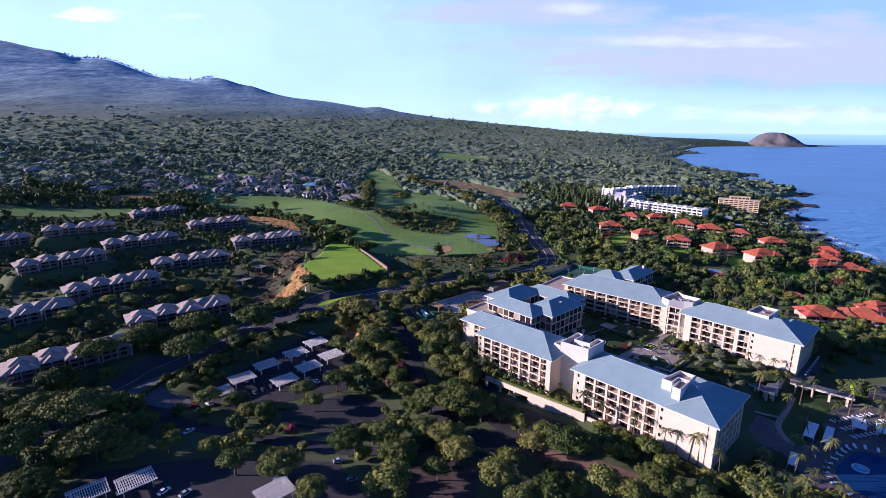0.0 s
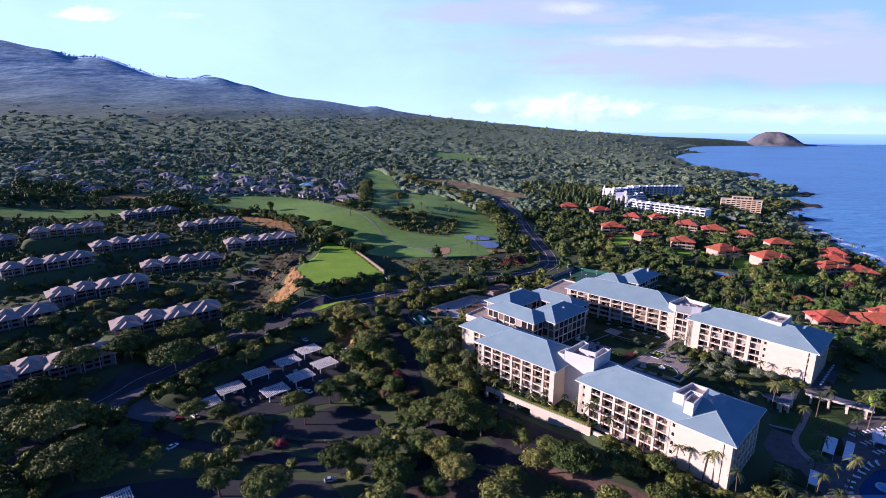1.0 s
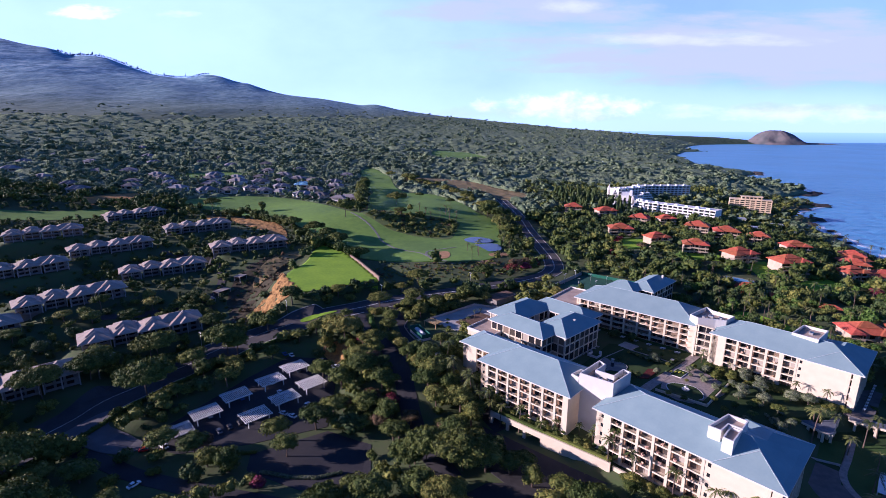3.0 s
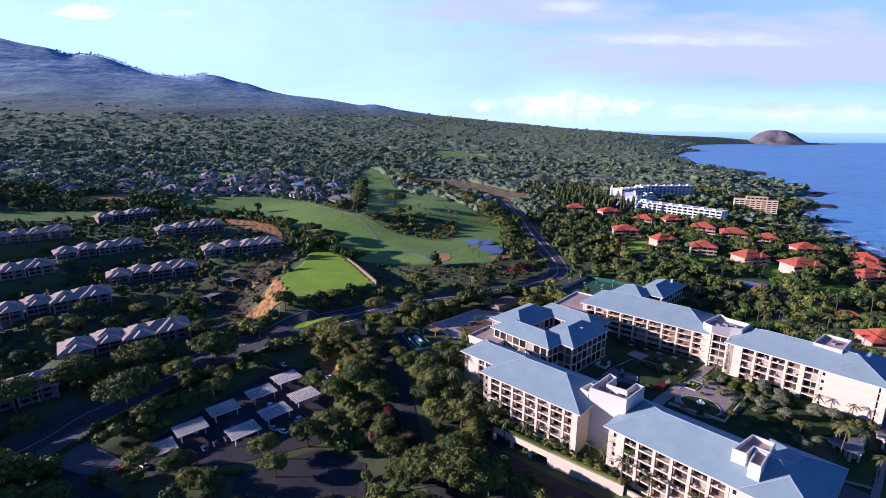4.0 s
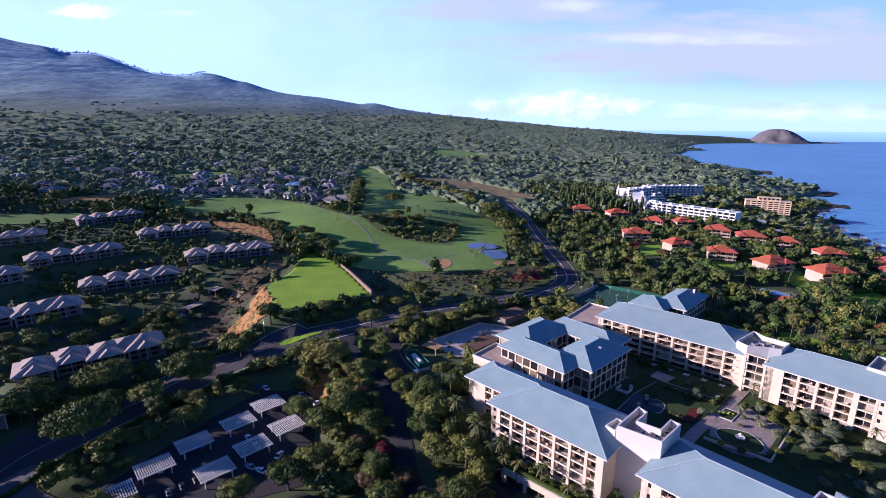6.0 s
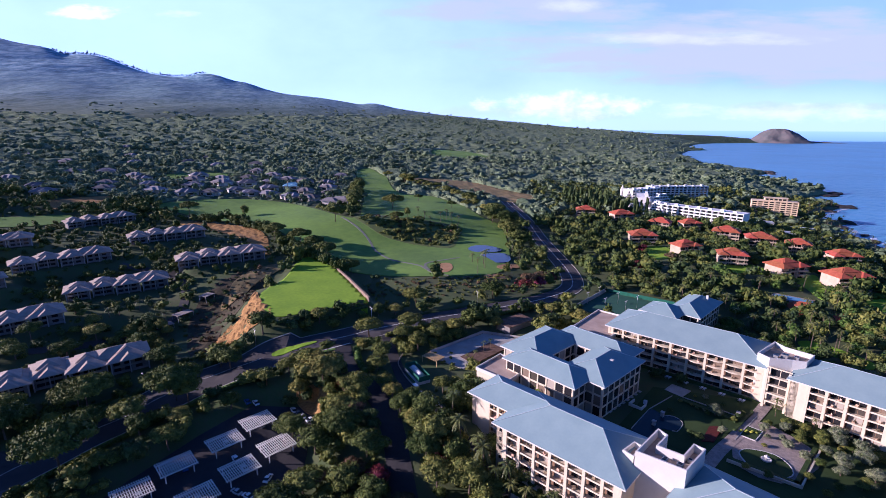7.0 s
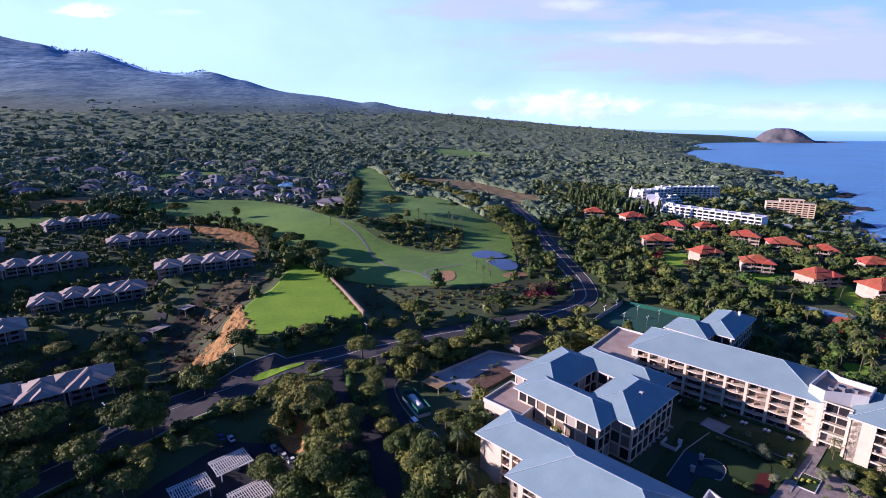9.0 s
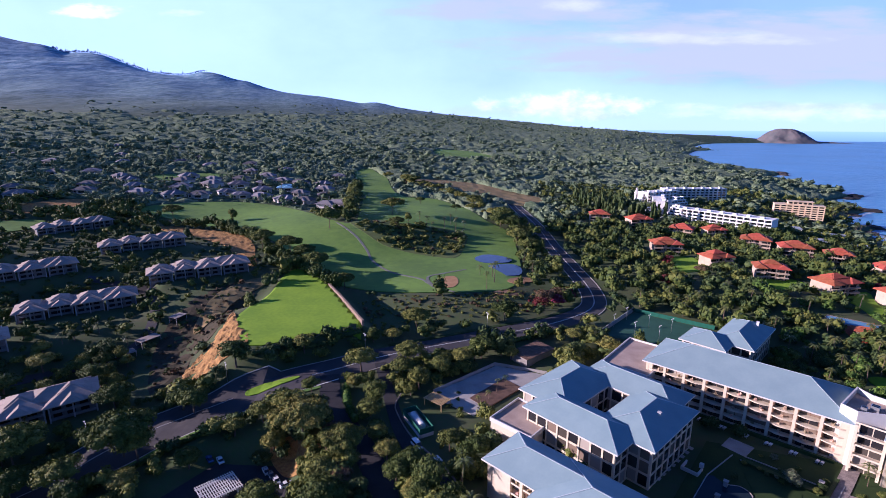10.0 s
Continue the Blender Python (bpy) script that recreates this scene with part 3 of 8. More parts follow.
patch("road", ribbon_outline(STREET, STREET_W), "asphalt", 0.16, "grey asphalt street curving through trees", "road")
patch("road", ribbon_outline(DRIVE, 8.0), "drive", 0.19, "asphalt hotel drive with shade in its dark colour", "road")
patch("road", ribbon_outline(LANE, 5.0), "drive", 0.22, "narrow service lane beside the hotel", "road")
CARPARK = [(-120, 204), (-108, 224), (-92, 249), (-78, 266), (-53, 265), (-49, 240), (-47, 215), (-75, 203), (-100, 197)]
PLAZA = [(-72, 197), (-46, 212), (-27, 203), (-24, 180), (-48, 178), (-70, 188)]
LOT = [(-135, 122), (-128, 154), (-95, 162), (-40, 160), (-25, 140), (-30, 112)]
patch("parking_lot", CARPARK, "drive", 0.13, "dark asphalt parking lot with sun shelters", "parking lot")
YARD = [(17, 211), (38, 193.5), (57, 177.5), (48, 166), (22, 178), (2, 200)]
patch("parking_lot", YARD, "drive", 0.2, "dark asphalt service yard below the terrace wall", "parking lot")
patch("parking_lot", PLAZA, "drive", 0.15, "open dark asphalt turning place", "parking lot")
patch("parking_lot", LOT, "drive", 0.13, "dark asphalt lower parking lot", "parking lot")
patch("road", ribbon_outline(curve_points([(-143, 200), (-122, 190), (-100, 182), (-60, 172), (-20, 166), (6, 172)]), 6.5), "drive", 0.17, "dark asphalt lane through the trees", "road")
patch("lawn", rounded(LAWN, 3), "lawn", 0.30, "bright green mown lawn on a raised plateau", "lawn")
DIRT = [(-111, 362), (-105, 352), (-99, 341), (-93.5, 335.7), (-89.5, 326), (-93, 320), (-97, 317.5), (-103, 313.5), (-109, 311), (-114, 313), (-116, 321), (-113, 331), (-110.5, 343)]
patch("slope", rounded(DIRT, 3), "dirt", 0.55, "rugged bare orange earth bank below the lawn", "slope", step=0.8, skirt=1.5, rugged=1.1)
FAIRWAY = rounded([(-308, 605), (-294, 633), (-257, 660), (-216, 667), (-178, 650), (-139, 608), (-106, 566), (-82, 553), (-88, 614), (-106, 745), (-150, 935), (-143, 998), (-124, 984), (-94, 899), (-76, 810), (-52, 744), (-12, 736), (22, 682), (40, 612), (59, 573), (57, 507), (52, 452), (46, 428),
                   (30, 408), (-10, 403), (-33, 405), (-55, 414), (-72, 425), (-93, 455), (-117, 481), (-139, 510), (-183, 549), (-231, 564), (-274, 586)], 3)
patch("fairway", FAIRWAY, "fairway", 0.45, "green golf fairway crossed by long tree shadows", "golf course", step=8)
FAR_FAIRWAY = rounded([(-560, 480), (-420, 512), (-381, 528), (-363, 541), (-348, 542), (-343, 518), (-361, 500), (-420, 480), (-560, 440)], 3)
HIGH_FAIRWAY = rounded([(-32, 1440), (7, 1600), (99, 1470), (124, 1400), (47, 1310), (-8, 1330)], 3)
BACK_FAIRWAY = rounded([(-412, 790), (-374, 826), (-331, 843), (-315, 824), (-359, 760)], 3)
for outline in (FAR_FAIRWAY, HIGH_FAIRWAY, BACK_FAIRWAY):
    patch("fairway", outline, "fairway", 0.5, "far strip of golf fairway", "golf course", step=8)
ROUGH = [(-86, 553), (-58, 513), (-40, 500), (-17, 490), (6, 486), (14, 515), (17, 551), (-14, 558), (-40, 557), (-66, 568)]
patch("rough", rounded(ROUGH, 3), "roughgrass", 0.6, "rough island of dark scrub in the fairway", "rough", step=8)
for poly in ([(21, 486), (29, 497), (40, 495), (49, 484), (44, 475), (27, 474)], [(27, 463), (44, 471), (52, 465), (52, 450), (46, 442), (30, 445)]):
    patch("water", rounded(poly, 3), "pond", 0, "still golf course pond reflecting the sky", "pond", level=float(ground(38, 465)) + 0.8, skirt=2.0)
for poly in ([(-8, 425), (-3, 433), (5, 435), (7, 422), (3, 412), (-5, 414)], [(27, 403), (33, 409), (42, 411), (46, 405), (37, 401)], [(39, 428), (42, 435), (49, 436), (50, 427), (44, 424)], [(44, 437), (52, 441), (58, 437), (54, 431), (46, 432)]):
    patch("bunker", rounded(poly, 3), "sand", 0.65, "sand bunker beside the green", "bunker")

VILLA_LAWNS = [[(150, 455), (172, 490), (190, 486), (176, 452)], [(199, 434), (217, 438), (229, 429), (224, 411), (208, 412), (194, 416)], [(229, 401), (256, 410), (246, 390), (242, 372), (229, 366), (232, 390)],
               [(236, 351), (252, 364), (279, 374), (284, 363), (275, 352), (252, 341), (242, 343)], [(178, 314), (186, 314), (193, 303), (196, 290), (189, 285), (185, 297), (177, 306)]]
for poly in VILLA_LAWNS:
    patch("lawn", rounded(poly, 3), "lawn", 0.35, "green lawn among palms below the villas", "lawn")
GULLY = [(-112, 308), (-118, 330), (-113, 352), (-112, 400), (-122, 412), (-136, 395), (-144, 370), (-142, 345), (-134, 325), (-122, 304)]
# dark sheet standing in for the shade that fills the gully
patch("slope", rounded(GULLY, 3), "gully_shade", 0.12, "gully below the lawn, dry soil painted dark for its shade", "slope", step=3, rugged=0.5)

# ---- the hotel ----
SLOPE = 0.44


def hip(bm, x0, x1, y0, y1, z, slope=SLOPE, drop=0.30):
    """Closed hipped roof over a rectangle; returns its hip and ridge lines."""
    hx, hy = (x1 - x0) / 2, (y1 - y0) / 2
    h = min(hx, hy) * slope
    if hx >= hy:
        r0, r1 = (x0 + hy, (y0 + y1) / 2, z + h), (x1 - hy, (y0 + y1) / 2, z + h)
    else:
        r0, r1 = ((x0 + x1) / 2, y0 + hx, z + h), ((x0 + x1) / 2, y1 - hx, z + h)
    c = [(x0, y0), (x1, y0), (x1, y1), (x0, y1)]
    lo = [bm.verts.new((*p, z - drop)) for p in c]
    up = [bm.verts.new((*p, z)) for p in c]
    a, b = bm.verts.new(r0), bm.verts.new(r1)
    bm.faces.new(lo[::-1])
    for i in range(4):
        bm.faces.new((lo[i], lo[(i + 1) % 4], up[(i + 1) % 4], up[i]))
    if hx >= hy:
        for f in ((up[0], up[1], b, a), (up[1], up[2], b), (up[2], up[3], a, b), (up[3], up[0], a)):
            bm.faces.new(f)
        ends = ((c[0], r0), (c[3], r0), (c[1], r1), (c[2], r1))
    else:
        for f in ((up[0], up[1], a), (up[1], up[2], b, a), (up[2], up[3], b), (up[3], up[0], a, b)):
            bm.faces.new(f)
        ends = ((c[0], r0), (c[1], r0), (c[2], r1), (c[3], r1))
    return [(Vector((*p, z)), Vector(q)) for p, q in ends] + [(Vector(r0), Vector(r1))]


def beam(bm, a, b, w, h):
    """A bar of w by h from a to b, its top a little above the line."""
    d = (b - a)
    if d.length < 0.05:
        return
    d.normalize()
    side = d.cross(Vector((0, 0, 1))).normalized() * w / 2
    up = side.cross(d).normalized() * h
    vs = [bm.verts.new(p + s * side + k * up) for p in (a, b) for s, k in ((-1, -0.5), (1, -0.5), (1, 0.5), (-1, 0.5))]
    for f in ((0, 1, 2, 3), (7, 6, 5, 4), (0, 4, 5, 1), (1, 5, 6, 2), (2, 6, 7, 3), (3, 7, 4, 0)):
        bm.faces.new([vs[i] for i in f])


def hip_roof(parent, x0, x1, y0, y1, z, slope=SLOPE, mat="roof", trim="white", cap=0.26, fascia=True, capped=(0, 1, 2, 3, 4)):
    bm = bmesh.new()
    lines = hip(bm, x0, x1, y0, y1, z, slope)
    roof = part("roof", bm, mat, parent)
    if not cap:
        return roof
    if mat == "roof":
        for k in capped:
            bm = bmesh.new()
            beam(bm, *lines[k], cap, 0.14)
            if bm.verts:
                part("ridge_cap", bm, "ridgecap", roof)
    else:
        bm = bmesh.new()
        for k in capped:
            beam(bm, *lines[k], cap, 0.14)
        part("ridge_cap", bm, trim, roof)
    if fascia:
        t = 0.06
        part("fascia", boxes((x0 - t, x1 + t, y0 - t, y0 - 0.003, z - 0.42, z + 0.03), (x0 - t, x1 + t, y1 + 0.003, y1 + t, z - 0.42, z + 0.03),
             (x0 - t, x0 - 0.003, y0, y1, z - 0.42, z + 0.03), (x1 + 0.003, x1 + t, y0, y1, z - 0.42, z + 0.03)), trim, roof)
    return roof


SHARED = {}


def shared(key, make, mat):
    if key not in SHARED:
        SHARED[key] = mesh_of(key[0], make(), mat)
    return SHARED[key]


def bowed(width, height, depth, bow):
    """Balcony parapet whose front bows outward."""
    bm = bmesh.new()
    n = 6
    rows = []
    for i in range(n + 1):
        x = width * i / n
        y = -bow * math.sin(math.pi * i / n)
        rows.append([bm.verts.new((x, y + dy, z)) for dy, z in ((0, 0), (depth, 0), (depth, height), (0, height))])
    for a, b in zip(rows, rows[1:]):
        for k in range(4):
            bm.faces.new((a[k], b[k], b[(k + 1) % 4], a[(k + 1) % 4]))
    bm.faces.new(rows[0][::-1])
    bm.faces.new(rows[-1])
    bmesh.ops.recalc_face_normals(bm, faces=bm.faces[:])
    return bm


SETS = np.random.RandomState(3)
M["rattan"] = material("rattan", (0.55, 0.42, 0.28), (0.35, 0.24, 0.15), 1.5, 0.8, vary=0.5)


def patio_chair(m):
    def tub():
        side = [(-0.4, 0.0), (0.4, 0.0), (0.42, 1.0), (0.3, 1.0), (0.25, 0.45), (-0.4, 0.45)]
        bm = bmesh.new()
        l, r = ([bm.verts.new((x, y, z)) for y, z in side] for x in (-0.4, 0.4))
        bm.faces.new(l)
        bm.faces.new(r[::-1])
        for i in range(6):
            bm.faces.new((l[i], r[i], r[(i + 1) % 6], l[(i + 1) % 6]))
        bmesh.ops.recalc_face_normals(bm, faces=bm.faces[:])
        return bm

    me = shared(("patio_chair", "balcony"), tub, "rattan")
    ob = new("patio_chair", me)
    ob.matrix_world = m
    return tagged(ob, "light rattan armchair on a hotel balcony", "chair", "balcony chairs")


def facade(parent, m, length, height, segments, floors, depth=2.4, bow=0.0):
    """Front of a wing: local x along it, y inward, z up from the base. Segments: (from, to, kind, count)."""
    fh = height / floors
    for x0, x1, kind, count in segments:
        w = x1 - x0
        if kind == "solid":
            part("wall", boxes((x0, x1, 0, depth, 0, height)), "cream", parent, "", m)
        elif kind == "slots":
            part("wall", boxes((x0, x1, 0, depth, 0, height)), "cream", parent, "", m)
            for f in range(floors):
                for c in range(count):
                    xa = x0 + (c + 0.5) * w / count - 0.45
                    part("window", shared(("window", "slot"), lambda: boxes((0, 0.9, -0.03, 0.05, 0, 1.3)), "glass"), "glass", parent, "", m @ pose(xa, 0, f * fh + 1.0))
        else:
            bw = w / count
            cw = {"balcony": 0.95, "glazed": 0.6, "stair": 0.8}[kind]
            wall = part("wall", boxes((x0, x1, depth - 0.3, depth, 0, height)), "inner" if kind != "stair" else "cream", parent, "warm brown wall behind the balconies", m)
            for c in range(count + 1):
                xc = x0 + c * bw
                xc = min(max(xc, x0 + cw / 2), x1 - cw / 2)
                part("column", shared(("column", round(height, 2), cw), lambda: boxes((-cw / 2, cw / 2, -0.12, 1.0 if kind != "glazed" else 0.6, 0, height)), "cream"), "cream", parent, "", m @ pose(xc, 0, 0))
            for f in range(floors):
                z = f * fh
                if kind == "glazed":
                    part("spandrel", shared(("spandrel", round(w, 2), round(fh, 2)), lambda: boxes((0, w, 0.02, 0.2, -0.3, 0.4), (0, w, 0.02, 0.2, fh - 0.34, fh - 0.3)), "cream"), "cream", parent, "", m @ pose(x0, 0, z))
                for c in range(count):
                    xa = x0 + c * bw + cw / 2
                    iw = bw - cw
                    if kind == "glazed":
                        part("window", shared(("window", round(iw, 2), round(fh, 2)), lambda: boxes((0, iw, 0.11, 0.17, 0.42, fh - 0.35)), "door_glass"), "door_glass", parent, "", m @ pose(xa, 0, z))
                        continue
                    balcony = part("balcony", shared(("balcony", round(iw, 2), depth), lambda: boxes((0, iw, 0.1, depth - 0.3, -0.28, 0.0)), "cream"), "cream", parent, "", m @ pose(xa, 0, z + 0.28))
                    if f or bow == 0:
                        part("parapet", shared(("parapet", round(iw, 2), bow), lambda: bowed(iw, 0.58 if bow == 0 else 0.42, 0.14, bow), "cream"), "cream", balcony, "", pose(0, 0.02, -0.28))
                    part("glass_door", shared(("glass_door", round(iw, 2), round(fh, 2)), lambda: boxes((iw * 0.12, iw * 0.52, 0, 0.05, 0.02, fh - 0.75), (iw * 0.56, iw * 0.94, 0, 0.05, 0.02, fh - 0.75)), "door_glass"), "door_glass", balcony, "", pose(0, depth - 0.36, 0))
                    if kind == "balcony" and SETS.rand() < 0.75:
                        patio_chair(parent.matrix_world @ m @ pose(xa + iw * SETS.uniform(0.25, 0.75), SETS.uniform(0.7, 1.2), z + 0.284, 0, 0, SETS.uniform(0, 360)))


def frame_of(a, b):
    ang = math.degrees(math.atan2(b[1] - a[1], b[0] - a[0]))
    return ang, math.hypot(b[0] - a[0], b[1] - a[1])


def wing(label, a, b, depth, z0, ze, segs, floors, cross=None, end=None, bow=0.0, left_end=None):
    """A guest wing with a hipped roof. a and b: the ends of the front eave, left and right as seen from outside."""
    ang, L = frame_of(a, b)
    w = thing("hotel_wing", pose(a[0], a[1], z0, 0, 0, ang), label, "hotel", "hotel wings")
    o, H = 1.3, ze - z0 - 0.4
    D = 2.4
    cd = cross[1] if cross else depth
    part("wall", boxes((o + D, L - o - D, o + D, depth - o, 0, H)), "cream", w)
    if cross:
        part("wall", boxes((L - cross[0] + o, L - o - D, o + D, cd - o, 0, H - 0.02)), "cream", w)
    facade(w, pose(o, o, 0), L - 2 * o, H, segs, floors, D, bow)
    ew = cd - 2 * o
    facade(w, pose(L - o, o, 0, 0, 0, 90), ew, H, end or [(0, ew, "solid", 1)], floors, D)
    sw = depth - 2 * o
    facade(w, pose(o, depth - o, 0, 0, 0, -90), sw, H, left_end or [(0, sw, "solid", 1)], floors, D)
    hip_roof(w, 0, L, 0, depth, ze - z0, capped=(0, 1, 4) if cross else (0, 1, 2, 3, 4))
    if cross:
        hip_roof(w, L - cross[0], L, -0.35, cd, ze - z0 + 0.02, 0.43, capped=(0, 1, 2))
    return w, L


def end_grid(ew, n):
    return [(0, 1.2, "solid", 1), (1.2, ew - 1.2, "balcony", n), (ew - 1.2, ew, "solid", 1)]


def guest_wing(label, a, b, z0, ze, segs):
    return wing(label, a, b, 26.0, z0, ze, segs, 5, cross=(19.5, 32.5), end=end_grid(32.5 - 2.6, 6))


wingA, LA = guest_wing("five-storey cream hotel wing with blue-grey hipped roof and balconies", (53.8, 190.4), (94.1, 147.4), 20.6, 38.5,
                       [(0, 4.6, "slots", 1), (4.6, 36.3, "balcony", 6), (36.3, 38.9, "slots", 1), (38.9, 52.7, "solid", 1), (52.7, 56.3, "balcony", 1)])
wingD, LD = guest_wing("cream hotel wing with blue roof above the garden court", (127.0, 250.9), (165.9, 208.9), 24.6, 41.0,
                       [(0, 5.0, "solid", 1), (5.0, 28.0, "balcony", 4), (28.0, 34.0, "stair", 1), (34.0, 36.0, "slots", 1), (36.0, 50.8, "solid", 1), (50.8, 54.6, "balcony", 1)])
wingB, LB = wing("cream hotel wing with blue roof above a planted terrace", (15.3, 225.4), (47.2, 195.0), 26.5, 22.6, 39.3,
                 [(0, 3.0, "slots", 1), (3.0, 41.4, "balcony", 7)], 5)
wing("short end wing of the hotel, cream with blue roof", (8.6, 244.0), (35.6, 217.9), 17.6, 22.6, 39.3, [(0, 7, "solid", 1), (7, 15.8, "balcony", 2)], 5)
wingC, LC = wing("long cream hotel wing with curved balconies facing the garden", (76.4, 302.5), (125.5, 258.9), 28.0, 25.2, 40.5,
                 [(0, 63.1, "balcony", 9)], 5, bow=0.75)


def ring_building(label, origin, ang, z0, ze, bars, court, floors=3):
    """A block round an open court under four joined hipped roofs."""
    w = thing("hotel_wing", pose(origin[0], origin[1], z0, 0, 0, ang), label, "hotel", "hotel wings")
    H = ze - z0 - 0.4
    o = 1.3
    for x0, x1, y0, y1 in bars:
        inner = [x0 + o, x1 - o, y0 + o, y1 - o]
        if court:
            cx0, cx1, cy0, cy1 = court
            if abs(x1 - cx0) < 0.6: inner[1] = cx0
            if abs(x0 - cx1) < 0.6: inner[0] = cx1
            if abs(y1 - cy0) < 0.6: inner[3] = cy0
            if abs(y0 - cy1) < 0.6: inner[2] = cy1
        ix0, ix1, iy0, iy1 = inner
        part("wall", boxes((ix0 + 0.5, ix1 - 0.5, iy0 + 0.5, iy1 - 0.5, 0, H)), "cream", w)
        for m, ln in ((pose(ix0, iy0, 0), ix1 - ix0), (pose(ix1, iy0, 0, 0, 0, 90), iy1 - iy0), (pose(ix0, iy1, 0, 0, 0, -90), iy1 - iy0)):
            facade(w, m, ln, H, [(0, ln, "glazed", max(2, round(ln / 4.2)))], floors, 0.5)
        hip_roof(w, x0, x1, y0, y1, ze - z0)
    return w


ring_building("cream pavilion with blue roofs round an open court", (58.4, 246.7), -47.5, 25.4, 39.3,
              [(-41, -6.7, -9, 8), (-41, -5, 24.5, 41.5), (-20.3, 0, 0, 32), (-49, -28.5, -1, 32)], (-28.5, -20.3, 8, 24.5))
ring_building("cream pavilion with blue roofs behind the long wing", (126.1, 311.3), -45.5, 27.5, 40.0,
              [(-17.5, 0, 0, 34.6), (-27, -8, -9, 9)], None, 3)


def prism(poly, z0, z1):
    """Upright solid over an outline given anticlockwise or clockwise."""
    bm = bmesh.new()
    lo = [bm.verts.new((x, y, z0)) for x, y in poly]
    hi = [bm.verts.new((x, y, z1)) for x, y in poly]
    n = len(poly)
    bm.faces.new(hi)
    bm.faces.new(lo[::-1])
    for k in range(n):
        bm.faces.new((lo[k], lo[(k + 1) % n], hi[(k + 1) % n], hi[k]))
    bmesh.ops.recalc_face_normals(bm, faces=bm.faces[:])
    return bm


def tower(name, label, category, group, outline, z0, z1, parapet, mat="white"):
    """Flat-topped tower over an outline: solid shaft, parapet walls round a sunken roof."""
    c = np.mean(outline, axis=0)
    w = thing(name, pose(c[0], c[1], z0), label, category, group)
    poly = [(p[0] - c[0], p[1] - c[1]) for p in outline]
    H = z1 - z0
    part("wall", prism(poly, 0, H - parapet), mat, w)
    n = len(poly)
    turn_ = 1 if sum(poly[k][0] * poly[(k + 1) % n][1] - poly[(k + 1) % n][0] * poly[k][1] for k in range(n)) > 0 else -1
    inner = []
    for k in range(n):
        p, q, r = (Vector(poly[(k + o) % n]) for o in (-1, 0, 1))
        n1, n2 = ((Vector((-(e.y), e.x)).normalized() * turn_) for e in (q - p, r - q))
        mid = n1 + n2
        inner.append(q + mid * (0.42 / max(0.3, 1 + n1.dot(n2))))
    bm = bmesh.new()
    rows = [[bm.verts.new((*p, z)) for p in ring] for ring, z in ((poly, H - parapet + 0.003), (poly, H), (inner, H), (inner, H - parapet + 0.003))]
    for a, b in zip(rows, rows[1:] + rows[:1]):
        for k in range(n):
            bm.faces.new((a[k], a[(k + 1) % n], b[(k + 1) % n], b[k]))
    bmesh.ops.recalc_face_normals(bm, faces=bm.faces[:])
    part("parapet", bm, mat, w)
    part("floor", prism([(p[0] * 0.97, p[1] * 0.97) for p in poly], H - parapet + 0.01, H - parapet + 0.08), "flatroof", w)
    return w


AB = [(52.5, 203.5), (62.7, 195.6), (72.3, 204.3), (70.1, 206.8), (64.9, 201.9), (59.8, 206.0), (64.7, 210.7), (63.2, 214.0)]
tower("stair_tower", "tall white stair tower with roof machinery", "tower", "stair towers", AB, 20.0, 45.0, 2.6)
tower("stair_tower", "lower white part of the stair tower", "tower", "stair towers", [(50.4, 207.0), (52.4, 204.0), (57.0, 208.6), (55.2, 210.9)], 21.0, 42.8, 1.6)
tower("stair_tower", "white stair tower between two wings", "tower", "stair towers", [(124.1, 264.4), (125.7, 259.6), (133.3, 257.7), (137.6, 256.0), (144.9, 261.8), (138.5, 269.3), (137.7, 274.8)], 24.6, 45.0, 2.0)
tower("lift_housing", "white open-topped lift housing on the roof", "roof structure", "lift housings", [(83.0, 169.2), (85.6, 166.6), (89.8, 170.0), (92.6, 167.4), (97.0, 171.6), (92.8, 175.8)], 40.5, 45.6, 1.3)
tower("lift_housing", "narrow white stub of the lift housing", "roof structure", "lift housings", [(89.9, 169.6), (84.6, 164.0), (86.6, 161.7), (92.4, 167.3)], 40.0, 45.2, 1.0)
tower("lift_housing", "white open-topped lift housing on the roof", "roof structure", "lift housings", [(155.6, 237.1), (161.6, 229.2), (173.4, 239.0), (167.2, 246.0)], 42.0, 47.3, 1.3)
sb = thing("stair_bay", pose(124.6, 258.4, 24.6, 0, 0, -46), "cream stair bay with stacked dark openings", "stair bay")
facade(sb, pose(0, -1.0, 0), 8.0, 17.2, [(0, 8.0, "stair", 1)], 5, 2.4)
for x, y, z, lx, ly, lz in ((60.0, 202.0, 42.5, 2.0, 1.2, 1.3), (63.0, 199.5, 42.5, 1.5, 1.5, 1.6), (67.0, 202.0, 42.5, 1.2, 1.2, 1.0), (134, 263, 43.1, 2.2, 2.2, 1.8), (138, 262, 43.1, 1.6, 1.6, 1.2), (130.5, 263, 43.1, 1.6, 1.6, 1.5), (165, 238, 46.1, 2.5, 1.5, 0.9)):
    u = thing("roof_machine", pose(x, y, z, 0, 0, 42), "grey ventilation machine on a flat roof", "machine", "roof machines")
    part("casing", boxes((-lx / 2, lx / 2, -ly / 2, ly / 2, 0, lz)), "metal", u)
    part("grille", boxes((-lx / 2 + 0.2, lx / 2 - 0.2, -ly / 2 + 0.2, ly / 2 - 0.2, lz + 0.004, lz + 0.08)), "glass", u)
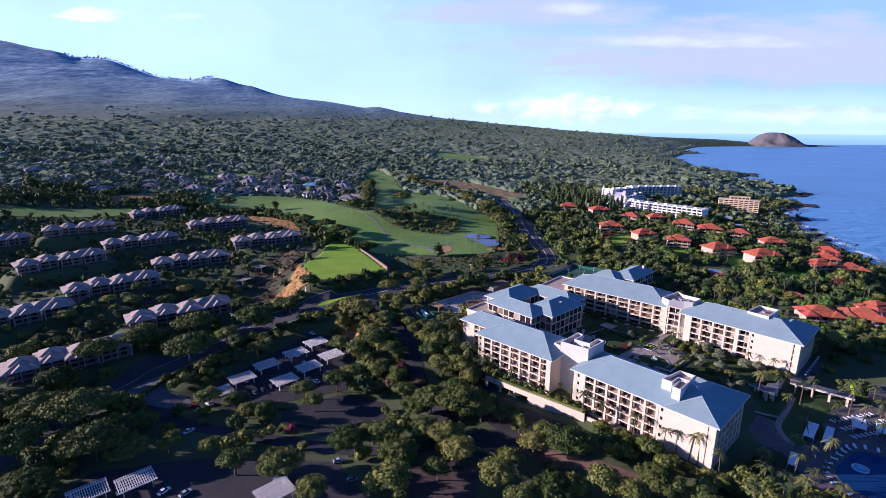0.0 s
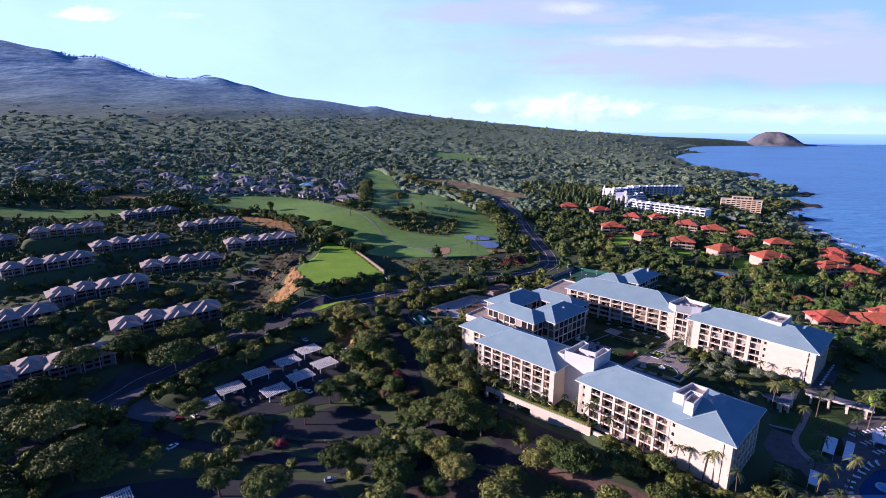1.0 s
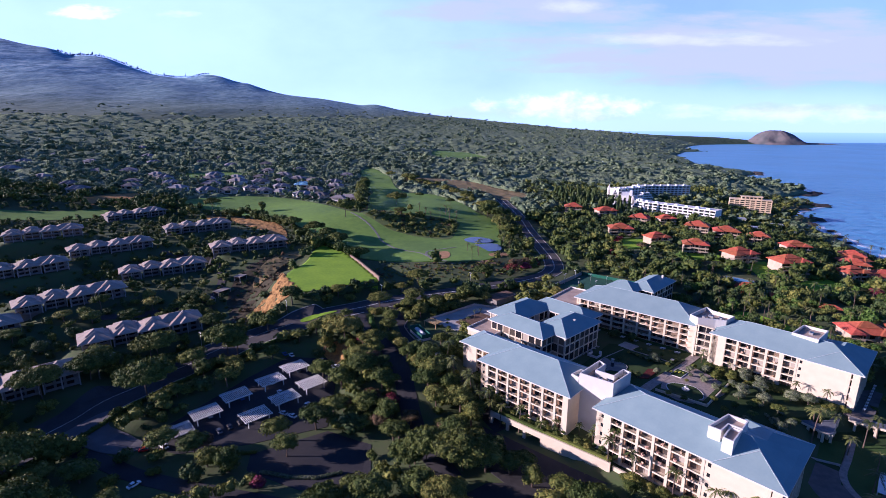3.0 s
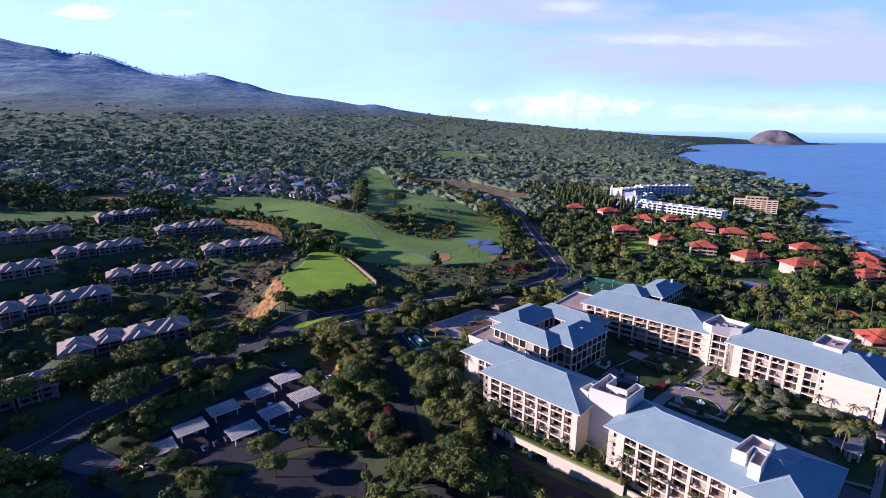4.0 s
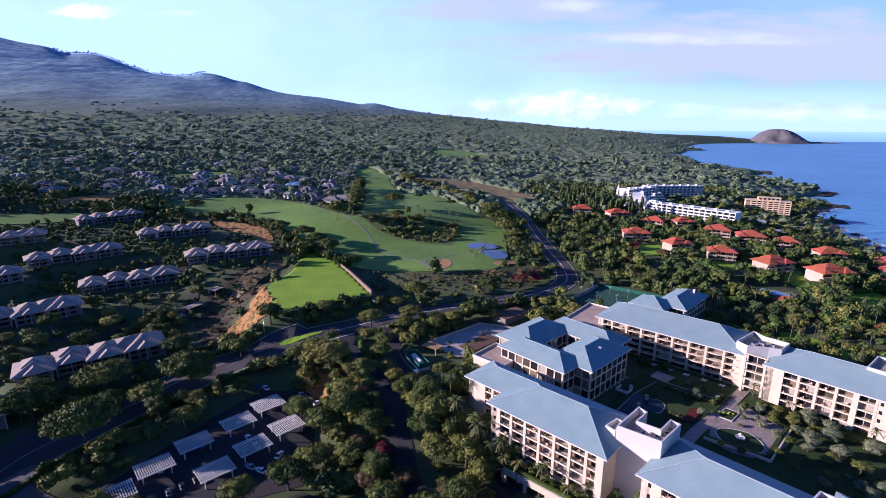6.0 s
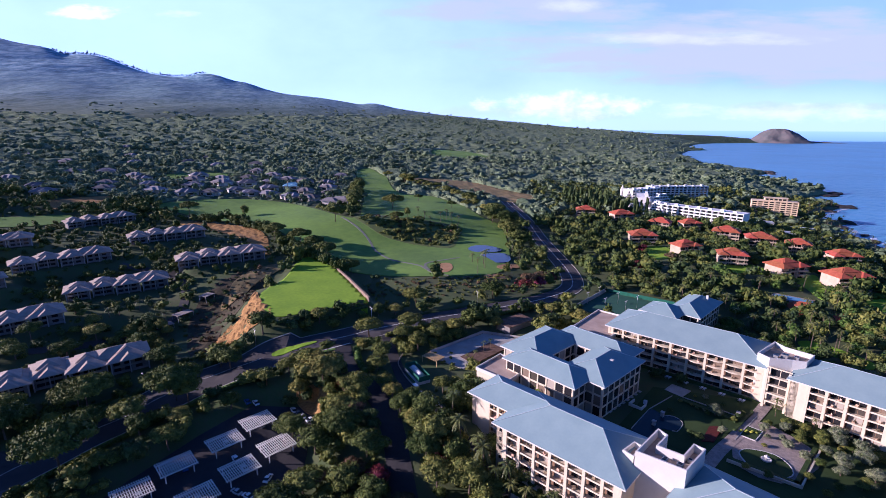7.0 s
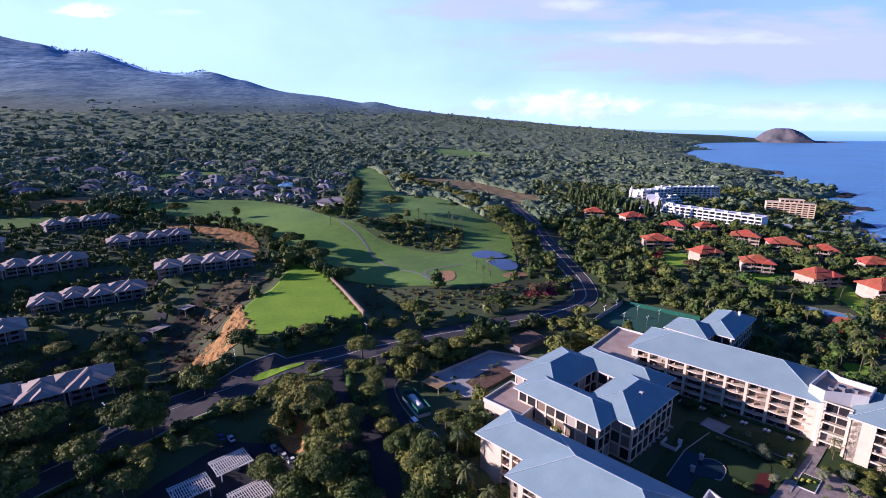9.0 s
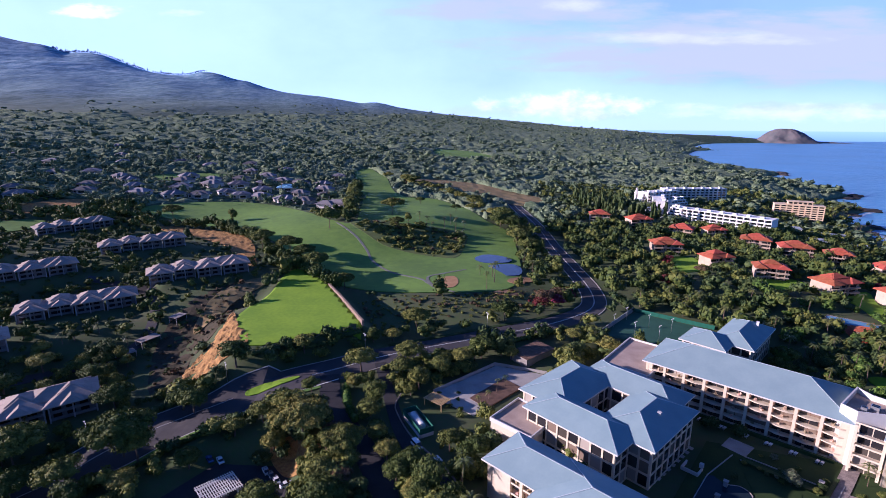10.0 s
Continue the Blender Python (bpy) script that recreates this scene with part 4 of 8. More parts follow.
for x, y, z in ((36.0, 268.5, 41.0), (66.0, 262.5, 41.6), (140.5, 333.0, 43.4)):
    u = thing("roof_vent", pose(x, y, z, 0, 0, -47), "small white roof vent", "vent", "roof vents")
    part("casing", boxes((-0.5, 0.5, -0.5, 0.5, -1.2, 0.9)), "white", u)
    part("cowl", boxes((-0.65, 0.65, -0.65, 0.65, 0.904, 1.05)), "white", u)


def flat_link(label, a, b, depth, z0, z1):
    ang, L = frame_of(a, b)
    w = thing("hotel_wing", pose(a[0], a[1], z0, 0, 0, ang), label, "hotel", "hotel wings")
    H, t = z1 - z0, 0.4
    part("wall", boxes((0.3, L - 0.3, 0.3, depth - 0.3, 0, H - 0.9)), "cream", w)
    part("parapet", boxes((0, L, 0, t, H - 1.4, H), (0, L, depth - t, depth, H - 1.4, H), (0, t, t, depth - t, H - 1.4, H), (L - t, L, t, depth - t, H - 1.4, H)), "white", w)
    part("flat_roof", boxes((t, L - t, t, depth - t, H - 0.895, H - 0.75)), "flatroof", w)
    return w


flat_link("low cream hotel link with brown flat roof", (13.4, 271.0), (25.5, 260.0), 17.0, 25.5, 35.0)
flat_link("low cream hotel link with brown flat roof and white parapet", (62.0, 308.0), (76.5, 295.5), 31.0, 26.5, 37.2)


# ---- houses ----
def condo(a, b, ze):
    """Two-storey condominium row: four stepped units whose hipped roofs run back, the last one raised."""
    ang, L = frame_of(a, b)
    z0 = ze - 6.2
    w = thing("condominium", pose(a[0], a[1], z0, 0, 0, ang), "long two-storey condominium with grey-brown hipped roofs among palms", "house", "condominium rows")
    d = 18.0
    cuts = (0.0, 0.24, 0.46, 0.72, 1.0)
    for i in range(4):
        x0, x1 = L * cuts[i] - 1.0, L * cuts[i + 1] + 1.0
        y0 = (0.0, 2.6, -0.6, -1.2)[i]
        h = (5.0, 5.3, 5.5, 5.8)[i]
        part("wall", boxes((x0 + 2.0, x1 - 2.0, y0 + 3.6, y0 + d - 1.2, -6, h)), "condowall", w)
        hip_roof(w, x0, x1, y0, y0 + d, h + 0.1, 0.38, "condoroof", "condoroof", 0.35, False)
        xm = (x0 + x1) / 2
        # raised ridge lantern and front gablet
        hip_roof(w, xm - 4.2, xm + 4.2, y0 + 5.5, y0 + d - 3.0, h + 1.9, 0.46, "condoroof", "condoroof", 0, False)
        hip_roof(w, xm - 3.4, xm + 3.4, y0 - 1.0, y0 + 9.0, h + 0.5, 0.50, "condoroof", "condoroof", 0, False)
        for fl in (0, 1):
            z = fl * 2.7
            part("balcony", boxes((x0 + 1.6, x1 - 1.6, y0 + 1.4, y0 + 3.6, z - 0.25, z)), "condowall", w)
            part("rail", boxes((x0 + 1.6, x1 - 1.6, y0 + 1.4, y0 + 1.5, z + 0.1, z + 0.95)), "condowall", w)
            for k in range(3):
                xa = x0 + 2.6 + k * (x1 - x0 - 5.2) / 3
                part("window", boxes((xa, xa + 2.6, y0 + 3.52, y0 + 3.66, z + 0.1, z + 2.2)), "glass", w)
        for k in range(3):
            xa = x0 + 1.5 + k * (x1 - x0 - 3.5) / 2
            part("post", boxes((xa, xa + 0.5, y0 + 1.2, y0 + 1.7, -6, h)), "condotrim", w)
    hip_roof(w, L * 0.62, L * 0.98, 3.5, 16.5, 6.7, 0.40, "condoroof", "condoroof", 0.35, False)


for ze, a, b in CONDOS:
    condo(a, b, ze)


def villa(x, y, ang, size=1.0, pale=False):
    """Three-storey villa under a red tiled, stepped hip roof."""
    z0 = float(ground(x, y)) - (5.0 if y < 300 else 1.0)
    w = thing("villa", pose(x, y, z0, 0, 0, ang), "cream villa with red tiled hipped roof and wide balconies", "house", "red-roofed villas")
    a, b, h = 10.5 * size, 8.4 * size, 8.9
    part("wall", boxes((-a + 1.6, a - 1.6, -b + 2.6, b - 1.4, -2, h)), "villawall", w)
    hip_roof(w, -a, a, -b, b, h + 0.3, 0.48, "redroof", "redroof", 0.3, False)
    for x0, x1, front in ((-a * 1.12, -a * 0.30, -b - 2.0), (a * 0.28, a * 1.15, -b - 1.0)):
        part("wall", boxes((x0 + 1.2, x1 - 1.2, front + 2.4, b * 0.7, -2, h - 0.1)), "villawall", w)
        hip_roof(w, x0, x1, front, b * 0.9, h + 0.45, 0.50, "redroof", "redroof", 0, False)
        for fl in (0, 1, 2):
            z = 2.9 * fl
            part("balcony", boxes((x0 + 0.8, x1 - 0.8, front + 0.9, front + 2.4, z - 0.25, z + 0.75)), "villawall", w)
            part("window", boxes((x0 + 1.7, x1 - 1.7, front + 2.33, front + 2.39, z + 0.1, z + 2.3)), "glass", w)
    hip_roof(w, -a * 0.5, a * 0.6, -b * 0.5, b * 0.6, h + 2.6, 0.48, "redroof", "redroof", 0, False)
    for fl in (0, 1, 2):
        z = 2.9 * fl
        part("balcony", boxes((-a + 1.4, a - 1.4, -b + 0.6, -b + 2.6, z - 0.25, z)), "villawall", w)
        part("rail", boxes((-a + 1.4, a - 1.4, -b + 0.6, -b + 0.72, z + 0.1, z + 0.95)), "villawall", w)
        for k in range(4):
            xa = -a + 2.2 + k * (2 * a - 4.4) / 4
            part("window", boxes((xa, xa + 2.6 * size, -b + 2.53, -b + 2.64, z + 0.2, z + 2.5)), "glass", w)
    for k in range(4):
        xa = -a + 1.5 + k * (2 * a - 3.4) / 3
        part("post", boxes((xa, xa + 0.4, -b + 0.5, -b + 0.9, -2, h)), "villawall", w)


def pool_hut(x, y, ang):
    w = thing("pool_hut", pose(x, y, float(ground(x, y)), 0, 0, ang), "small hut with red tiled hip roof beside a pool", "hut")
    part("wall", boxes((-5.0, 5.0, -2.6, 2.6, -1.5, 2.7)), "villawall", w)
    hip_roof(w, -6.2, 6.2, -3.8, 3.8, 2.9, 0.42, "redroof", "redroof", 0.2, False)


pool_hut(210, 353.5, -28)
pool_hut(217, 338, 12)
pool_hut(236, 316, -20)
PALM_POOL = [(199, 371), (206, 375), (227, 362), (220, 355), (210, 361)]
patch("pavement", PALM_POOL, "paving", 0.5, "paved deck round a pool among palms", "paving", step=3)
patch("water", rounded([(203, 371), (207, 372.5), (222.5, 362), (219, 358.5), (210.5, 363)], 3), "lap_pool", 0.62, "pale blue swimming pool", "pool", step=3)
VILLAS = [(166, 651), (199, 627), (224, 583), (251, 578), (176, 510), (268, 540), (192, 465), (214, 438), (282, 512), (233, 408), (302, 492), (315, 461), (260, 390), (388, 484), (300, 380), (226, 279), (250, 275), (272, 292), (345, 430), (338, 395), (362, 452)]
for k, (x, y) in enumerate(VILLAS):
    villa(x, y, -12 + 25 * math.sin(k * 2.3), 0.93 + 0.10 * math.sin(k * 1.7))


def slab_hotel(label, a, b, depth, z1, floors, mat, bays):
    ang, L = frame_of(a, b)
    z0 = float(ground((a[0] + b[0]) / 2, (a[1] + b[1]) / 2)) - 1
    w = thing("apartment_building", pose(a[0], a[1], z0, 0, 0, ang), label, "building", "far hotels")
    H = z1 - z0
    part("wall", boxes((0, L, 1.8, depth, 0, H)), mat, w)
    fh = (H - 1.0) / floors
    for f in range(floors):
        part("balcony", boxes((0, L, 0, 1.8, f * fh + 0.7, f * fh + 1.9)), mat, w)
        for k in range(bays):
            part("window", boxes((L * (k + 0.15) / bays, L * (k + 0.85) / bays, 1.7, 1.76, f * fh + 1.9, f * fh + fh + 0.6)), "glass", w)
    for k in range(bays + 1):
        part("column", boxes((L * k / bays - 0.4 if k else 0, L * k / bays + 0.4 if k < bays else L, -0.1, 1.8, 0, H)), mat, w)
    part("parapet", boxes((-0.2, L + 0.2, -0.2, depth + 0.2, H + 0.004, H + 0.9)), mat, w)
    if mat == "hotel_white":
        for k in range(0, bays, 2):
            part("roof_turret", boxes((L * (k + 0.30) / bays, L * (k + 0.85) / bays, 0.6, 4.2, H + 0.904, H + 2.7 + 0.5 * (k % 4 == 0))), mat, w)
    return w


slab_hotel("far tan apartment block of six storeys by the shore", (421, 749), (468, 725), 18, 35, 6, "tan", 8)
slab_hotel("far white hotel wing with balconies", (250, 668), (312, 588), 16, 43, 4, "hotel_white", 16)
slab_hotel("far white hotel wing", (303, 800), (390, 806), 16, 47, 5, "hotel_white", 14)
slab_hotel("far white hotel wing", (252, 735), (300, 760), 16, 50, 5, "hotel_white", 8)
slab_hotel("far white hotel block with terrace", (255, 690), (290, 780), 14, 46, 5, "hotel_white", 10)


def low_pavilion(x, y, ang, length, deep):
    w = thing("pavilion", pose(x, y, float(ground(x, y)), 0, 0, ang), "low pale flat-roofed pavilion near the shore", "building", "shore pavilions")
    part("wall", boxes((-length / 2, length / 2, -deep / 2, deep / 2, -2, 4.4)), "hotel_white", w)
    part("roof", boxes((-length / 2 - 0.8, length / 2 + 0.8, -deep / 2 - 0.8, deep / 2 + 0.8, 4.404, 5.0)), "paleroof", w)
    for k in range(5):
        xa = -length / 2 + length * (k + 0.2) / 5
        part("window", boxes((xa, xa + length * 0.12, -deep / 2 - 0.06, -deep / 2 - 0.004, 0.6, 3.4)), "glass", w)


M["paleroof"] = material("paleroof", (0.40, 0.42, 0.43), (0.32, 0.34, 0.35), 0.3, 0.8)
for x, y, ang, length, deep in ((350, 582, -30, 24, 12), (374, 650, -20, 20, 12), (412, 640, -30, 26, 14), (392, 590, -35, 28, 13)):
    low_pavilion(x, y, ang, length, deep)


ph = thing("penthouse", pose(432, 747, 35.9, 0, 0, math.degrees(math.atan2(-24, 47))), "tan rooftop storey of the apartment block", "building")
part("wall", boxes((4, 30, 3, 14, 0, 3.2)), "tan", ph)
part("slab", boxes((3, 31, 2, 15, 3.204, 3.7)), "tan", ph)
for k in range(5):
    part("window", boxes((5 + 5 * k, 8.6 + 5 * k, 2.92, 2.98, 0.5, 2.6)), "glass", ph)


def spire_tower(x, y, base, r, h, roof_h):
    """Slim white tower with open top storey and pointed roof."""
    w = thing("tower", pose(x, y, base), "slim white hotel tower with pointed roof", "tower", "far hotel towers")
    part("shaft", prism([(r * math.cos(k * math.pi / 4), r * math.sin(k * math.pi / 4)) for k in range(8)], -6, h), "white", w)
    part("ledge", prism([(r * 1.15 * math.cos(k * math.pi / 4), r * 1.15 * math.sin(k * math.pi / 4)) for k in range(8)], h + 0.004, h + 0.8), "white", w)
    bm = bmesh.new()
    bmesh.ops.create_cone(bm, cap_ends=True, segments=8, radius1=r * 1.1, radius2=0.15, depth=roof_h, matrix=Matrix.Translation((0, 0, h + 0.81 + roof_h / 2)))
    part("pointed_roof", bm, "white", w)
    for k in range(4):
        part("window", boxes((-0.9, 0.9, -r * 0.96, -r * 0.9, 2 + k * (h - 3) / 4, 4 + k * (h - 3) / 4)), "glass", w)


for x, y, base, r, h, rh in ((244, 752, 38, 2.6, 10, 7), (262, 742, 38, 2.4, 11, 4), (256, 690, 34, 2.6, 9, 4), (302, 798, 36, 2.4, 8, 4)):
    spire_tower(x, y, base, r, h, rh)
def stepped_block(x, y, ang, width, depth, base, tiers, rise):
    """White hotel block whose storeys step back into a pyramid, with dark loggias."""
    w = thing("hotel_block", pose(x, y, base, 0, 0, ang), "white hotel block stepping back storey by storey", "hotel", "far hotel blocks")
    for k in range(tiers):
        a, z = width * (1 - 0.16 * k) / 2, k * rise
        d0, d1 = -depth / 2 + 1.6 * k, depth / 2 - 1.0 * k
        part("storey", boxes((-a, a, d0, d1, z - (6 if k == 0 else 0), z + rise - 0.35)), "hotel_white", w)
        part("parapet", boxes((-a - 0.25, a + 0.25, d0 - 0.25, d0 + 0.2, z + rise - 0.346, z + rise + 0.55), (-a - 0.25, -a + 0.15, d0 + 0.2, d1, z + rise - 0.346, z + rise + 0.45), (a - 0.15, a + 0.25, d0 + 0.2, d1, z + rise - 0.346, z + rise + 0.45)), "hotel_white", w)
        n = max(2, int(2 * a / 4.4))
        for j in range(n):
            xa = -a + 0.9 + j * (2 * a - 1.8) / n
            part("window", boxes((xa + 0.5, xa + (2 * a - 1.8) / n - 0.5, d0 - 0.07, d0 - 0.004, z + 0.5, z + rise - 0.9)), "glass", w)


for x, y, ang, wd, dp, base, tiers, rise in ((252, 742, 16, 30, 16, 33, 6, 3.1), (268, 700, 30, 34, 16, 31, 5, 3.1), (256, 664, -52, 26, 17, 29, 6, 2.9), (292, 738, 20, 22, 15, 33, 4, 3.1), (236, 690, 12, 18, 12, 31, 3, 3.0)):
    stepped_block(x, y, ang, wd, dp, base, tiers, rise)


def pergola(x, y, ang, L=11.8, D=9.4):
    z0 = float(ground(x, y)) + 0.1
    w = thing("pergola", pose(x, y, z0, 0, 0, ang), "white slatted timber shelter over parked cars", "pergola", "parking shelters")
    for px in (-L / 2 + 1.5, L / 2 - 1.5):
        for py in (-D / 2 + 1.0, D / 2 - 1.0):
            part("post", shared(("post", "pergola"), lambda: boxes((-0.16, 0.16, -0.16, 0.16, 0, 3.0)), "wood_white"), "wood_white", w, "", pose(px, py, 0))
    for py in (-D / 2 + 1.0, D / 2 - 1.0):
        part("beam", shared(("beam", L), lambda: boxes((-L / 2, L / 2, -0.12, 0.12, 2.8, 3.1)), "wood_white"), "wood_white", w, "", pose(0, py, 0))
    n = 17
    for k in range(n):
        part("slat", shared(("slat", D), lambda: boxes((-0.11, 0.11, -D / 2, D / 2, 3.1, 3.32)), "wood_white"), "wood_white", w, "", pose(-L / 2 + 0.3 + k * (L - 0.6) / (n - 1), 0, 0))
    for k in range(6):
        part("lath", shared(("lath", L), lambda: boxes((-L / 2, L / 2, -0.07, 0.07, 3.32, 3.42)), "wood_white"), "wood_white", w, "", pose(0, -D / 2 + 0.6 + k * (D - 1.2) / 5, 0))


for x, y in ((-71.3, 253.4), (-79.4, 242.8), (-60, 240.9), (-69.1, 230.2), (-91.3, 231.7), (-78, 218.8), (-99.6, 220.3), (-105, 207.1), (-106.9, 146.4), (-56.3, 140.3), (-119.7, 140.8)):
    pergola(x, y, 43)


# ---- grounds of the hotel ----
COURT_Z = 25.45


def wall_line(name, points, z0, z1, width, mat, label, category, group="", cap=None):
    """Low wall along a line of points, as one thing."""
    c = np.mean(points, axis=0)
    w = thing(name, pose(c[0], c[1], z0), label, category, group)
    for a, b in zip(points, points[1:]):
        ang, L = frame_of(a, b)
        m = pose(a[0] - c[0], a[1] - c[1], 0, 0, 0, ang)
        seg = part("wall", boxes((-width / 2, L + width / 2, -width / 2, width / 2, -1.0, z1 - z0)), mat, w, "", m)
        if cap:
            part("coping", boxes((-width / 2 - 0.06, L + width / 2 + 0.06, -width / 2 - 0.08, width / 2 + 0.08, z1 - z0 + 0.004, z1 - z0 + 0.12)), cap, seg)
    return w


patch("garden_lawn", [(60, 240), (88, 272), (120, 262), (134, 262), (150, 238), (166, 214), (152, 205), (136, 205), (118, 192), (98, 206), (80, 222), (66, 232)], "garden", 0, "garden lawn between the hotel wings, shade in its green", "lawn", level=COURT_Z + 0.1, skirt=3)
patch("pavement", [(91.9, 269.5), (96.8, 273.6), (101.8, 268.2), (96.2, 263.8)], "concrete", 0, "pale paved square with a border", "paving", level=COURT_Z + 0.18)
patch("lawn", rounded([(92.4, 257.5), (103.0, 247.3), (87.1, 230.4), (77.5, 233.4), (88, 244)], 3), "garden", 0, "round garden lawn", "lawn", level=COURT_Z + 0.2)
patch("water", rounded([(67.8, 242.0), (79.5, 254.8), (82.7, 251.0), (86.5, 249.9), (88.0, 246.6), (86.0, 243.1), (82.0, 241.1), (77.3, 242.1), (69.4, 234.9)], 3), "garden_pond", 0, "still garden pond with curved edge", "pond", level=COURT_Z + 0.24)
edge = rounded([(79.5, 254.8), (82.7, 251.0), (86.5, 249.9), (88.0, 246.6), (86.0, 243.1), (82.0, 241.1)], 3)
wall_line("pond_kerb", edge[3:16], COURT_Z, COURT_Z + 0.36, 0.28, "concrete", "white kerb round the garden pond", "kerb")
PATHC = curve_points([(134.3, 265.3), (118.6, 251.1), (102.0, 237.2), (93.3, 230.4), (84.4, 222.3)])
patch("path", ribbon_outline(PATHC, 4.2), "paving", 0, "pinkish paved garden path", "path", level=COURT_Z + 0.28)
patch("plaza", rounded([(114.9, 248.0), (122.5, 238.2), (124.0, 226.0), (114.3, 218.1), (103, 214.5), (95, 221.5), (99, 233.6)], 2), "paving", 0, "pinkish paved garden plaza", "plaza", level=COURT_Z + 0.22)
patch("flower_bed", rounded([(98.5, 228.6), (103.0, 230.7), (109.7, 227.8), (111.0, 222.0), (108.6, 217.5), (103.2, 217.0), (98.4, 221.6)], 3), "garden", 0, "dark planted bed round the fountain", "flower bed", level=COURT_Z + 0.42)
patch("flower_bed", [(104.5, 238.5), (110.5, 244.0), (114.0, 240.5), (108.0, 235.2)], "garden", 0, "clipped flower bed in the plaza", "flower bed", level=COURT_Z + 0.42)
wall_line("garden_wall", [(96.2, 263.8), (110.0, 251.1)], COURT_Z, COURT_Z + 0.42, 0.26, "concrete", "low white garden wall", "wall", "garden walls")
wall_line("garden_wall", [(93.8, 262.1), (106.7, 248.4)], COURT_Z, COURT_Z + 0.42, 0.26, "concrete", "low white garden wall", "wall", "garden walls")
wall_line("garden_wall", [(91.9, 269.5), (96.8, 273.6), (101.8, 268.2), (96.2, 263.8)], COURT_Z, COURT_Z + 0.42, 0.26, "concrete", "low white wall round the paved square", "wall", "garden walls")
wall_line("garden_wall", [(127.3, 230.5), (107.7, 212.3), (92.3, 224.6)], COURT_Z, COURT_Z + 1.1, 0.5, "cream", "cream retaining wall of the sunken plaza", "wall", "garden walls")
wall_line("garden_wall", [(67.8, 242.4), (79.4, 255.0), (92.5, 264.5)], COURT_Z, COURT_Z + 0.42, 0.26, "concrete", "low white wall along the pond", "wall", "garden walls")
wall_line("garden_wall", [(118.0, 250.2), (101.5, 236.0)], COURT_Z, COURT_Z + 0.42, 0.26, "concrete", "low white wall along the path", "wall", "garden walls")
bed = rounded([(98.5, 228.6), (103.0, 230.7), (109.7, 227.8), (111.0, 222.0), (108.6, 217.5), (103.2, 217.0), (98.4, 221.6)], 3)
wall_line("bed_kerb", bed + bed[:1], COURT_Z, COURT_Z + 0.5, 0.3, "white", "white scalloped kerb round the flower bed", "kerb")
wall_line("bed_kerb", [(104.5, 238.5), (110.5, 244.0), (114.0, 240.5), (108.0, 235.2), (104.5, 238.5)], COURT_Z, COURT_Z + 0.5, 0.26, "white", "white kerb round the clipped bed", "kerb")
wall_line("hedge", [(125.0, 230.3), (107.6, 214.2), (94.5, 224.6)], COURT_Z, COURT_Z + 0.95, 1.3, "leaf_dark", "clipped hedge inside the plaza wall", "hedge", "hedges")
for x, y in ((82.3, 250.2), (76.7, 244.5), (110.8, 250.2)):
    p = thing("pillar", pose(x, y, COURT_Z, 0, 0, 45), "square white garden pillar beside the pond", "pillar", "garden pillars")
    part("shaft", boxes((-0.55, 0.55, -0.55, 0.55, 0, 1.9)), "concrete", p)
    part("cap", boxes((-0.7, 0.7, -0.7, 0.7, 1.904, 2.1)), "concrete", p)


def lathe(profile, sides=14):
    """Turned shape from (radius, height) rows."""
    bm = bmesh.new()
    rings = [[bm.verts.new((r * math.cos(2 * math.pi * k / sides), r * math.sin(2 * math.pi * k / sides), z)) for k in range(sides)] for r, z in profile]
    for a, b in zip(rings, rings[1:]):
        for k in range(sides):
            bm.faces.new((a[k], a[(k + 1) % sides], b[(k + 1) % sides], b[k]))
    bm.faces.new(rings[-1])
    bm.faces.new(rings[0][::-1])
    for f in bm.faces:
        f.smooth = True
    return bm


f = thing("fountain", pose(105.2, 225.0, COURT_Z + 0.4) @ Matrix.Scale(0.75, 4), "white stone fountain with bowl in a flower bed", "fountain")
part("basin", lathe([(2.0, 0), (2.1, 0.6), (1.8, 0.65), (1.7, 0.4), (0.1, 0.35)]), "white", f)
part("bowl", lathe([(0.35, 0.36), (0.25, 1.2), (1.0, 1.7), (1.05, 1.85), (0.3, 1.75), (0.18, 2.6), (0.05, 2.7)]), "white", f)

# covered white structure by the pond
g = thing("garden_shelter", pose(75.8, 257.5, COURT_Z, 0, 0, -47), "small white garden shelter by the pond", "shelter")
part("wall", boxes((-2.6, 2.6, -2.2, -1.8, 0, 1.2), (-2.6, -2.2, -1.8, 2.2, 0, 1.2), (2.2, 2.6, -1.8, 2.2, 0, 1.2)), "white", g)
part("post", boxes((1.6, 2.7, 1.2, 2.3, 1.204, 2.6)), "white", g)

# stepping slabs beside the pavilion
for k in range(8):
    x, y = 63.2 + k * 2.45, 254.7 - 1.0 + k * 2.1
    s = thing("stepping_slab", pose(x, y, COURT_Z + 0.08, 0, 0, -47), "square concrete slab set in grass", "slab", "stepping slabs")
    part("slab", boxes((-1.2, 1.2, -0.8, 0.8, 0, 0.14)), "concrete", s)


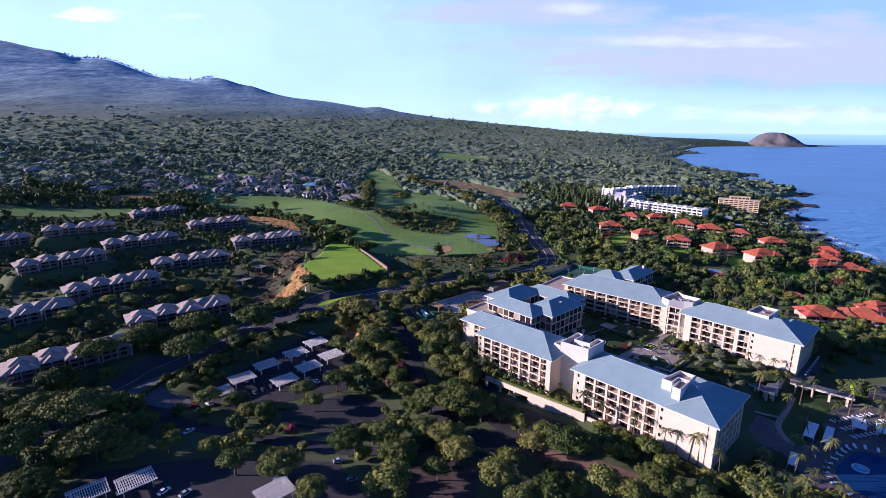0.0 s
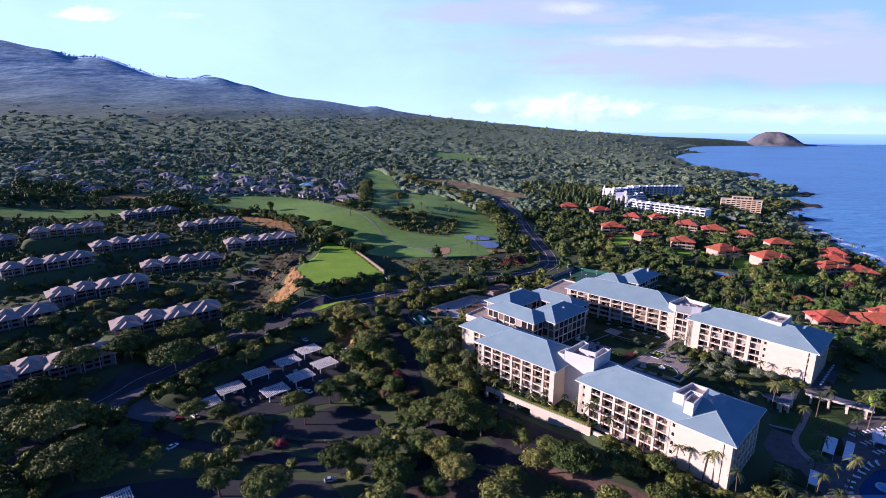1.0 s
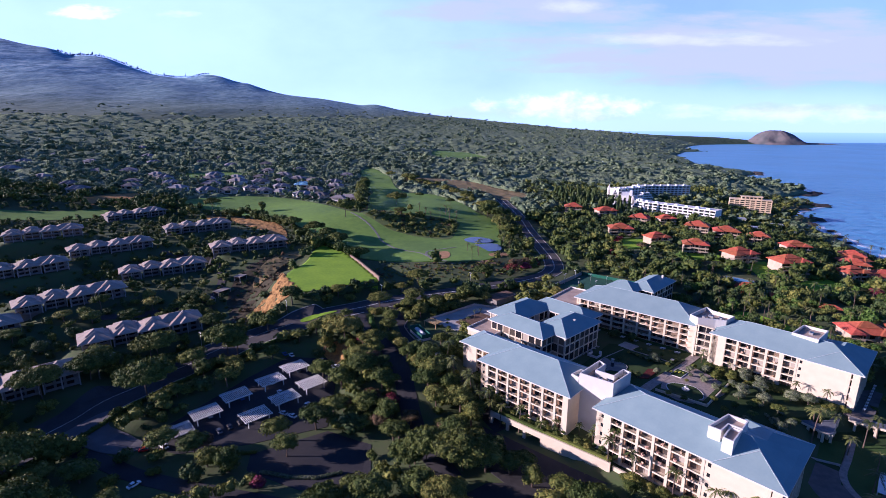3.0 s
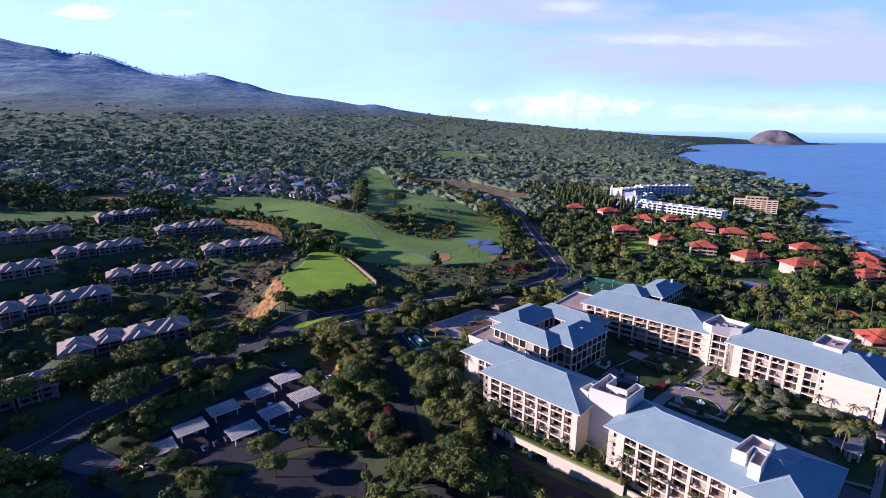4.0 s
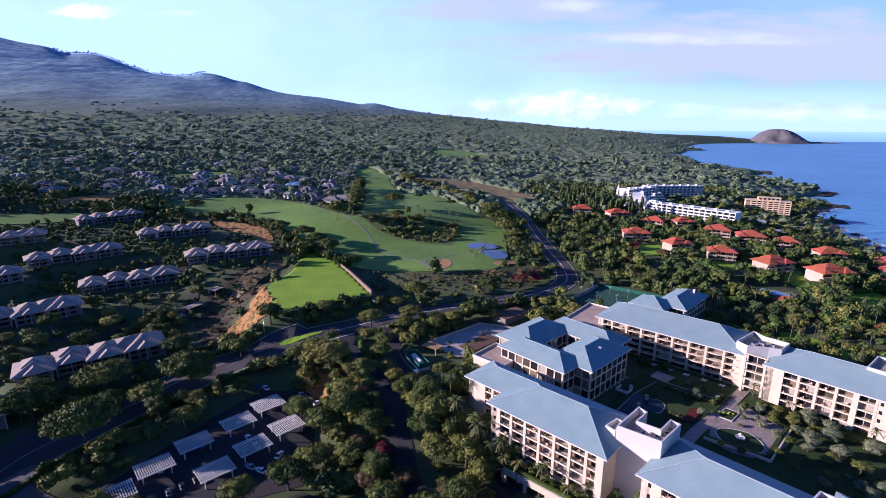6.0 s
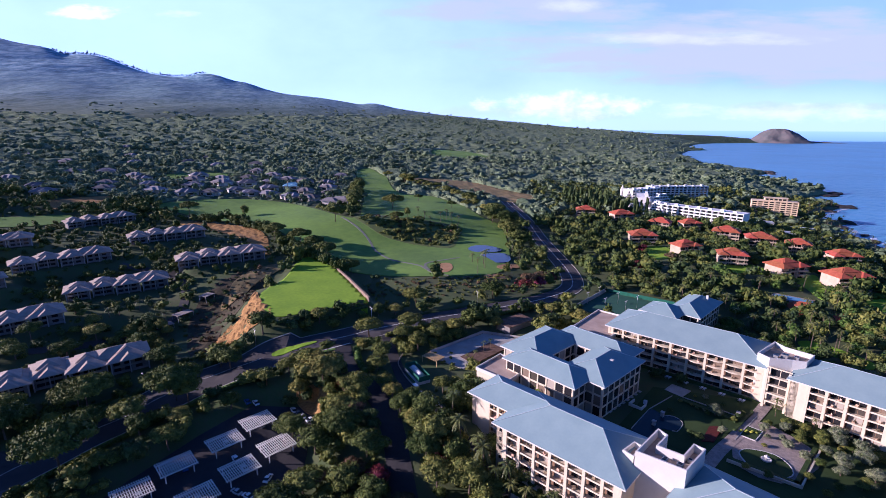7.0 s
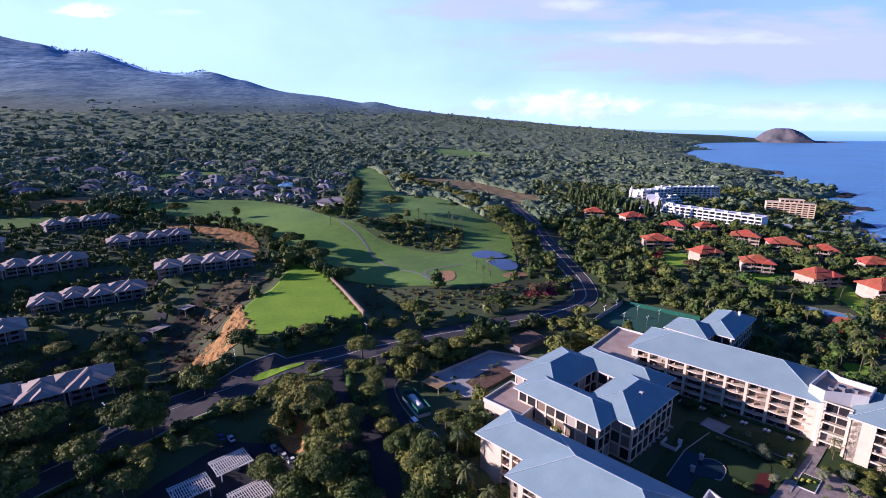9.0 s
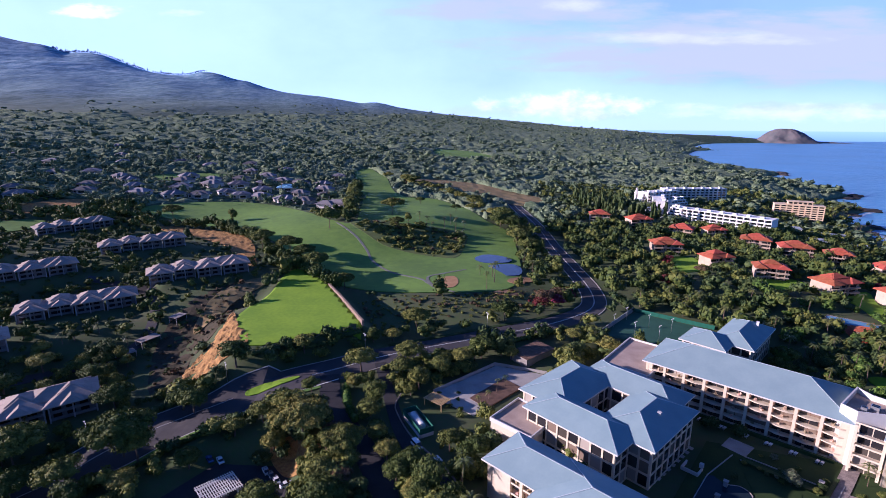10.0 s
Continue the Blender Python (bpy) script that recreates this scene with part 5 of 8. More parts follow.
def lounger(x, y, z, ang, mat, label):
    w = thing("sun_lounger", pose(x, y, z, 0, 0, ang) @ Matrix.Scale(1.2, 4), label, "sun lounger", "sun loungers")
    part("frame", shared(("frame", "lounger"), lambda: boxes((-0.34, 0.34, -1.0, 0.95, 0.22, 0.30), (-0.34, -0.26, -0.9, -0.8, 0, 0.22), (0.26, 0.34, -0.9, -0.8, 0, 0.22), (-0.34, -0.26, 0.8, 0.9, 0, 0.22), (0.26, 0.34, 0.8, 0.9, 0, 0.22)), "metal"), "metal", w)
    part("mattress", shared(("mattress", mat), lambda: boxes((-0.36, 0.36, -1.0, 0.35, 0.305, 0.42)), mat), mat, w)
    part("backrest", shared(("backrest", mat), lambda: boxes((-0.36, 0.36, 0, 0.75, 0, 0.12)), mat), mat, w, "", pose(0, 0.36, 0.31, 38))


# deck paving lowered in tone; the hotel wing's shade is part of it
M["deck"] = material("deck", (0.15, 0.13, 0.12), (0.10, 0.09, 0.085), 0.4, 0.85, coords="World")
M["canvas"] = material("canvas", (0.80, 0.80, 0.80), (0.70, 0.70, 0.72), 1.0, 0.85)
M["green_screen"] = material("green_screen", (0.02, 0.12, 0.08), (0.015, 0.09, 0.06), 0.6, 0.8)
M["court"] = material("court", (0.035, 0.10, 0.065), (0.03, 0.085, 0.055), 0.3, 0.85, coords="World")
M["courtred"] = material("courtred", (0.40, 0.10, 0.05), (0.33, 0.08, 0.04), 0.3, 0.85, coords="World")
M["orange_canvas"] = material("orange_canvas", (0.62, 0.20, 0.07), (0.52, 0.15, 0.05), 1.0, 0.85)
M["orange"] = material("orange", (0.65, 0.06, 0.02), (0.5, 0.05, 0.02), 1.0, 0.7)
M["red_bed"] = material("red_bed", (0.13, 0.022, 0.020), (0.055, 0.020, 0.015), 1.2, 0.85, bump=1.0, bscale=3, coords="World", fine=0.5)
M["yellow_leaf"] = material("yellow_leaf", (0.34, 0.36, 0.04), (0.20, 0.24, 0.03), 2.0, 0.7, vary=0.3)
M["stone"] = material("stone", (0.30, 0.22, 0.16), (0.18, 0.13, 0.10), 0.8, 0.95, bump=0.8, bscale=2.5)
M["line"] = material("line", (0.75, 0.74, 0.70), (0.6, 0.6, 0.57), 0.5, 0.8, coords="World")
M["housewall"] = material("housewall", (0.60, 0.56, 0.50), (0.50, 0.46, 0.41), 0.4, 0.85, vary=0.25)
M["houseroof"] = material("houseroof", (0.22, 0.20, 0.20), (0.16, 0.15, 0.15), 0.5, 0.85, vary=0.45)
M["blueroof"] = material("blueroof", (0.25, 0.48, 0.60), (0.20, 0.40, 0.52), 0.5, 0.7)
M["tyre"] = material("tyre", (0.02, 0.02, 0.02), (0.03, 0.03, 0.03), 3.0, 0.9)

dC = np.array((125.5 - 76.4, 258.9 - 302.5))
dC = dC / np.linalg.norm(dC)
nC = np.array((dC[1], -dC[0])) * 1.0
for k in range(8):
    for o in (-0.6, 0.6):
        p = np.array((76.4, 302.5)) + dC * (10 + k * 7.0 + o) + np.array((dC[1], -dC[0])) * 3.2
        lounger(float(p[0]), float(p[1]), COURT_Z + 0.12, -41.6 + 170, "canvas", "reclining garden lounger on the lawn before the balconies")

# hedge under the long wing
h = wall_line("hedge", [tuple(np.array((76.4, 302.5)) + dC * q + np.array((dC[1], -dC[0])) * 0.2) for q in (6, 62)], COURT_Z, COURT_Z + 1.0, 0.9, "leaf_dark", "clipped dark hedge below the balconies", "hedge", "hedges")

wall_line("hedge", [(94.6, 261.0), (107.4, 247.4)], COURT_Z, COURT_Z + 0.9, 1.6, "leaf_dark", "clipped dark hedge between two low walls", "hedge", "hedges")
wall_line("hedge", [(117.5, 252.6), (104.6, 241.6)], COURT_Z, COURT_Z + 0.8, 1.1, "leaf_dark", "clipped dark hedge beside the path", "hedge", "hedges")
patch("flower_bed", [(96.6, 243.6), (101.4, 243.2), (93.2, 234.5), (89.2, 235.0)], "red_bed", 0, "bed of dark red leaves in the garden lawn", "flower bed", level=COURT_Z + 0.55, skirt=0.5)
for k in range(7):
    x, y = 105.6 + 0.9 * k, 240.2 - 0.15 * k + 0.8 * (k % 2)
    ob = thing("bromeliad", pose(x, y, COURT_Z + 0.42), "yellow-green bedding plant in the clipped bed", "plant", "bedding plants")
    part("leaves", lathe([(0.15, 0), (0.55, 0.35), (0.35, 0.55), (0.05, 0.6)], 8), "yellow_leaf", ob)

# ---- terrace wall below the near wing ----
TERRACE = [(20.5, 213.5), (39.0, 197.5), (58.5, 181.5)]
w = wall_line("retaining_wall", TERRACE[1:], 17.2, 22.7, 0.6, "cream", "tall cream retaining wall with planted top", "wall", "", "cream")
gar = thing("garage_front", pose(20.5, 213.5, 17.0, 0, 0, math.degrees(math.atan2(-16, 18.5))), "cream garage front with dark openings under the terrace", "garage")
L1 = math.hypot(18.5, 16)
part("beam", boxes((0, L1, -0.3, 0.4, 3.4, 5.7)), "cream", gar)
for k in range(4):
    part("column", boxes((k * (L1 - 1.2) / 3, k * (L1 - 1.2) / 3 + 1.2, -0.35, 0.45, -1, 3.4)), "cream", gar)
part("back_wall", boxes((0, L1, 7.0, 7.3, -1, 5.5)), "inner", gar)
part("deck", boxes((0, L1, 0.4, 7.3, 5.2, 5.5)), "concrete", gar)
patch("terrace", [(21.0, 214.0), (39.5, 198.2), (59.5, 182.3), (64.0, 186.0), (49, 199), (18.0, 229.0)], "garden", 0, "planted terrace above the retaining wall", "terrace", level=22.62, skirt=0.3)
wall_line("hedge", [(21.5, 213.6), (39.3, 198.3), (58.5, 182.3)], 22.6, 23.7, 1.0, "leaf", "green hedge along the terrace edge", "hedge", "hedges")
wall_line("plinth", [(60.0, 181.5), (96.5, 142.6)], 17.5, 21.3, 0.8, "cream", "cream plinth ledge at the foot of the wing", "wall")

# ---- arrival side ----
LANE_WALL = curve_points([(-19, 298), (-20.4, 291), (-19, 284.5), (-14, 273), (-8, 264), (0, 253), (3, 246)], 3)
for a, b in zip(LANE_WALL, LANE_WALL[1:]):
    zg = float(ground((a[0] + b[0]) / 2, (a[1] + b[1]) / 2))
    wall_line("lane_wall", [a, b], zg, zg + 0.75, 0.35, "paving", "low tan wall curving along the service lane", "wall", "lane walls")
M["dirt_dark"] = material("dirt_dark", (0.20, 0.125, 0.085), (0.10, 0.065, 0.05), 0.5, 0.95, bump=0.8, coords="World", fine=0.5)
M["soil"] = material("soil", (0.16, 0.10, 0.07), (0.10, 0.065, 0.045), 0.5, 0.95, bump=0.6, coords="World")
M["slats"] = material("slats", (0.50, 0.36, 0.17), (0.38, 0.26, 0.12), 1.2, 0.85)
shed = thing("slatted_shelter", pose(-4.5, 291.0, 27.0, 0, 0, -40), "low shelter with tan slatted roof", "shelter")
for k in range(14):
    part("slat", shared(("slat", "shelter"), lambda: boxes((-0.22, 0.22, -3.0, 3.0, 2.7, 2.8)), "slats"), "slats", shed, "", pose(-4.2 + 0.64 * k, 0, 0))
for px_ in (-4.2, 4.2):
    for py_ in (-2.6, 2.6):
        part("post", shared(("post", "shelter"), lambda: boxes((-0.12, 0.12, -0.12, 0.12, -1, 2.7)), "slats"), "slats", shed, "", pose(px_, py_, 0))
M["concrete_wall"] = material("concrete_wall", (0.24, 0.22, 0.20), (0.17, 0.155, 0.14), 0.5, 0.9, bump=0.2)
store = thing("storage_shed", pose(38, 329, float(ground(38, 329)), 0, 0, 38), "low service building with patched brown roof", "shed")
part("wall", boxes((-9, 9, -5, 5, -1.5, 3.0)), "concrete_wall", store)
for k in range(9):
    part("roof_panel", boxes((-9.3 + 2.07 * k, -7.3 + 2.07 * k, -5.4, 5.4, 3.004 + 0.05 * (k % 3), 3.14 + 0.05 * (k % 3))), "dirt_dark" if k % 3 else "soil", store)

patch("pavement", [(-8, 298), (21, 322.5), (42, 314), (25.5, 301.5), (9, 284)], "concrete", 0, "pale paved arrival court", "paving", level=27.25, skirt=2.5)
patch("flower_bed", [(8.0, 295.5), (23, 311), (29.5, 303.5), (14, 288.5)], "soil", 0, "bare brown soil bed with young palms", "flower bed", level=27.45, skirt=1)
wall_line("garden_wall", [(-6, 300), (20.5, 323.5), (43, 315)], 26.5, 28.3, 0.4, "concrete", "grey wall behind the arrival court", "wall", "garden walls")
hut = thing("tank_enclosure", pose(-12.4, 285.6, 27.0, 0, 0, -62), "green screened enclosure round a white tank", "enclosure")
part("screen", boxes((0, 14.4, -5.0, -4.85, 1.1, 3.2), (0, 14.4, 0, 0.15, 1.1, 3.2), (0, 0.15, -4.85, 0, 1.1, 3.2), (14.25, 14.4, -4.85, 0, 1.1, 3.2)), "green_screen", hut, "dark green mesh screen")
part("base", boxes((0, 14.4, -5.1, -4.8, -1, 1.1), (0, 14.4, -0.05, 0.2, -1, 1.1), (-0.1, 0.2, -4.8, -0.05, -1, 1.1), (14.2, 14.5, -4.8, -0.05, -1, 1.1)), "white", hut, "white base wall")
tank = bmesh.new()
bmesh.ops.create_cone(tank, segments=18, radius1=1.35, radius2=1.35, depth=9.0, cap_ends=True)
bmesh.ops.bevel(tank, geom=[e for e in tank.edges if len(e.link_faces) == 2 and abs((e.verts[0].co - e.verts[1].co).z) < 0.1], offset=0.4, segments=3, affect="EDGES")
t = thing("storage_tank", pose(-11.3, 278.0, 28.9, 0, 90, -62), "white cylindrical tank lying on a plinth", "tank")
part("shell", tank, "white", t)
part("cradle", boxes((0.3, 2.0, -1.0, 1.0, -3.5, -2.8), (0.3, 2.0, -1.0, 1.0, 2.8, 3.5)), "concrete", t)


def loft(rows):
    """Hull through cross sections: rows of (x, half width, bottom, top)."""
    bm = bmesh.new()
    rings = []
    for x, hw, z0, z1 in rows:
        c = min(0.18, (z1 - z0) * 0.3)
        rings.append([bm.verts.new((x, y, z)) for y, z in ((-hw, z0), (hw, z0), (hw, z1 - c), (hw - c, z1), (-hw + c, z1), (-hw, z1 - c))])
    for a, b in zip(rings, rings[1:]):
        for k in range(6):
            bm.faces.new((a[k], a[(k + 1) % 6], b[(k + 1) % 6], b[k]))
    bm.faces.new(rings[0][::-1])
    bm.faces.new(rings[-1])
    bmesh.ops.recalc_face_normals(bm, faces=bm.faces[:])
    return bm


def wheel_bm():
    bm = bmesh.new()
    bmesh.ops.create_cone(bm, segments=14, radius1=0.33, radius2=0.33, depth=0.22, cap_ends=True, matrix=Matrix.Rotation(math.pi / 2, 4, "X"))
    return bm


PAINTS = {"white": (0.75, 0.75, 0.75), "silver": (0.40, 0.42, 0.44), "black": (0.02, 0.02, 0.022), "blue": (0.04, 0.08, 0.22), "red": (0.35, 0.02, 0.02), "grey": (0.14, 0.15, 0.16)}
for k, c in PAINTS.items():
    M["paint_" + k] = material("paint_" + k, c, tuple(v * 0.94 for v in c), 0.5, 0.25, spec=0.6)


def car(x, y, z, ang, paint, van=False):
    w = thing("van" if van else "car", pose(x, y, z, 0, 0, ang), "parked %s %s" % (paint, "passenger van on the service lane" if van else "car on the dark asphalt lot"), "van" if van else "car", "parked cars")
    if van:
        hull = [(-2.6, 0.9, 0.35, 1.1), (-2.55, 0.97, 0.3, 1.3), (1.5, 0.97, 0.3, 1.3), (2.5, 0.92, 0.3, 1.05), (2.65, 0.8, 0.4, 0.9)]
        cab = [(-2.5, 0.9, 1.28, 1.95), (-2.3, 0.92, 1.28, 2.25), (1.0, 0.92, 1.28, 2.25), (1.9, 0.86, 1.0, 1.35)]
        wx = 1.7
    else:
        hull = [(-2.2, 0.75, 0.35, 0.75), (-2.1, 0.88, 0.28, 0.92), (-1.0, 0.9, 0.25, 0.95), (0.9, 0.9, 0.25, 0.92), (2.0, 0.84, 0.28, 0.76), (2.2, 0.7, 0.35, 0.6)]
        cab = [(-1.75, 0.7, 0.9, 1.0), (-1.1, 0.74, 0.9, 1.42), (0.2, 0.74, 0.9, 1.45), (1.1, 0.72, 0.88, 0.95)]
        wx = 1.35
    key = "van" if van else "car"
    body = part("body", shared(("body", key, paint), lambda: loft(hull), "paint_" + paint), "paint_" + paint, w)
    part("cabin", shared(("cabin", key), lambda: loft(cab), "glass"), "glass", w, "dark tinted windows")
    rr = [(a + 0.12 * (a < 0), b - 0.06, d - 0.02, d + 0.05) for a, b, c, d in cab[1:3]]
    part("roof", shared(("roof", key, paint), lambda: loft(rr), "paint_" + paint), "paint_" + paint, w)
    for sx_ in (-wx, wx):
        for sy_ in (-0.8, 0.8):
            part("wheel", shared(("wheel", "car"), wheel_bm, "tyre"), "tyre", w, "", pose(sx_, sy_, 0.33))


CARS = [(-105, 179, 60, "white"), (-59, 149, 110, "silver"), (-55.5, 148.5, 110, "white"), (-39, 160, 20, "silver"), (-32, 149, 15, "grey"), (-96, 144, 60, "white"), (-88, 143, 60, "silver"), (-73.5, 237.2, 130, "white"),
        (-67.6, 223.1, 150, "silver"), (-63.3, 221.4, 150, "white"), (-51.8, 257.3, 40, "white"), (-80.2, 266.5, 130, "blue"), (-76.9, 266.8, 130, "white"), (-60.2, 262.8, 125, "silver"), (-58, 261.2, 125, "grey"), (-55.7, 259.2, 125, "white"),
        (-84, 217, 130, "black"), (-59.1, 228.6, 80, "white"), (-87, 214, 130, "black"), (-90, 211, 130, "grey"), (-93, 208, 130, "black"), (-70.2, 254.1, 130, "grey"), (-79.7, 244.5, 130, "white"), (-89.6, 233.1, 130, "blue"), (-98.6, 221.4, 130, "silver"),
        (-68.9, 233.1, 130, "white"), (-78.8, 220.5, 130, "silver"), (-107, 201, 150, "white"), (-113, 199, 20, "red"), (-106, 147, 43, "blue"), (-110, 144, 43, "silver"), (-58, 141, 43, "white")]
for x, y, a, p in CARS:
    car(x, y, float(ground(x, y)) + 0.15, a, p)
for x, y in ((-10.8, 265.7), (-3.4, 256.4)):
    car(x, y, float(ground(x, y)) + 0.24, -58, "white", True)

# orange barrier frame and bicycles rack by the lane
b = thing("barrier", pose(9.2, 230.0, float(ground(9.2, 230))), "orange-red safety barrier panels beside the lane", "barrier")
for k, a in enumerate((70, -20, 70)):
    part("panel", boxes((0, 3.2, -0.06, 0.06, 0, 2.2)), "orange", b, "", pose((0, 0, 3.0)[k], (0, 0, -1.1)[k], 0, 0, 0, a))

# ---- tennis courts ----
patch("tennis_court", [(76, 353.5), (105, 383.5), (135, 359.5), (107, 336)], "court", 0, "dark green tennis courts behind the hotel", "tennis court", level=28.95, skirt=2)
wall_line("court_wall", [(75, 352), (104.5, 385)], 28.0, 31.2, 0.3, "concrete", "grey wall along the tennis courts", "wall")
wall_line("court_wall", [(104.5, 385), (137, 360)], 28.0, 31.0, 0.2, "green_screen", "dark green fence screen of the tennis courts", "fence")


def lamp_post(x, y, z, h, ang, label):
    w = thing("lamp_post", pose(x, y, z, 0, 0, ang), label, "lamp post", "lamp posts")
    part("pole", shared(("pole", h), lambda: lathe([(0.10, 0), (0.07, h)], 8), "metal"), "metal", w)
    part("arm", shared(("arm", "lamp"), lambda: boxes((-1.1, 1.1, -0.05, 0.05, 0, 0.1)), "metal"), "metal", w, "", pose(0, 0, h - 0.05))
    for sx_ in (-1.0, 1.0):
        part("lamp_head", shared(("lamp_head", "lamp"), lambda: boxes((-0.4, 0.4, -0.22, 0.22, -0.12, 0.1)), "white"), "white", w, "", pose(sx_, 0, h + 0.12))


for x, y in ((86, 362), (96, 372), (93, 352), (104, 362), (113, 356), (103, 347)):
    lamp_post(x, y, 28.95, 7.0, 45, "tall court lamp with two white heads")
for k, q in enumerate((28, 44, 58, 68)):
    p, n2 = np.array(STREET[q]), np.array(STREET[q + 1])
    d = (n2 - p) / np.linalg.norm(n2 - p)
    s = p + np.array((-d[1], d[0])) * (STREET_W[q] / 2 + 1.2)
    lamp_post(float(s[0]), float(s[1]), float(ground(s[0], s[1])), 8.0, math.degrees(math.atan2(d[0], -d[1])), "grey street lamp beside the road")

# ---- street furniture: verges, median, markings ----
def offset_line(points, d):
    out = []
    for i, p in enumerate(points):
        a, b = np.array(points[max(i - 1, 0)]), np.array(points[min(i + 1, len(points) - 1)])
        t_ = (b - a) / np.linalg.norm(b - a)
        out.append(tuple(np.array(p) + d * np.array((-t_[1], t_[0]))))
    return out


def along(x0, x1, points):
    """The stretch of a line between two places across."""
    return [p for p in points if x0 <= p[0] <= x1 and p[1] < 400]


LOWER, UPPER = ([p for p, w in zip(offset_line(STREET, s), STREET_W)] for s in (-1.0, 1.0))
LOWER = [tuple(np.array(c) + (np.array(p) - np.array(c)) * (w / 2)) for c, p, w in zip(STREET, LOWER, STREET_W)]
UPPER = [tuple(np.array(c) + (np.array(p) - np.array(c)) * (w / 2)) for c, p, w in zip(STREET, UPPER, STREET_W)]
patch("verge", ribbon_outline(along(-150, -50, offset_line(LOWER, -1.3)), 1.8), "fairway", 0.30, "strip of mown grass along the street", "verge")
patch("kerb", ribbon_outline(along(-150, -50, offset_line(LOWER, -0.2)), 0.4), "concrete", 0.30, "pale concrete kerb", "kerb")
patch("kerb", ribbon_outline(along(-150, -40, offset_line(UPPER, 0.2)), 0.4), "concrete", 0.30, "pale concrete kerb", "kerb")
patch("verge", ribbon_outline(along(-30, 80, offset_line(UPPER, 1.4)), 2.0), "garden", 0.30, "planted strip along the street", "verge")
far_side = [p for p in STREET if p[1] > 380]
patch("kerb", ribbon_outline(offset_line(far_side, -7.0), 0.5), "concrete", 0.30, "pale concrete kerb", "kerb")
patch("kerb", ribbon_outline(offset_line(far_side, 7.0), 0.5), "concrete", 0.30, "pale concrete kerb", "kerb")
patch("kerb", ribbon_outline(along(-38, 60, offset_line(LOWER, -0.2)), 0.4), "concrete", 0.30, "pale concrete kerb", "kerb")
patch("traffic_island", rounded([(-81, 302), (-72, 307), (-64, 311), (-62.5, 309.6), (-69, 303.8), (-79, 299)], 3), "lawn", 0.42, "grass traffic island in the street", "traffic island")
for line in (along(-60, 80, offset_line(STREET, -0.2)), along(-60, 80, offset_line(STREET, 0.2)), along(-160, -84, offset_line(STREET, 1.2)), offset_line(far_side, 0.2), offset_line(far_side, -0.2)):
    patch("road_marking", ribbon_outline(line, 0.16), "line", 0.24, "painted line on the street", "road marking", skirt=0.05)
patch("road_marking", ribbon_outline([(-57, 299.5), (-45.5, 308.5)], 0.5), "line", 0.25, "painted stop line across the drive", "road marking", skirt=0.05)
patch("road", ribbon_outline(curve_points([(-226, 418), (-205, 413), (-189, 407), (-171, 393), (-158, 373), (-151, 354), (-151, 343), (-157, 333), (-175, 318), (-196, 300)]), 5.0), "asphalt", 0.25, "narrow road curving between condominiums", "road")

M["brownlot"] = material("brownlot", (0.098, 0.070, 0.060), (0.052, 0.042, 0.040), 0.12, 0.92, bump=0.4, bscale=4, coords="World", fine=0.45)
def carport(x, y, ang, length):
    w = thing("carport", pose(x, y, float(ground(x, y)), 0, 0, ang), "low carport with pale flat roof beside the condominium road", "carport", "carports")
    part("roof", boxes((-length / 2, length / 2, -2.8, 2.8, 2.6, 2.85)), "condoroof", w)
    for px in (-length / 2 + 0.3, length / 2 - 0.3):
        for py in (-2.5, 2.5):
            part("post", boxes((px - 0.1, px + 0.1, py - 0.1, py + 0.1, -1.5, 2.6)), "condotrim", w)
    part("back_wall", boxes((-length / 2 + 0.4, length / 2 - 0.4, 2.2, 2.4, -1.5, 2.6)), "condowall", w)


for x, y, ang, length in ((-146.5, 346, 62, 10), (-152, 333, 50, 12), (-141, 364, 70, 7)):
    carport(x, y, ang, length)
M["concrete_grey"] = material("concrete_grey", (0.125, 0.12, 0.125), (0.095, 0.092, 0.098), 0.15, 0.9, bump=0.2, coords="World")
M["path_grey"] = material("path_grey", (0.20, 0.20, 0.17), (0.15, 0.16, 0.12), 0.3, 0.9, coords="World")
patch("slope", rounded([(-61.5, 271), (-51.4, 274), (-43, 267.5), (-43.8, 260.8), (-50, 260), (-55.6, 262.3)], 3), "dirt", 0.3, "bare red-brown soil under trees", "soil", step=2, rugged=0.3)
ENTRANCE = rounded([(-147, 216), (-140, 222), (-136, 213), (-129, 209), (-121, 206), (-116, 203), (-117, 197), (-124, 195), (-134, 198), (-141, 201), (-150, 203)], 3)
patch("road", ENTRANCE, "concrete_grey", 0.48, "pale entrance apron between street and parking lot", "road")
OPEN_LOT = [(-12, 158), (4, 160), (15, 156), (11, 141), (8, 128), (-10, 128), (-12, 150)]
SIDE_LOT = [(6, 172), (16, 178), (36, 178), (33, 166), (17, 158), (6, 162)]
patch("parking_lot", SIDE_LOT, "drive", 0.18, "asphalt lot with tree shade in its dark colour", "parking lot")
EARTH_PATH = [(30, 166), (34, 169), (47, 162), (58, 157), (72, 148), (76, 143), (70, 142), (56, 151), (43, 155.5)]
patch("parking_lot", OPEN_LOT, "brownlot", 0.21, "worn brown asphalt lot in the morning sun", "parking lot")
patch("path", rounded(EARTH_PATH, 3), "dirt_dark", 0.26, "bare earth path under shade trees", "path")
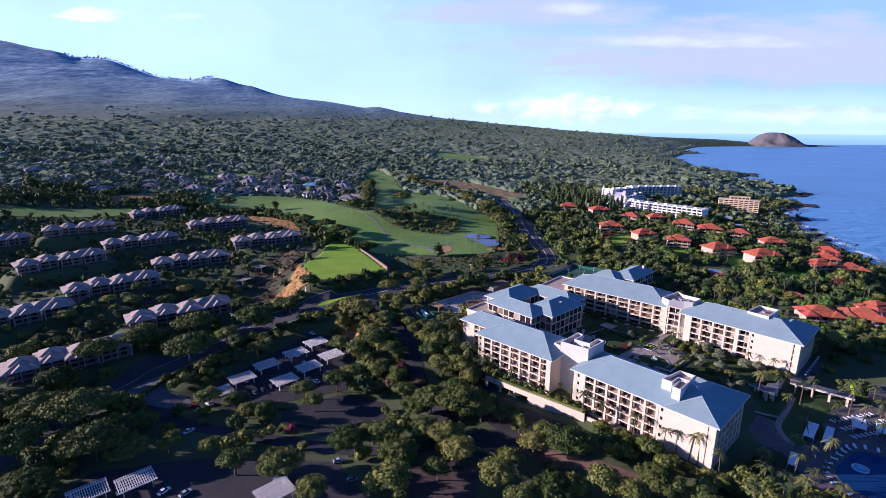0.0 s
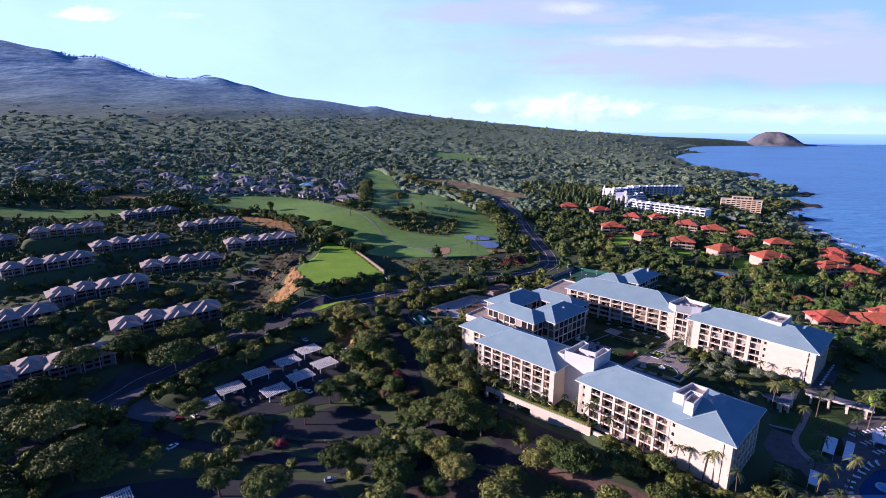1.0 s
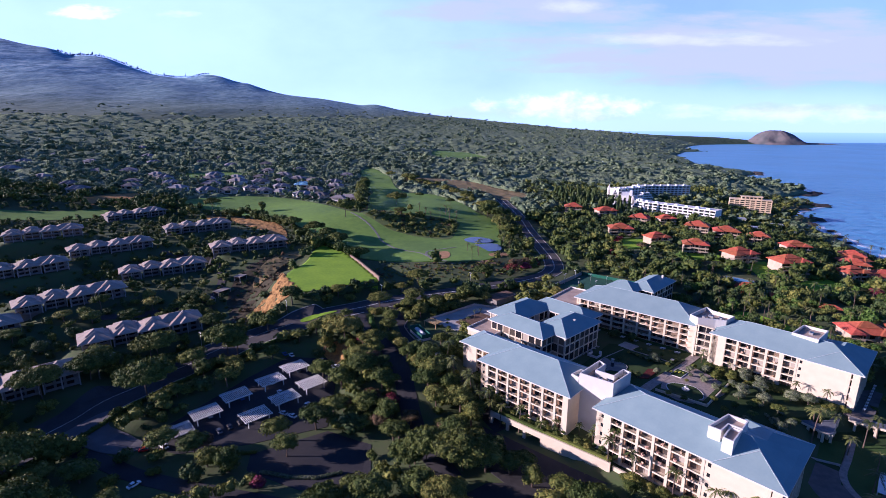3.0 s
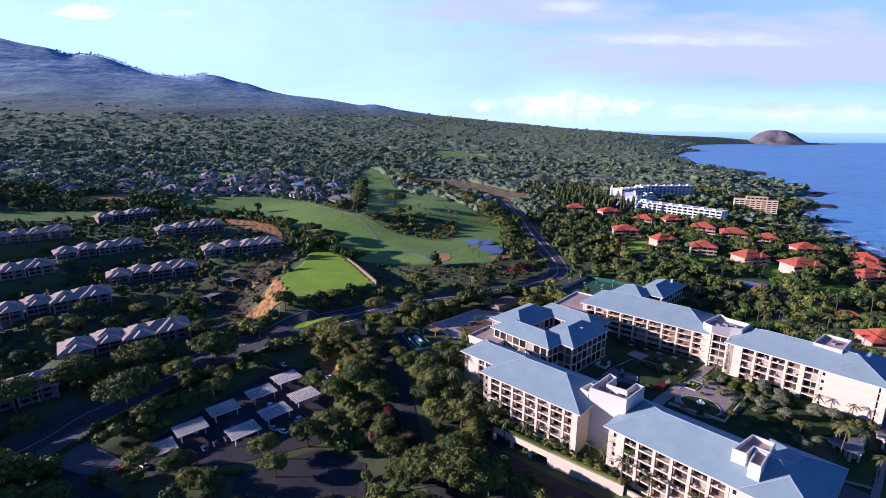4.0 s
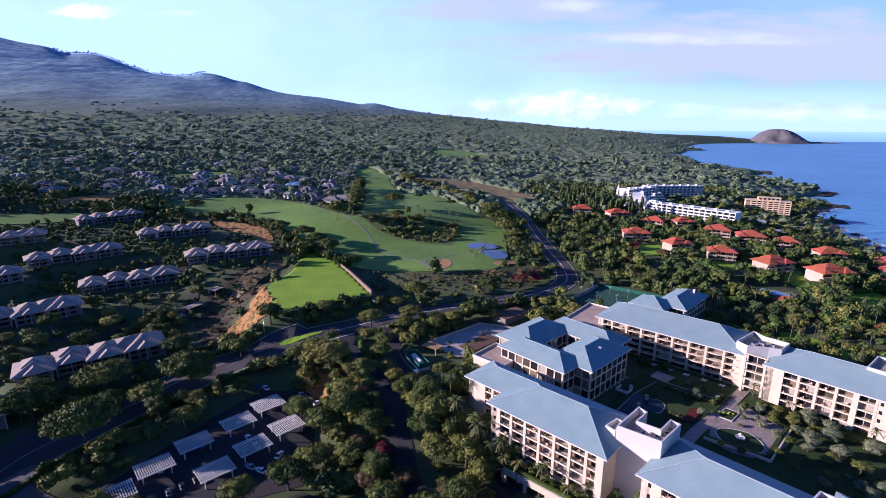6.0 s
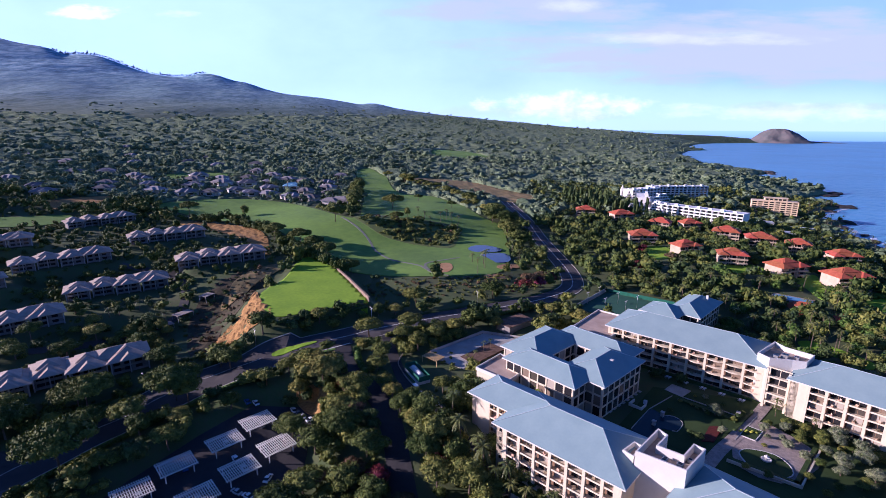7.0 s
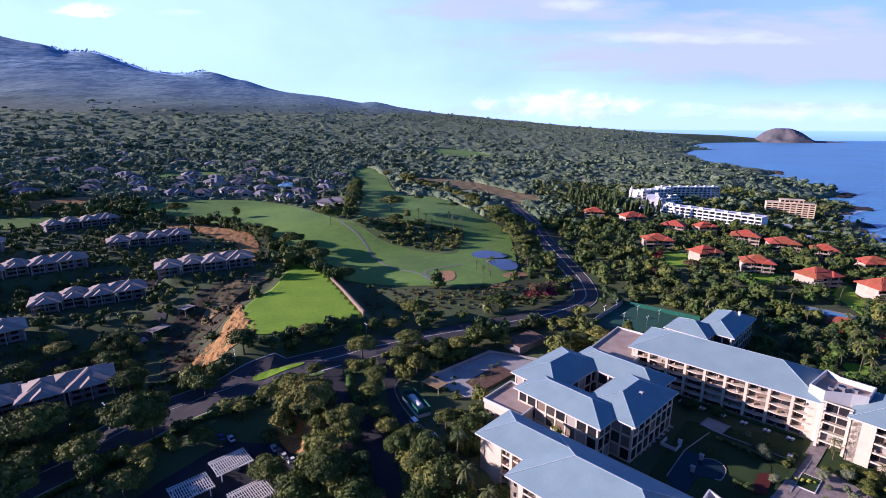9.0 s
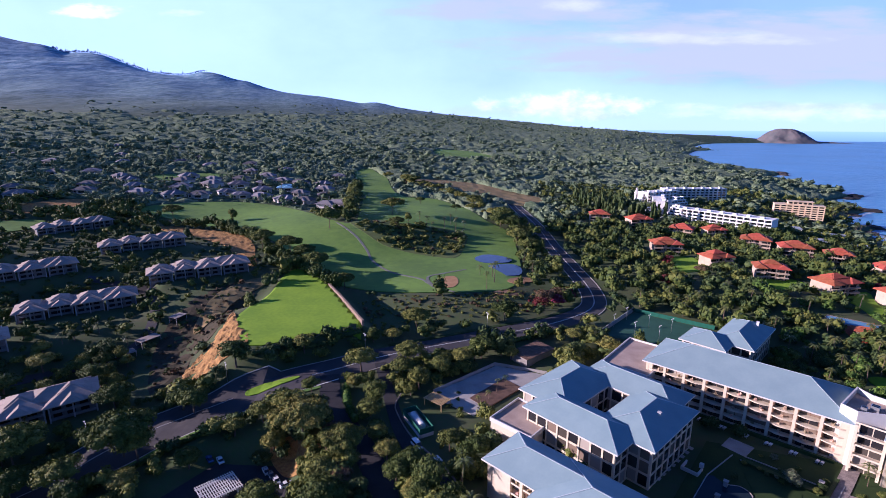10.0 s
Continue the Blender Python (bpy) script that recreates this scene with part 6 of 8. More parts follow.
# stone wall beside the lawn
wall_line("stone_wall", [(-77, 415), (-60, 384), (-41.5, 347)], 36.4, 38.4, 1.0, "stone", "brown dry-stone wall along the lawn", "wall")
patch("slope", rounded([(-257, 546), (-234, 551), (-194, 541), (-172, 529), (-152, 500), (-140, 470), (-128, 440), (-136, 436), (-150, 462), (-176, 497), (-222, 525)], 3), "dirt", 0.5, "bare orange earth above the condominiums", "slope", step=3, rugged=0.6)
patch("verge", rounded([(-131, 362), (-131, 391), (-122, 413), (-106, 422), (-111, 404), (-118, 384), (-122, 364), (-127, 353)], 3), "drygrass", 0.5, "dry grassy bank below the lawn", "slope", step=3, rugged=0.5)
patch("slope", rounded([(-400, 575), (-392, 605), (-367, 626), (-352, 603), (-360, 572), (-380, 560)], 3), "dirt", 0.5, "bare dry earth among houses", "slope", step=6)
patch("slope", rounded([(-63, 883), (-24, 908), (39, 890), (86, 838), (128, 795), (119, 738), (82, 730), (56, 785), (11, 832), (-39, 846)], 3), "drygrass", 0.6, "dry brown grass above the fairway", "slope", step=8, rugged=1.0)
patch("cart_path", ribbon_outline(curve_points([(-98, 554), (-84, 532), (-72, 514), (-62, 494), (-55, 474), (-38, 446), (-18, 430), (-12, 420), (-6, 410), (4, 404)]), 1.9), "path_grey", 0.58, "grey cart path winding over the fairway", "path", step=8)
patch("cart_path", ribbon_outline(curve_points([(13, 453), (-3, 442), (-12, 435), (-12, 424), (-6, 412)]), 1.9), "path_grey", 0.6, "grey cart path round the bunker", "path", step=8)

# ---- pool garden ----
PZ = 19.6
patch("pool_deck", [(126, 142), (128, 168), (136, 176), (150, 168), (160, 186), (180, 196), (205, 196), (205, 160), (172, 128), (140, 124)], "deck", 0, "grey paved pool deck, toned down for shade", "paving", level=PZ, skirt=3)
POOL_GARDEN = [(112, 172), (126, 200), (138, 213), (162, 211), (180, 196.5), (160, 186.5), (150, 168.5), (136, 176.5), (127.5, 168), (125, 150), (118, 158)]
patch("lawn", POOL_GARDEN, "garden", 0, "garden grass between wing and pool, shade in its green", "lawn", level=PZ + 0.04, skirt=3)
patch("lawn", rounded([(142.3, 206.8), (145.5, 199.5), (154.3, 196.3), (142.1, 184.6), (136.7, 186.7), (132.4, 193.2)], 2), "garden_lawn", 0, "lawn by the covered walk, shade in its green", "lawn", level=PZ + 0.15)
patch("lawn", rounded([(158.1, 198.2), (165.6, 194.5), (164.7, 186.2), (156.4, 179.9), (153.3, 179.9), (139.9, 166.6), (135.9, 166.2), (134.5, 173.8), (141.3, 181.7)], 2), "garden_lawn", 0, "lawn between garden paths, shade in its green", "lawn", level=PZ + 0.17)
patch("pavement", [(128.3, 188.8), (134.5, 185.8), (138.9, 180.5), (133.8, 175.0), (135.2, 167.6), (126.6, 161.4), (120.2, 168.2), (120.1, 175.6)], "deck", 0, "grey paved terrace between wing and lawn", "paving", level=PZ + 0.11)
wall_line("garden_wall", [(129.5, 190.2), (134.8, 187.2), (140.6, 184.2)], PZ, PZ + 0.8, 0.35, "concrete", "low pale wall between lawn and terrace", "wall", "garden walls")
POOL = rounded([(137.5, 145.5), (140.5, 152), (149, 158), (157, 162), (165, 158), (169, 149), (163, 138), (148, 134), (140, 139)], 3)
patch("water", POOL, "pool", 0, "dark blue swimming pool water", "pool", level=PZ + 0.08, skirt=0.05)
pf = thing("pool_fountain", pose(149.3, 152.1, PZ), "round pale blue fountain basin in the pool", "fountain")
part("basin", lathe([(2.6, 0), (2.6, 0.5), (2.2, 0.55), (2.1, 0.35)], 20), "white", pf)
M["spa"] = water_material("spa", (0.15, 0.45, 0.65), 0.1, 0.8, 0.1, 0.05)
part("basin_water", lathe([(2.05, 0.30), (2.05, 0.46)], 20), "spa", pf)


def umbrella(x, y, z):
    w = thing("parasol", pose(x, y, z), "square white pool parasol", "parasol", "parasols")
    part("pole", shared(("pole", "parasol"), lambda: lathe([(0.05, 0), (0.05, 2.5)], 6), "metal"), "metal", w)
    bm = bmesh.new()
    lo = [bm.verts.new((sx_ * 1.5, sy_ * 1.5, 2.2)) for sx_, sy_ in ((-1, -1), (1, -1), (1, 1), (-1, 1))]
    hi = bm.verts.new((0, 0, 2.95))
    for k in range(4):
        bm.faces.new((lo[k], lo[(k + 1) % 4], hi))
    bm.faces.new(lo[::-1])
    part("canopy", shared(("canopy", "parasol"), lambda: bm, "canvas"), "canvas", w)


def cabana(x, y, z, ang, L=8.0, D=3.4):
    w = thing("cabana", pose(x, y, z, 0, 0, ang), "white canvas cabana on the pool deck", "cabana", "cabanas")
    part("canopy", boxes((0, L, 0, D, 2.4, 2.6)), "canvas", w)
    for px in (0, L - 0.12):
        for py in (0, D - 0.12):
            part("post", boxes((px, px + 0.12, py, py + 0.12, 0, 2.4)), "white", w)
    part("curtain", boxes((0.12, L - 0.12, D - 0.08, D - 0.02, 0.1, 2.4)), "canvas", w)


cabana(142.6, 166.4, PZ + 0.02, 46, 12.8, 3.4)
cabana(146.2, 162.9, PZ + 0.02, 46, 14.0, 2.6)
cabana(124.4, 150.2, PZ + 0.02, 49, 9.0, 2.4)
cabana(167.7, 171.8, PZ + 0.02, 53, 9.5, 4.2)
cabana(174.5, 168.5, PZ + 0.02, 53, 9.5, 4.0)
aw = thing("awning", pose(127.5, 136.0, PZ, 0, 0, 12), "bright orange canvas awning beside the pool", "awning")
part("canopy", prism([(-3.6, -2.2), (3.6, -2.2), (3.9, 2.0), (-3.3, 2.4)], 2.5, 2.62), "orange_canvas", aw)
for px_, py_ in ((-3.3, -1.9), (3.3, -1.9), (3.5, 1.7), (-3.0, 2.0)):
    part("pole", shared(("pole", "awning"), lambda: lathe([(0.06, 0), (0.06, 2.5)], 6), "metal"), "metal", aw, "", pose(px_, py_, 0))
rl = np.random.RandomState(5)
for k in range(26):
    q = POOL[int(k * len(POOL) / 26)]
    c = np.array((155.0, 150.0))
    p = c + (np.array(q) - c) * 1.22
    lounger(float(p[0]), float(p[1]), PZ + 0.02, math.degrees(math.atan2(p[1] - c[1], p[0] - c[0])) - 90 + rl.uniform(-8, 8), "canvas", "white sun lounger beside the pool")
for k in range(14):
    umbrella(180 + (k % 5) * 4.4 + rl.uniform(-0.6, 0.6), 168 + (k // 5) * 5.5 + rl.uniform(-0.6, 0.6) + (k % 5) * 1.2, PZ)
for k in range(30):
    lounger(162 + (k % 10) * 2.3, 170.5 + (k // 10) * 5.5 + (k % 10) * 0.6, PZ + 0.02, 200 + rl.uniform(-6, 6), "canvas", "white sun lounger beside the pool")


M["slate"] = material("slate", (0.17, 0.18, 0.21), (0.12, 0.13, 0.155), 0.4, 0.8)


def loggia(points, z0, z1, width):
    """Covered walk: flat roof with a fascia on square columns, round corners."""
    c = np.mean(points, axis=0)
    w = thing("covered_walk", pose(c[0], c[1], z0), "covered walk with flat roof on square columns", "covered walk")
    for i, (a, b_) in enumerate(zip(points, points[1:])):
        ang, L = frame_of(a, b_)
        m = pose(a[0] - c[0], a[1] - c[1], 0, 0, 0, ang)
        part("flat_roof", boxes((-width / 2, L + width / 2 - 0.01 * i, -width / 2, width / 2, z1 - z0 - 0.8 - 0.012 * i, z1 - z0 - 0.012 * i)), "cream", w, "", m)
        part("roof_edge", boxes((-width / 2 + 0.25, L + width / 2 - 0.25, -width / 2 + 0.25, width / 2 - 0.25, z1 - z0 + 0.004, z1 - z0 + 0.2 - 0.012 * i)), "slate", w, "", m)
        n = max(2, int(L / 5))
        for k in range(n + 1):
            for sy_ in (-width / 2 + 0.5, width / 2 - 0.5):
                part("column", shared(("column", "loggia"), lambda: boxes((-0.4, 0.4, -0.4, 0.4, -1, z1 - z0 - 0.82)), "cream"), "cream", w, "", m @ pose(k * L / n, sy_, 0))


loggia([(128.7, 202.4), (138.9, 212.1), (146.1, 198.7), (159.4, 211.4)], PZ, 24.2, 4.6)
loggia([(163.5, 206.2), (178, 194.5)], PZ, 24.2, 4.6)
patch("path", ribbon_outline(curve_points([(158, 200), (156.6, 198.2), (146.8, 188.1), (138.3, 179.7), (135.0, 172.7), (134.6, 166)]), 2.2), "paving", 0, "paved garden path to the pool", "path", level=PZ + 0.2)
patch("lawn", rounded([(188, 203), (195, 214), (206, 217), (203, 208), (197, 204)], 2), "lawn", 0, "small sunlit lawn", "lawn", level=22.3, skirt=3)
patch("pavement", [(191, 199), (211, 221), (228, 234), (240, 222), (205, 196)], "deck", 0, "paved terrace", "paving", level=22.6, skirt=4)
wt = thing("waterside_deck", pose(167, 203, 24.6, 0, 0, 43), "grey deck with rows of white loungers", "deck")
part("deck", boxes((0, 36, 0, 9, -3, 0.2)), "deck", wt)
for k in range(9):
    lounger(171 + k * 2.5, 211.5 + k * 2.3, 24.82, 130, "canvas", "white sun lounger in a row on the deck")

# ---- houses beyond the golf course ----
def house(x, y, ang, s=1.0, roof="houseroof"):
    z0 = float(ground(x, y))
    w = thing("house", pose(x, y, z0, 0, 0, ang), "low house with hipped roof among trees", "house", "houses by the golf course")
    a, b, h = 9.5 * s, 6.5 * s, 3.6
    part("wall", boxes((-a + 1.2, a - 1.2, -b + 1.2, b - 1.2, -3, h)), "housewall", w)
    part("wall", boxes((-a * 0.3, a * 0.45, -b - 2.5, -b + 1.2, -3, h - 0.02)), "housewall", w)
    hip_roof(w, -a, a, -b, b, h + 0.3, 0.45, roof, roof, 0, False)
    hip_roof(w, -a * 0.42, a * 0.57, -b - 3.6, b * 0.4, h + 0.32, 0.48, roof, roof, 0, False)
    for k in range(4):
        xa = -a + 2.0 + k * (2 * a - 4.4) / 4
        if not (-a * 0.42 < xa + 1 < a * 0.5):
            part("window", boxes((xa, xa + 2.2, -b + 1.13, -b + 1.22, 0.6, 2.7)), "glass", w)
    part("window", boxes((-a * 0.2, a * 0.35, -b - 2.57, -b - 2.48, 0.4, 2.8)), "glass", w)


HOUSES = [(-392, 655), (-394, 736), (-340, 667), (-336, 753), (-305, 670), (-280, 680), (-313, 785), (-260, 703), (-239, 694), (-216, 695), (-201, 744), (-185, 685), (-161, 678), (-282, 803), (-437, 944), (-160, 862), (-156, 754), (-428, 612), (-478, 791), (-200, 800), (-240, 770)]
HOUSES += [(-462, 645), (-530, 690), (-505, 765), (-610, 735), (-575, 850), (-660, 820), (-490, 880), (-690, 930), (-560, 985), (-430, 1010), (-370, 905), (-640, 1100), (-330, 965), (-250, 900), (-290, 862), (-540, 1120)]
HOUSES += [(-366, 700), (-318, 712), (-292, 738), (-262, 745), (-226, 726), (-178, 722), (-146, 718), (-168, 800), (-226, 806), (-256, 832), (-352, 800), (-412, 690), (-420, 762)]
for k, (x, y) in enumerate(HOUSES):
    house(x, y, 35 * math.sin(k * 1.9) + 10, 1.1 + 0.25 * math.sin(k * 2.7) ** 2, "blueroof" if k == 10 else "houseroof")
big = thing("clubhouse", pose(-118, 640, float(ground(-118, 640)), 0, 0, -12), "large house with dark hipped roofs and curved terrace", "house", "houses by the golf course")
part("wall", boxes((-18, 18, -7, 8, -3, 4.5)), "housewall", big)
part("terrace", lathe([(16, -2), (16, 0.8), (15.2, 0.8)], 24), "white", big, "curved white terrace wall", pose(3, -3, 0))
for x0, x1, y0, y1, h in ((-20, 0, -9, 6, 4.8), (-4, 14, -4, 12, 5.2), (6, 22, -10, 5, 4.7), (-10, 10, -2, 9, 6.2)):
    hip_roof(big, x0, x1, y0, y1, h, 0.45, "houseroof", "houseroof", 0.3, False)

# open lawns and courts among the red-roofed villas
patch("lawn", rounded([(275, 335), (300, 352), (318, 340), (290, 322)], 3), "fairway", 0.3, "sunlit lawn between villas", "lawn")
patch("pavement", [(203, 362), (224, 366), (216, 348), (198, 340)], "courtred", 0.35, "red surfaced terrace by the villa pool", "paving")

# ---- shore ----
M["foam"] = material("foam", (0.85, 0.87, 0.88), (0.03, 0.13, 0.34), 0.10, 0.6, coords="World", fine=0.45)
shore = [(float(np.interp(y, COAST_Y, COAST_X)), y) for y in np.arange(450, 1560, 22)]
for k in range(0, len(shore) - 5, 5):
    wide = [2 + 5 * abs(math.sin(j * 1.9)) for j in range(k, k + 5)]
    patch("surf", ribbon_outline([(x + 9 + 4 * math.sin(y), y) for x, y in shore[k:k + 5]], wide), "foam", 0, "white surf breaking along the shore", "surf", level=SEA + 0.25, skirt=0.2)


def shore_rock(x, y, r, seed):
    bm = bmesh.new()
    bmesh.ops.create_icosphere(bm, subdivisions=3, radius=1.0)
    for v in bm.verts:
        n_ = noise.noise(v.co * 1.6 + Vector((seed, 0, 0))) + 0.5 * noise.noise(v.co * 4 + Vector((0, seed, 0)))
        v.co = Vector((v.co.x * r * (1 + 0.4 * n_), v.co.y * r * 0.55 * (1 + 0.4 * n_), v.co.z * r * 0.16 * (1 + 0.8 * n_)))
    ob = new("rock", mesh_of("rock", bm, "rock"))
    ob.matrix_world = pose(x, y, SEA + 0.5, 0, 0, 20 * seed)
    return tagged(ob, "black lava rocks at the water's edge", "rock", "shore rocks")


for k, (x, y, r) in enumerate(((478, 592, 12), (492, 625, 16), (512, 660, 12), (520, 705, 20), (556, 742, 24), (548, 790, 14), (600, 835, 22), (650, 876, 34), (672, 884, 18), (640, 930, 16), (740, 1010, 28), (775, 1043, 36), (800, 1120, 20), (925, 1475, 40), (960, 1530, 36), (452, 520, 10), (446, 498, 8))):
    shore_rock(x - 6, y, r * 0.62, k)


# ---- plants ----
def low_ico():
    p = (1 + 5 ** 0.5) / 2
    v = np.array([(-1, p, 0), (1, p, 0), (-1, -p, 0), (1, -p, 0), (0, -1, p), (0, 1, p), (0, -1, -p), (0, 1, -p), (p, 0, -1), (p, 0, 1), (-p, 0, -1), (-p, 0, 1)]) / math.hypot(1, p)
    f = np.array([(0, 11, 5), (0, 5, 1), (0, 1, 7), (0, 7, 10), (0, 10, 11), (1, 5, 9), (5, 11, 4), (11, 10, 2), (10, 7, 6), (7, 1, 8), (3, 9, 4), (3, 4, 2), (3, 2, 6), (3, 6, 8), (3, 8, 9), (4, 9, 5), (2, 4, 11), (6, 2, 10), (8, 6, 7), (9, 8, 1)])
    return v, f


ICO0 = low_ico()


def crown_arrays(rng, lobes, leaves, leaf, solid=0.84, ico_base=ICO0):
    """Crown of leaf clumps spread over several lobes, with a denser inside. lobes: rows of centre and radii."""
    V, F, n = [], [], 0
    for cx, cy, cz, rx, ry, rz in lobes:
        v, f = ico_base
        k = 1 + 0.30 * (rng.rand(len(v), 1) - 0.5)
        V.append(v * k * np.array((rx, ry, rz)) * solid + (cx, cy, cz))
        F.append(f + n)
        n += len(v)
    area = np.array([r[3] * r[4] for r in lobes])
    for i, (cx, cy, cz, rx, ry, rz) in enumerate(lobes):
        m = max(4, int(leaves * area[i] / area.sum()))
        d = rng.normal(size=(m, 3))
        d[:, 2] = np.abs(d[:, 2]) * 1.1 - 0.35
        d /= np.linalg.norm(d, axis=1, keepdims=True)
        p = d * np.array((rx, ry, rz)) * rng.uniform(0.80, 1.10, (m, 1)) + (cx, cy, cz)
        nrm = d + rng.normal(size=(m, 3)) * 0.55
        nrm /= np.linalg.norm(nrm, axis=1, keepdims=True)
        t = np.cross(nrm, rng.normal(size=(m, 3)))
        t /= np.linalg.norm(t, axis=1, keepdims=True) + 1e-9
        b = np.cross(nrm, t)
        s = leaf * rng.uniform(0.6, 1.3, (m, 1))
        q = np.stack([p - t * s - b * s * 0.4, p + t * s * 0.9 - b * s * 0.3, p + b * s * 0.8], 1).reshape(-1, 3)
        V.append(q)
        F.append(n + np.arange(m)[:, None] * 3 + [0, 1, 2])
        n += 3 * m
    return np.concatenate(V), np.concatenate(F)


def limb(bm, a, b, r0, r1, sides=6):
    d = (b - a).normalized()
    s = d.orthogonal().normalized()
    u = d.cross(s)
    rings = [[bm.verts.new(p + (s * math.cos(k * 2 * math.pi / sides) + u * math.sin(k * 2 * math.pi / sides)) * r) for k in range(sides)] for p, r in ((a, r0), (b, r1))]
    for k in range(sides):
        bm.faces.new((rings[0][k], rings[0][(k + 1) % sides], rings[1][(k + 1) % sides], rings[1][k]))
    bm.faces.new(rings[1])


def trunk_bm(rng, height, spread, r=0.28, forks=4):
    bm = bmesh.new()
    fork = Vector((rng.uniform(-0.4, 0.4), rng.uniform(-0.4, 0.4), height * 0.45))
    limb(bm, Vector((0, 0, -0.6)), fork, r * 1.3, r * 0.9)
    for k in range(forks):
        an = 6.28 * k / forks + rng.uniform(-0.4, 0.4)
        limb(bm, fork, Vector((math.cos(an) * spread * 0.55, math.sin(an) * spread * 0.55, height * rng.uniform(0.7, 0.85))), r * 0.6, r * 0.25, 5)
    return bm


def make_tree(seed, kind, label, category="tree"):
    rng = np.random.RandomState(seed)
    t = thing("tree", pose(0, 0, -500), label, category, "trees")
    if kind == "umbrella":
        R, H = 10.0, 11.0
        lobes = [(R * q * math.cos(a + q * 5) * rng.uniform(0.8, 1.15), R * q * math.sin(a + q * 5) * rng.uniform(0.8, 1.15), H - 1.6 - 2.6 * q * q + rng.uniform(-0.5, 0.5), R * rng.uniform(0.22, 0.34), R * rng.uniform(0.22, 0.34), R * rng.uniform(0.11, 0.17)) for q, n_ in ((0.68, 11), (0.35, 6)) for a in np.arange(n_) * 6.283 / n_]
        lobes += [(0, 0, H - 1.0, R * 0.3, R * 0.3, R * 0.15)]
        leaves, leaf = 4600, 0.43
    elif kind == "spread":
        R, H = 5.0, 8.5
        lobes = [(R * 0.55 * math.cos(a) * rng.uniform(0.7, 1.15), R * 0.55 * math.sin(a) * rng.uniform(0.7, 1.15), H - 2.2 + rng.uniform(-0.6, 0.8), R * rng.uniform(0.38, 0.58), R * rng.uniform(0.38, 0.58), R * rng.uniform(0.24, 0.34)) for a in np.arange(0, 6.2, 0.9)]
        lobes += [(0, 0, H - 1.4, R * 0.5, R * 0.5, R * 0.3)]
        leaves, leaf = 1900, 0.32
    elif kind == "round":
        R, H = 4.0, 8.0
        lobes = [(R * 0.45 * math.cos(a), R * 0.45 * math.sin(a), H * 0.6 + rng.uniform(-1.2, 1.4), R * rng.uniform(0.45, 0.6), R * rng.uniform(0.45, 0.6), R * rng.uniform(0.4, 0.6)) for a in np.arange(0, 6.2, 1.25)]
        lobes += [(0, 0, H * 0.78, R * 0.5, R * 0.5, R * 0.45)]
        leaves, leaf = 1650, 0.30
    else:
        R, H = 2.2, 10.5
        lobes = [(rng.uniform(-0.5, 0.5), rng.uniform(-0.5, 0.5), z, R * k, R * k, 1.7) for z, k in ((2.5, 0.95), (4.2, 0.95), (6.0, 0.8), (7.6, 0.6), (9.2, 0.4))]
        leaves, leaf = 900, 0.32
    part("trunk", trunk_bm(rng, H, R, 0.26), "bark", t)
    v, f = crown_arrays(rng, lobes, leaves, leaf, 0.77, ICO0)
    return t, (v, f)


def finish(t, arrays, mat):
    me = from_arrays("crown", *arrays, mat)
    part("crown", me, mat, t)
    return t


def palm_arrays(rng, fronds=15, length=2.9):
    V, F, n = [], [], 0
    for k in range(fronds):
        an = 6.283 * k / fronds + rng.uniform(-0.2, 0.2)
        up = rng.uniform(-0.25, 1.05)
        ca, sa = math.cos(an), math.sin(an)
        pts = []
        for s in range(6):
            q = s / 5
            r = length * (q * math.cos(up * (1 - q * 0.4)))
            z = length * (q * math.sin(up) - 0.75 * q * q)
            pts.append(np.array((ca * r, sa * r, z)))
        side = np.array((-sa, ca, 0.0))
        for a, b, w in zip(pts, pts[1:], (0.25, 0.52, 0.6, 0.5, 0.3)):
            d = b - a
            for sg in (-1, 1):
                # two drooping leaflets to each side of each length of the rib
                for o in (0.0, 0.5):
                    p = a + d * o
                    tip = p + d * 0.75 + side * sg * w + np.array((0, 0, -0.35 * w))
                    V += [p, p + d * 0.5, tip]
                    F.append((n, n + 1, n + 2))
                    n += 3
    return np.array(V), np.array(F)


def make_palm(seed, height, label):
    rng = np.random.RandomState(seed)
    t = thing("palm_tree", pose(0, 0, -500), label, "palm tree", "palms")
    bm = bmesh.new()
    lean = Vector((rng.uniform(-0.06, 0.06), rng.uniform(-0.06, 0.06), 0))
    pts = [Vector((lean.x * height * q * q, lean.y * height * q * q, height * q - 0.5 * (q == 0))) for q in (0, 0.3, 0.65, 1.0)]
    for a, b, r0, r1 in zip(pts, pts[1:], (0.26, 0.19, 0.16), (0.19, 0.16, 0.14)):
        limb(bm, a, b, r0, r1, 7)
    part("trunk", bm, "bark", t)
    v, f = palm_arrays(rng)
    part("crown", from_arrays("crown", v + np.array(pts[-1]), f, "palm_leaf"), "palm_leaf", t)
    return t


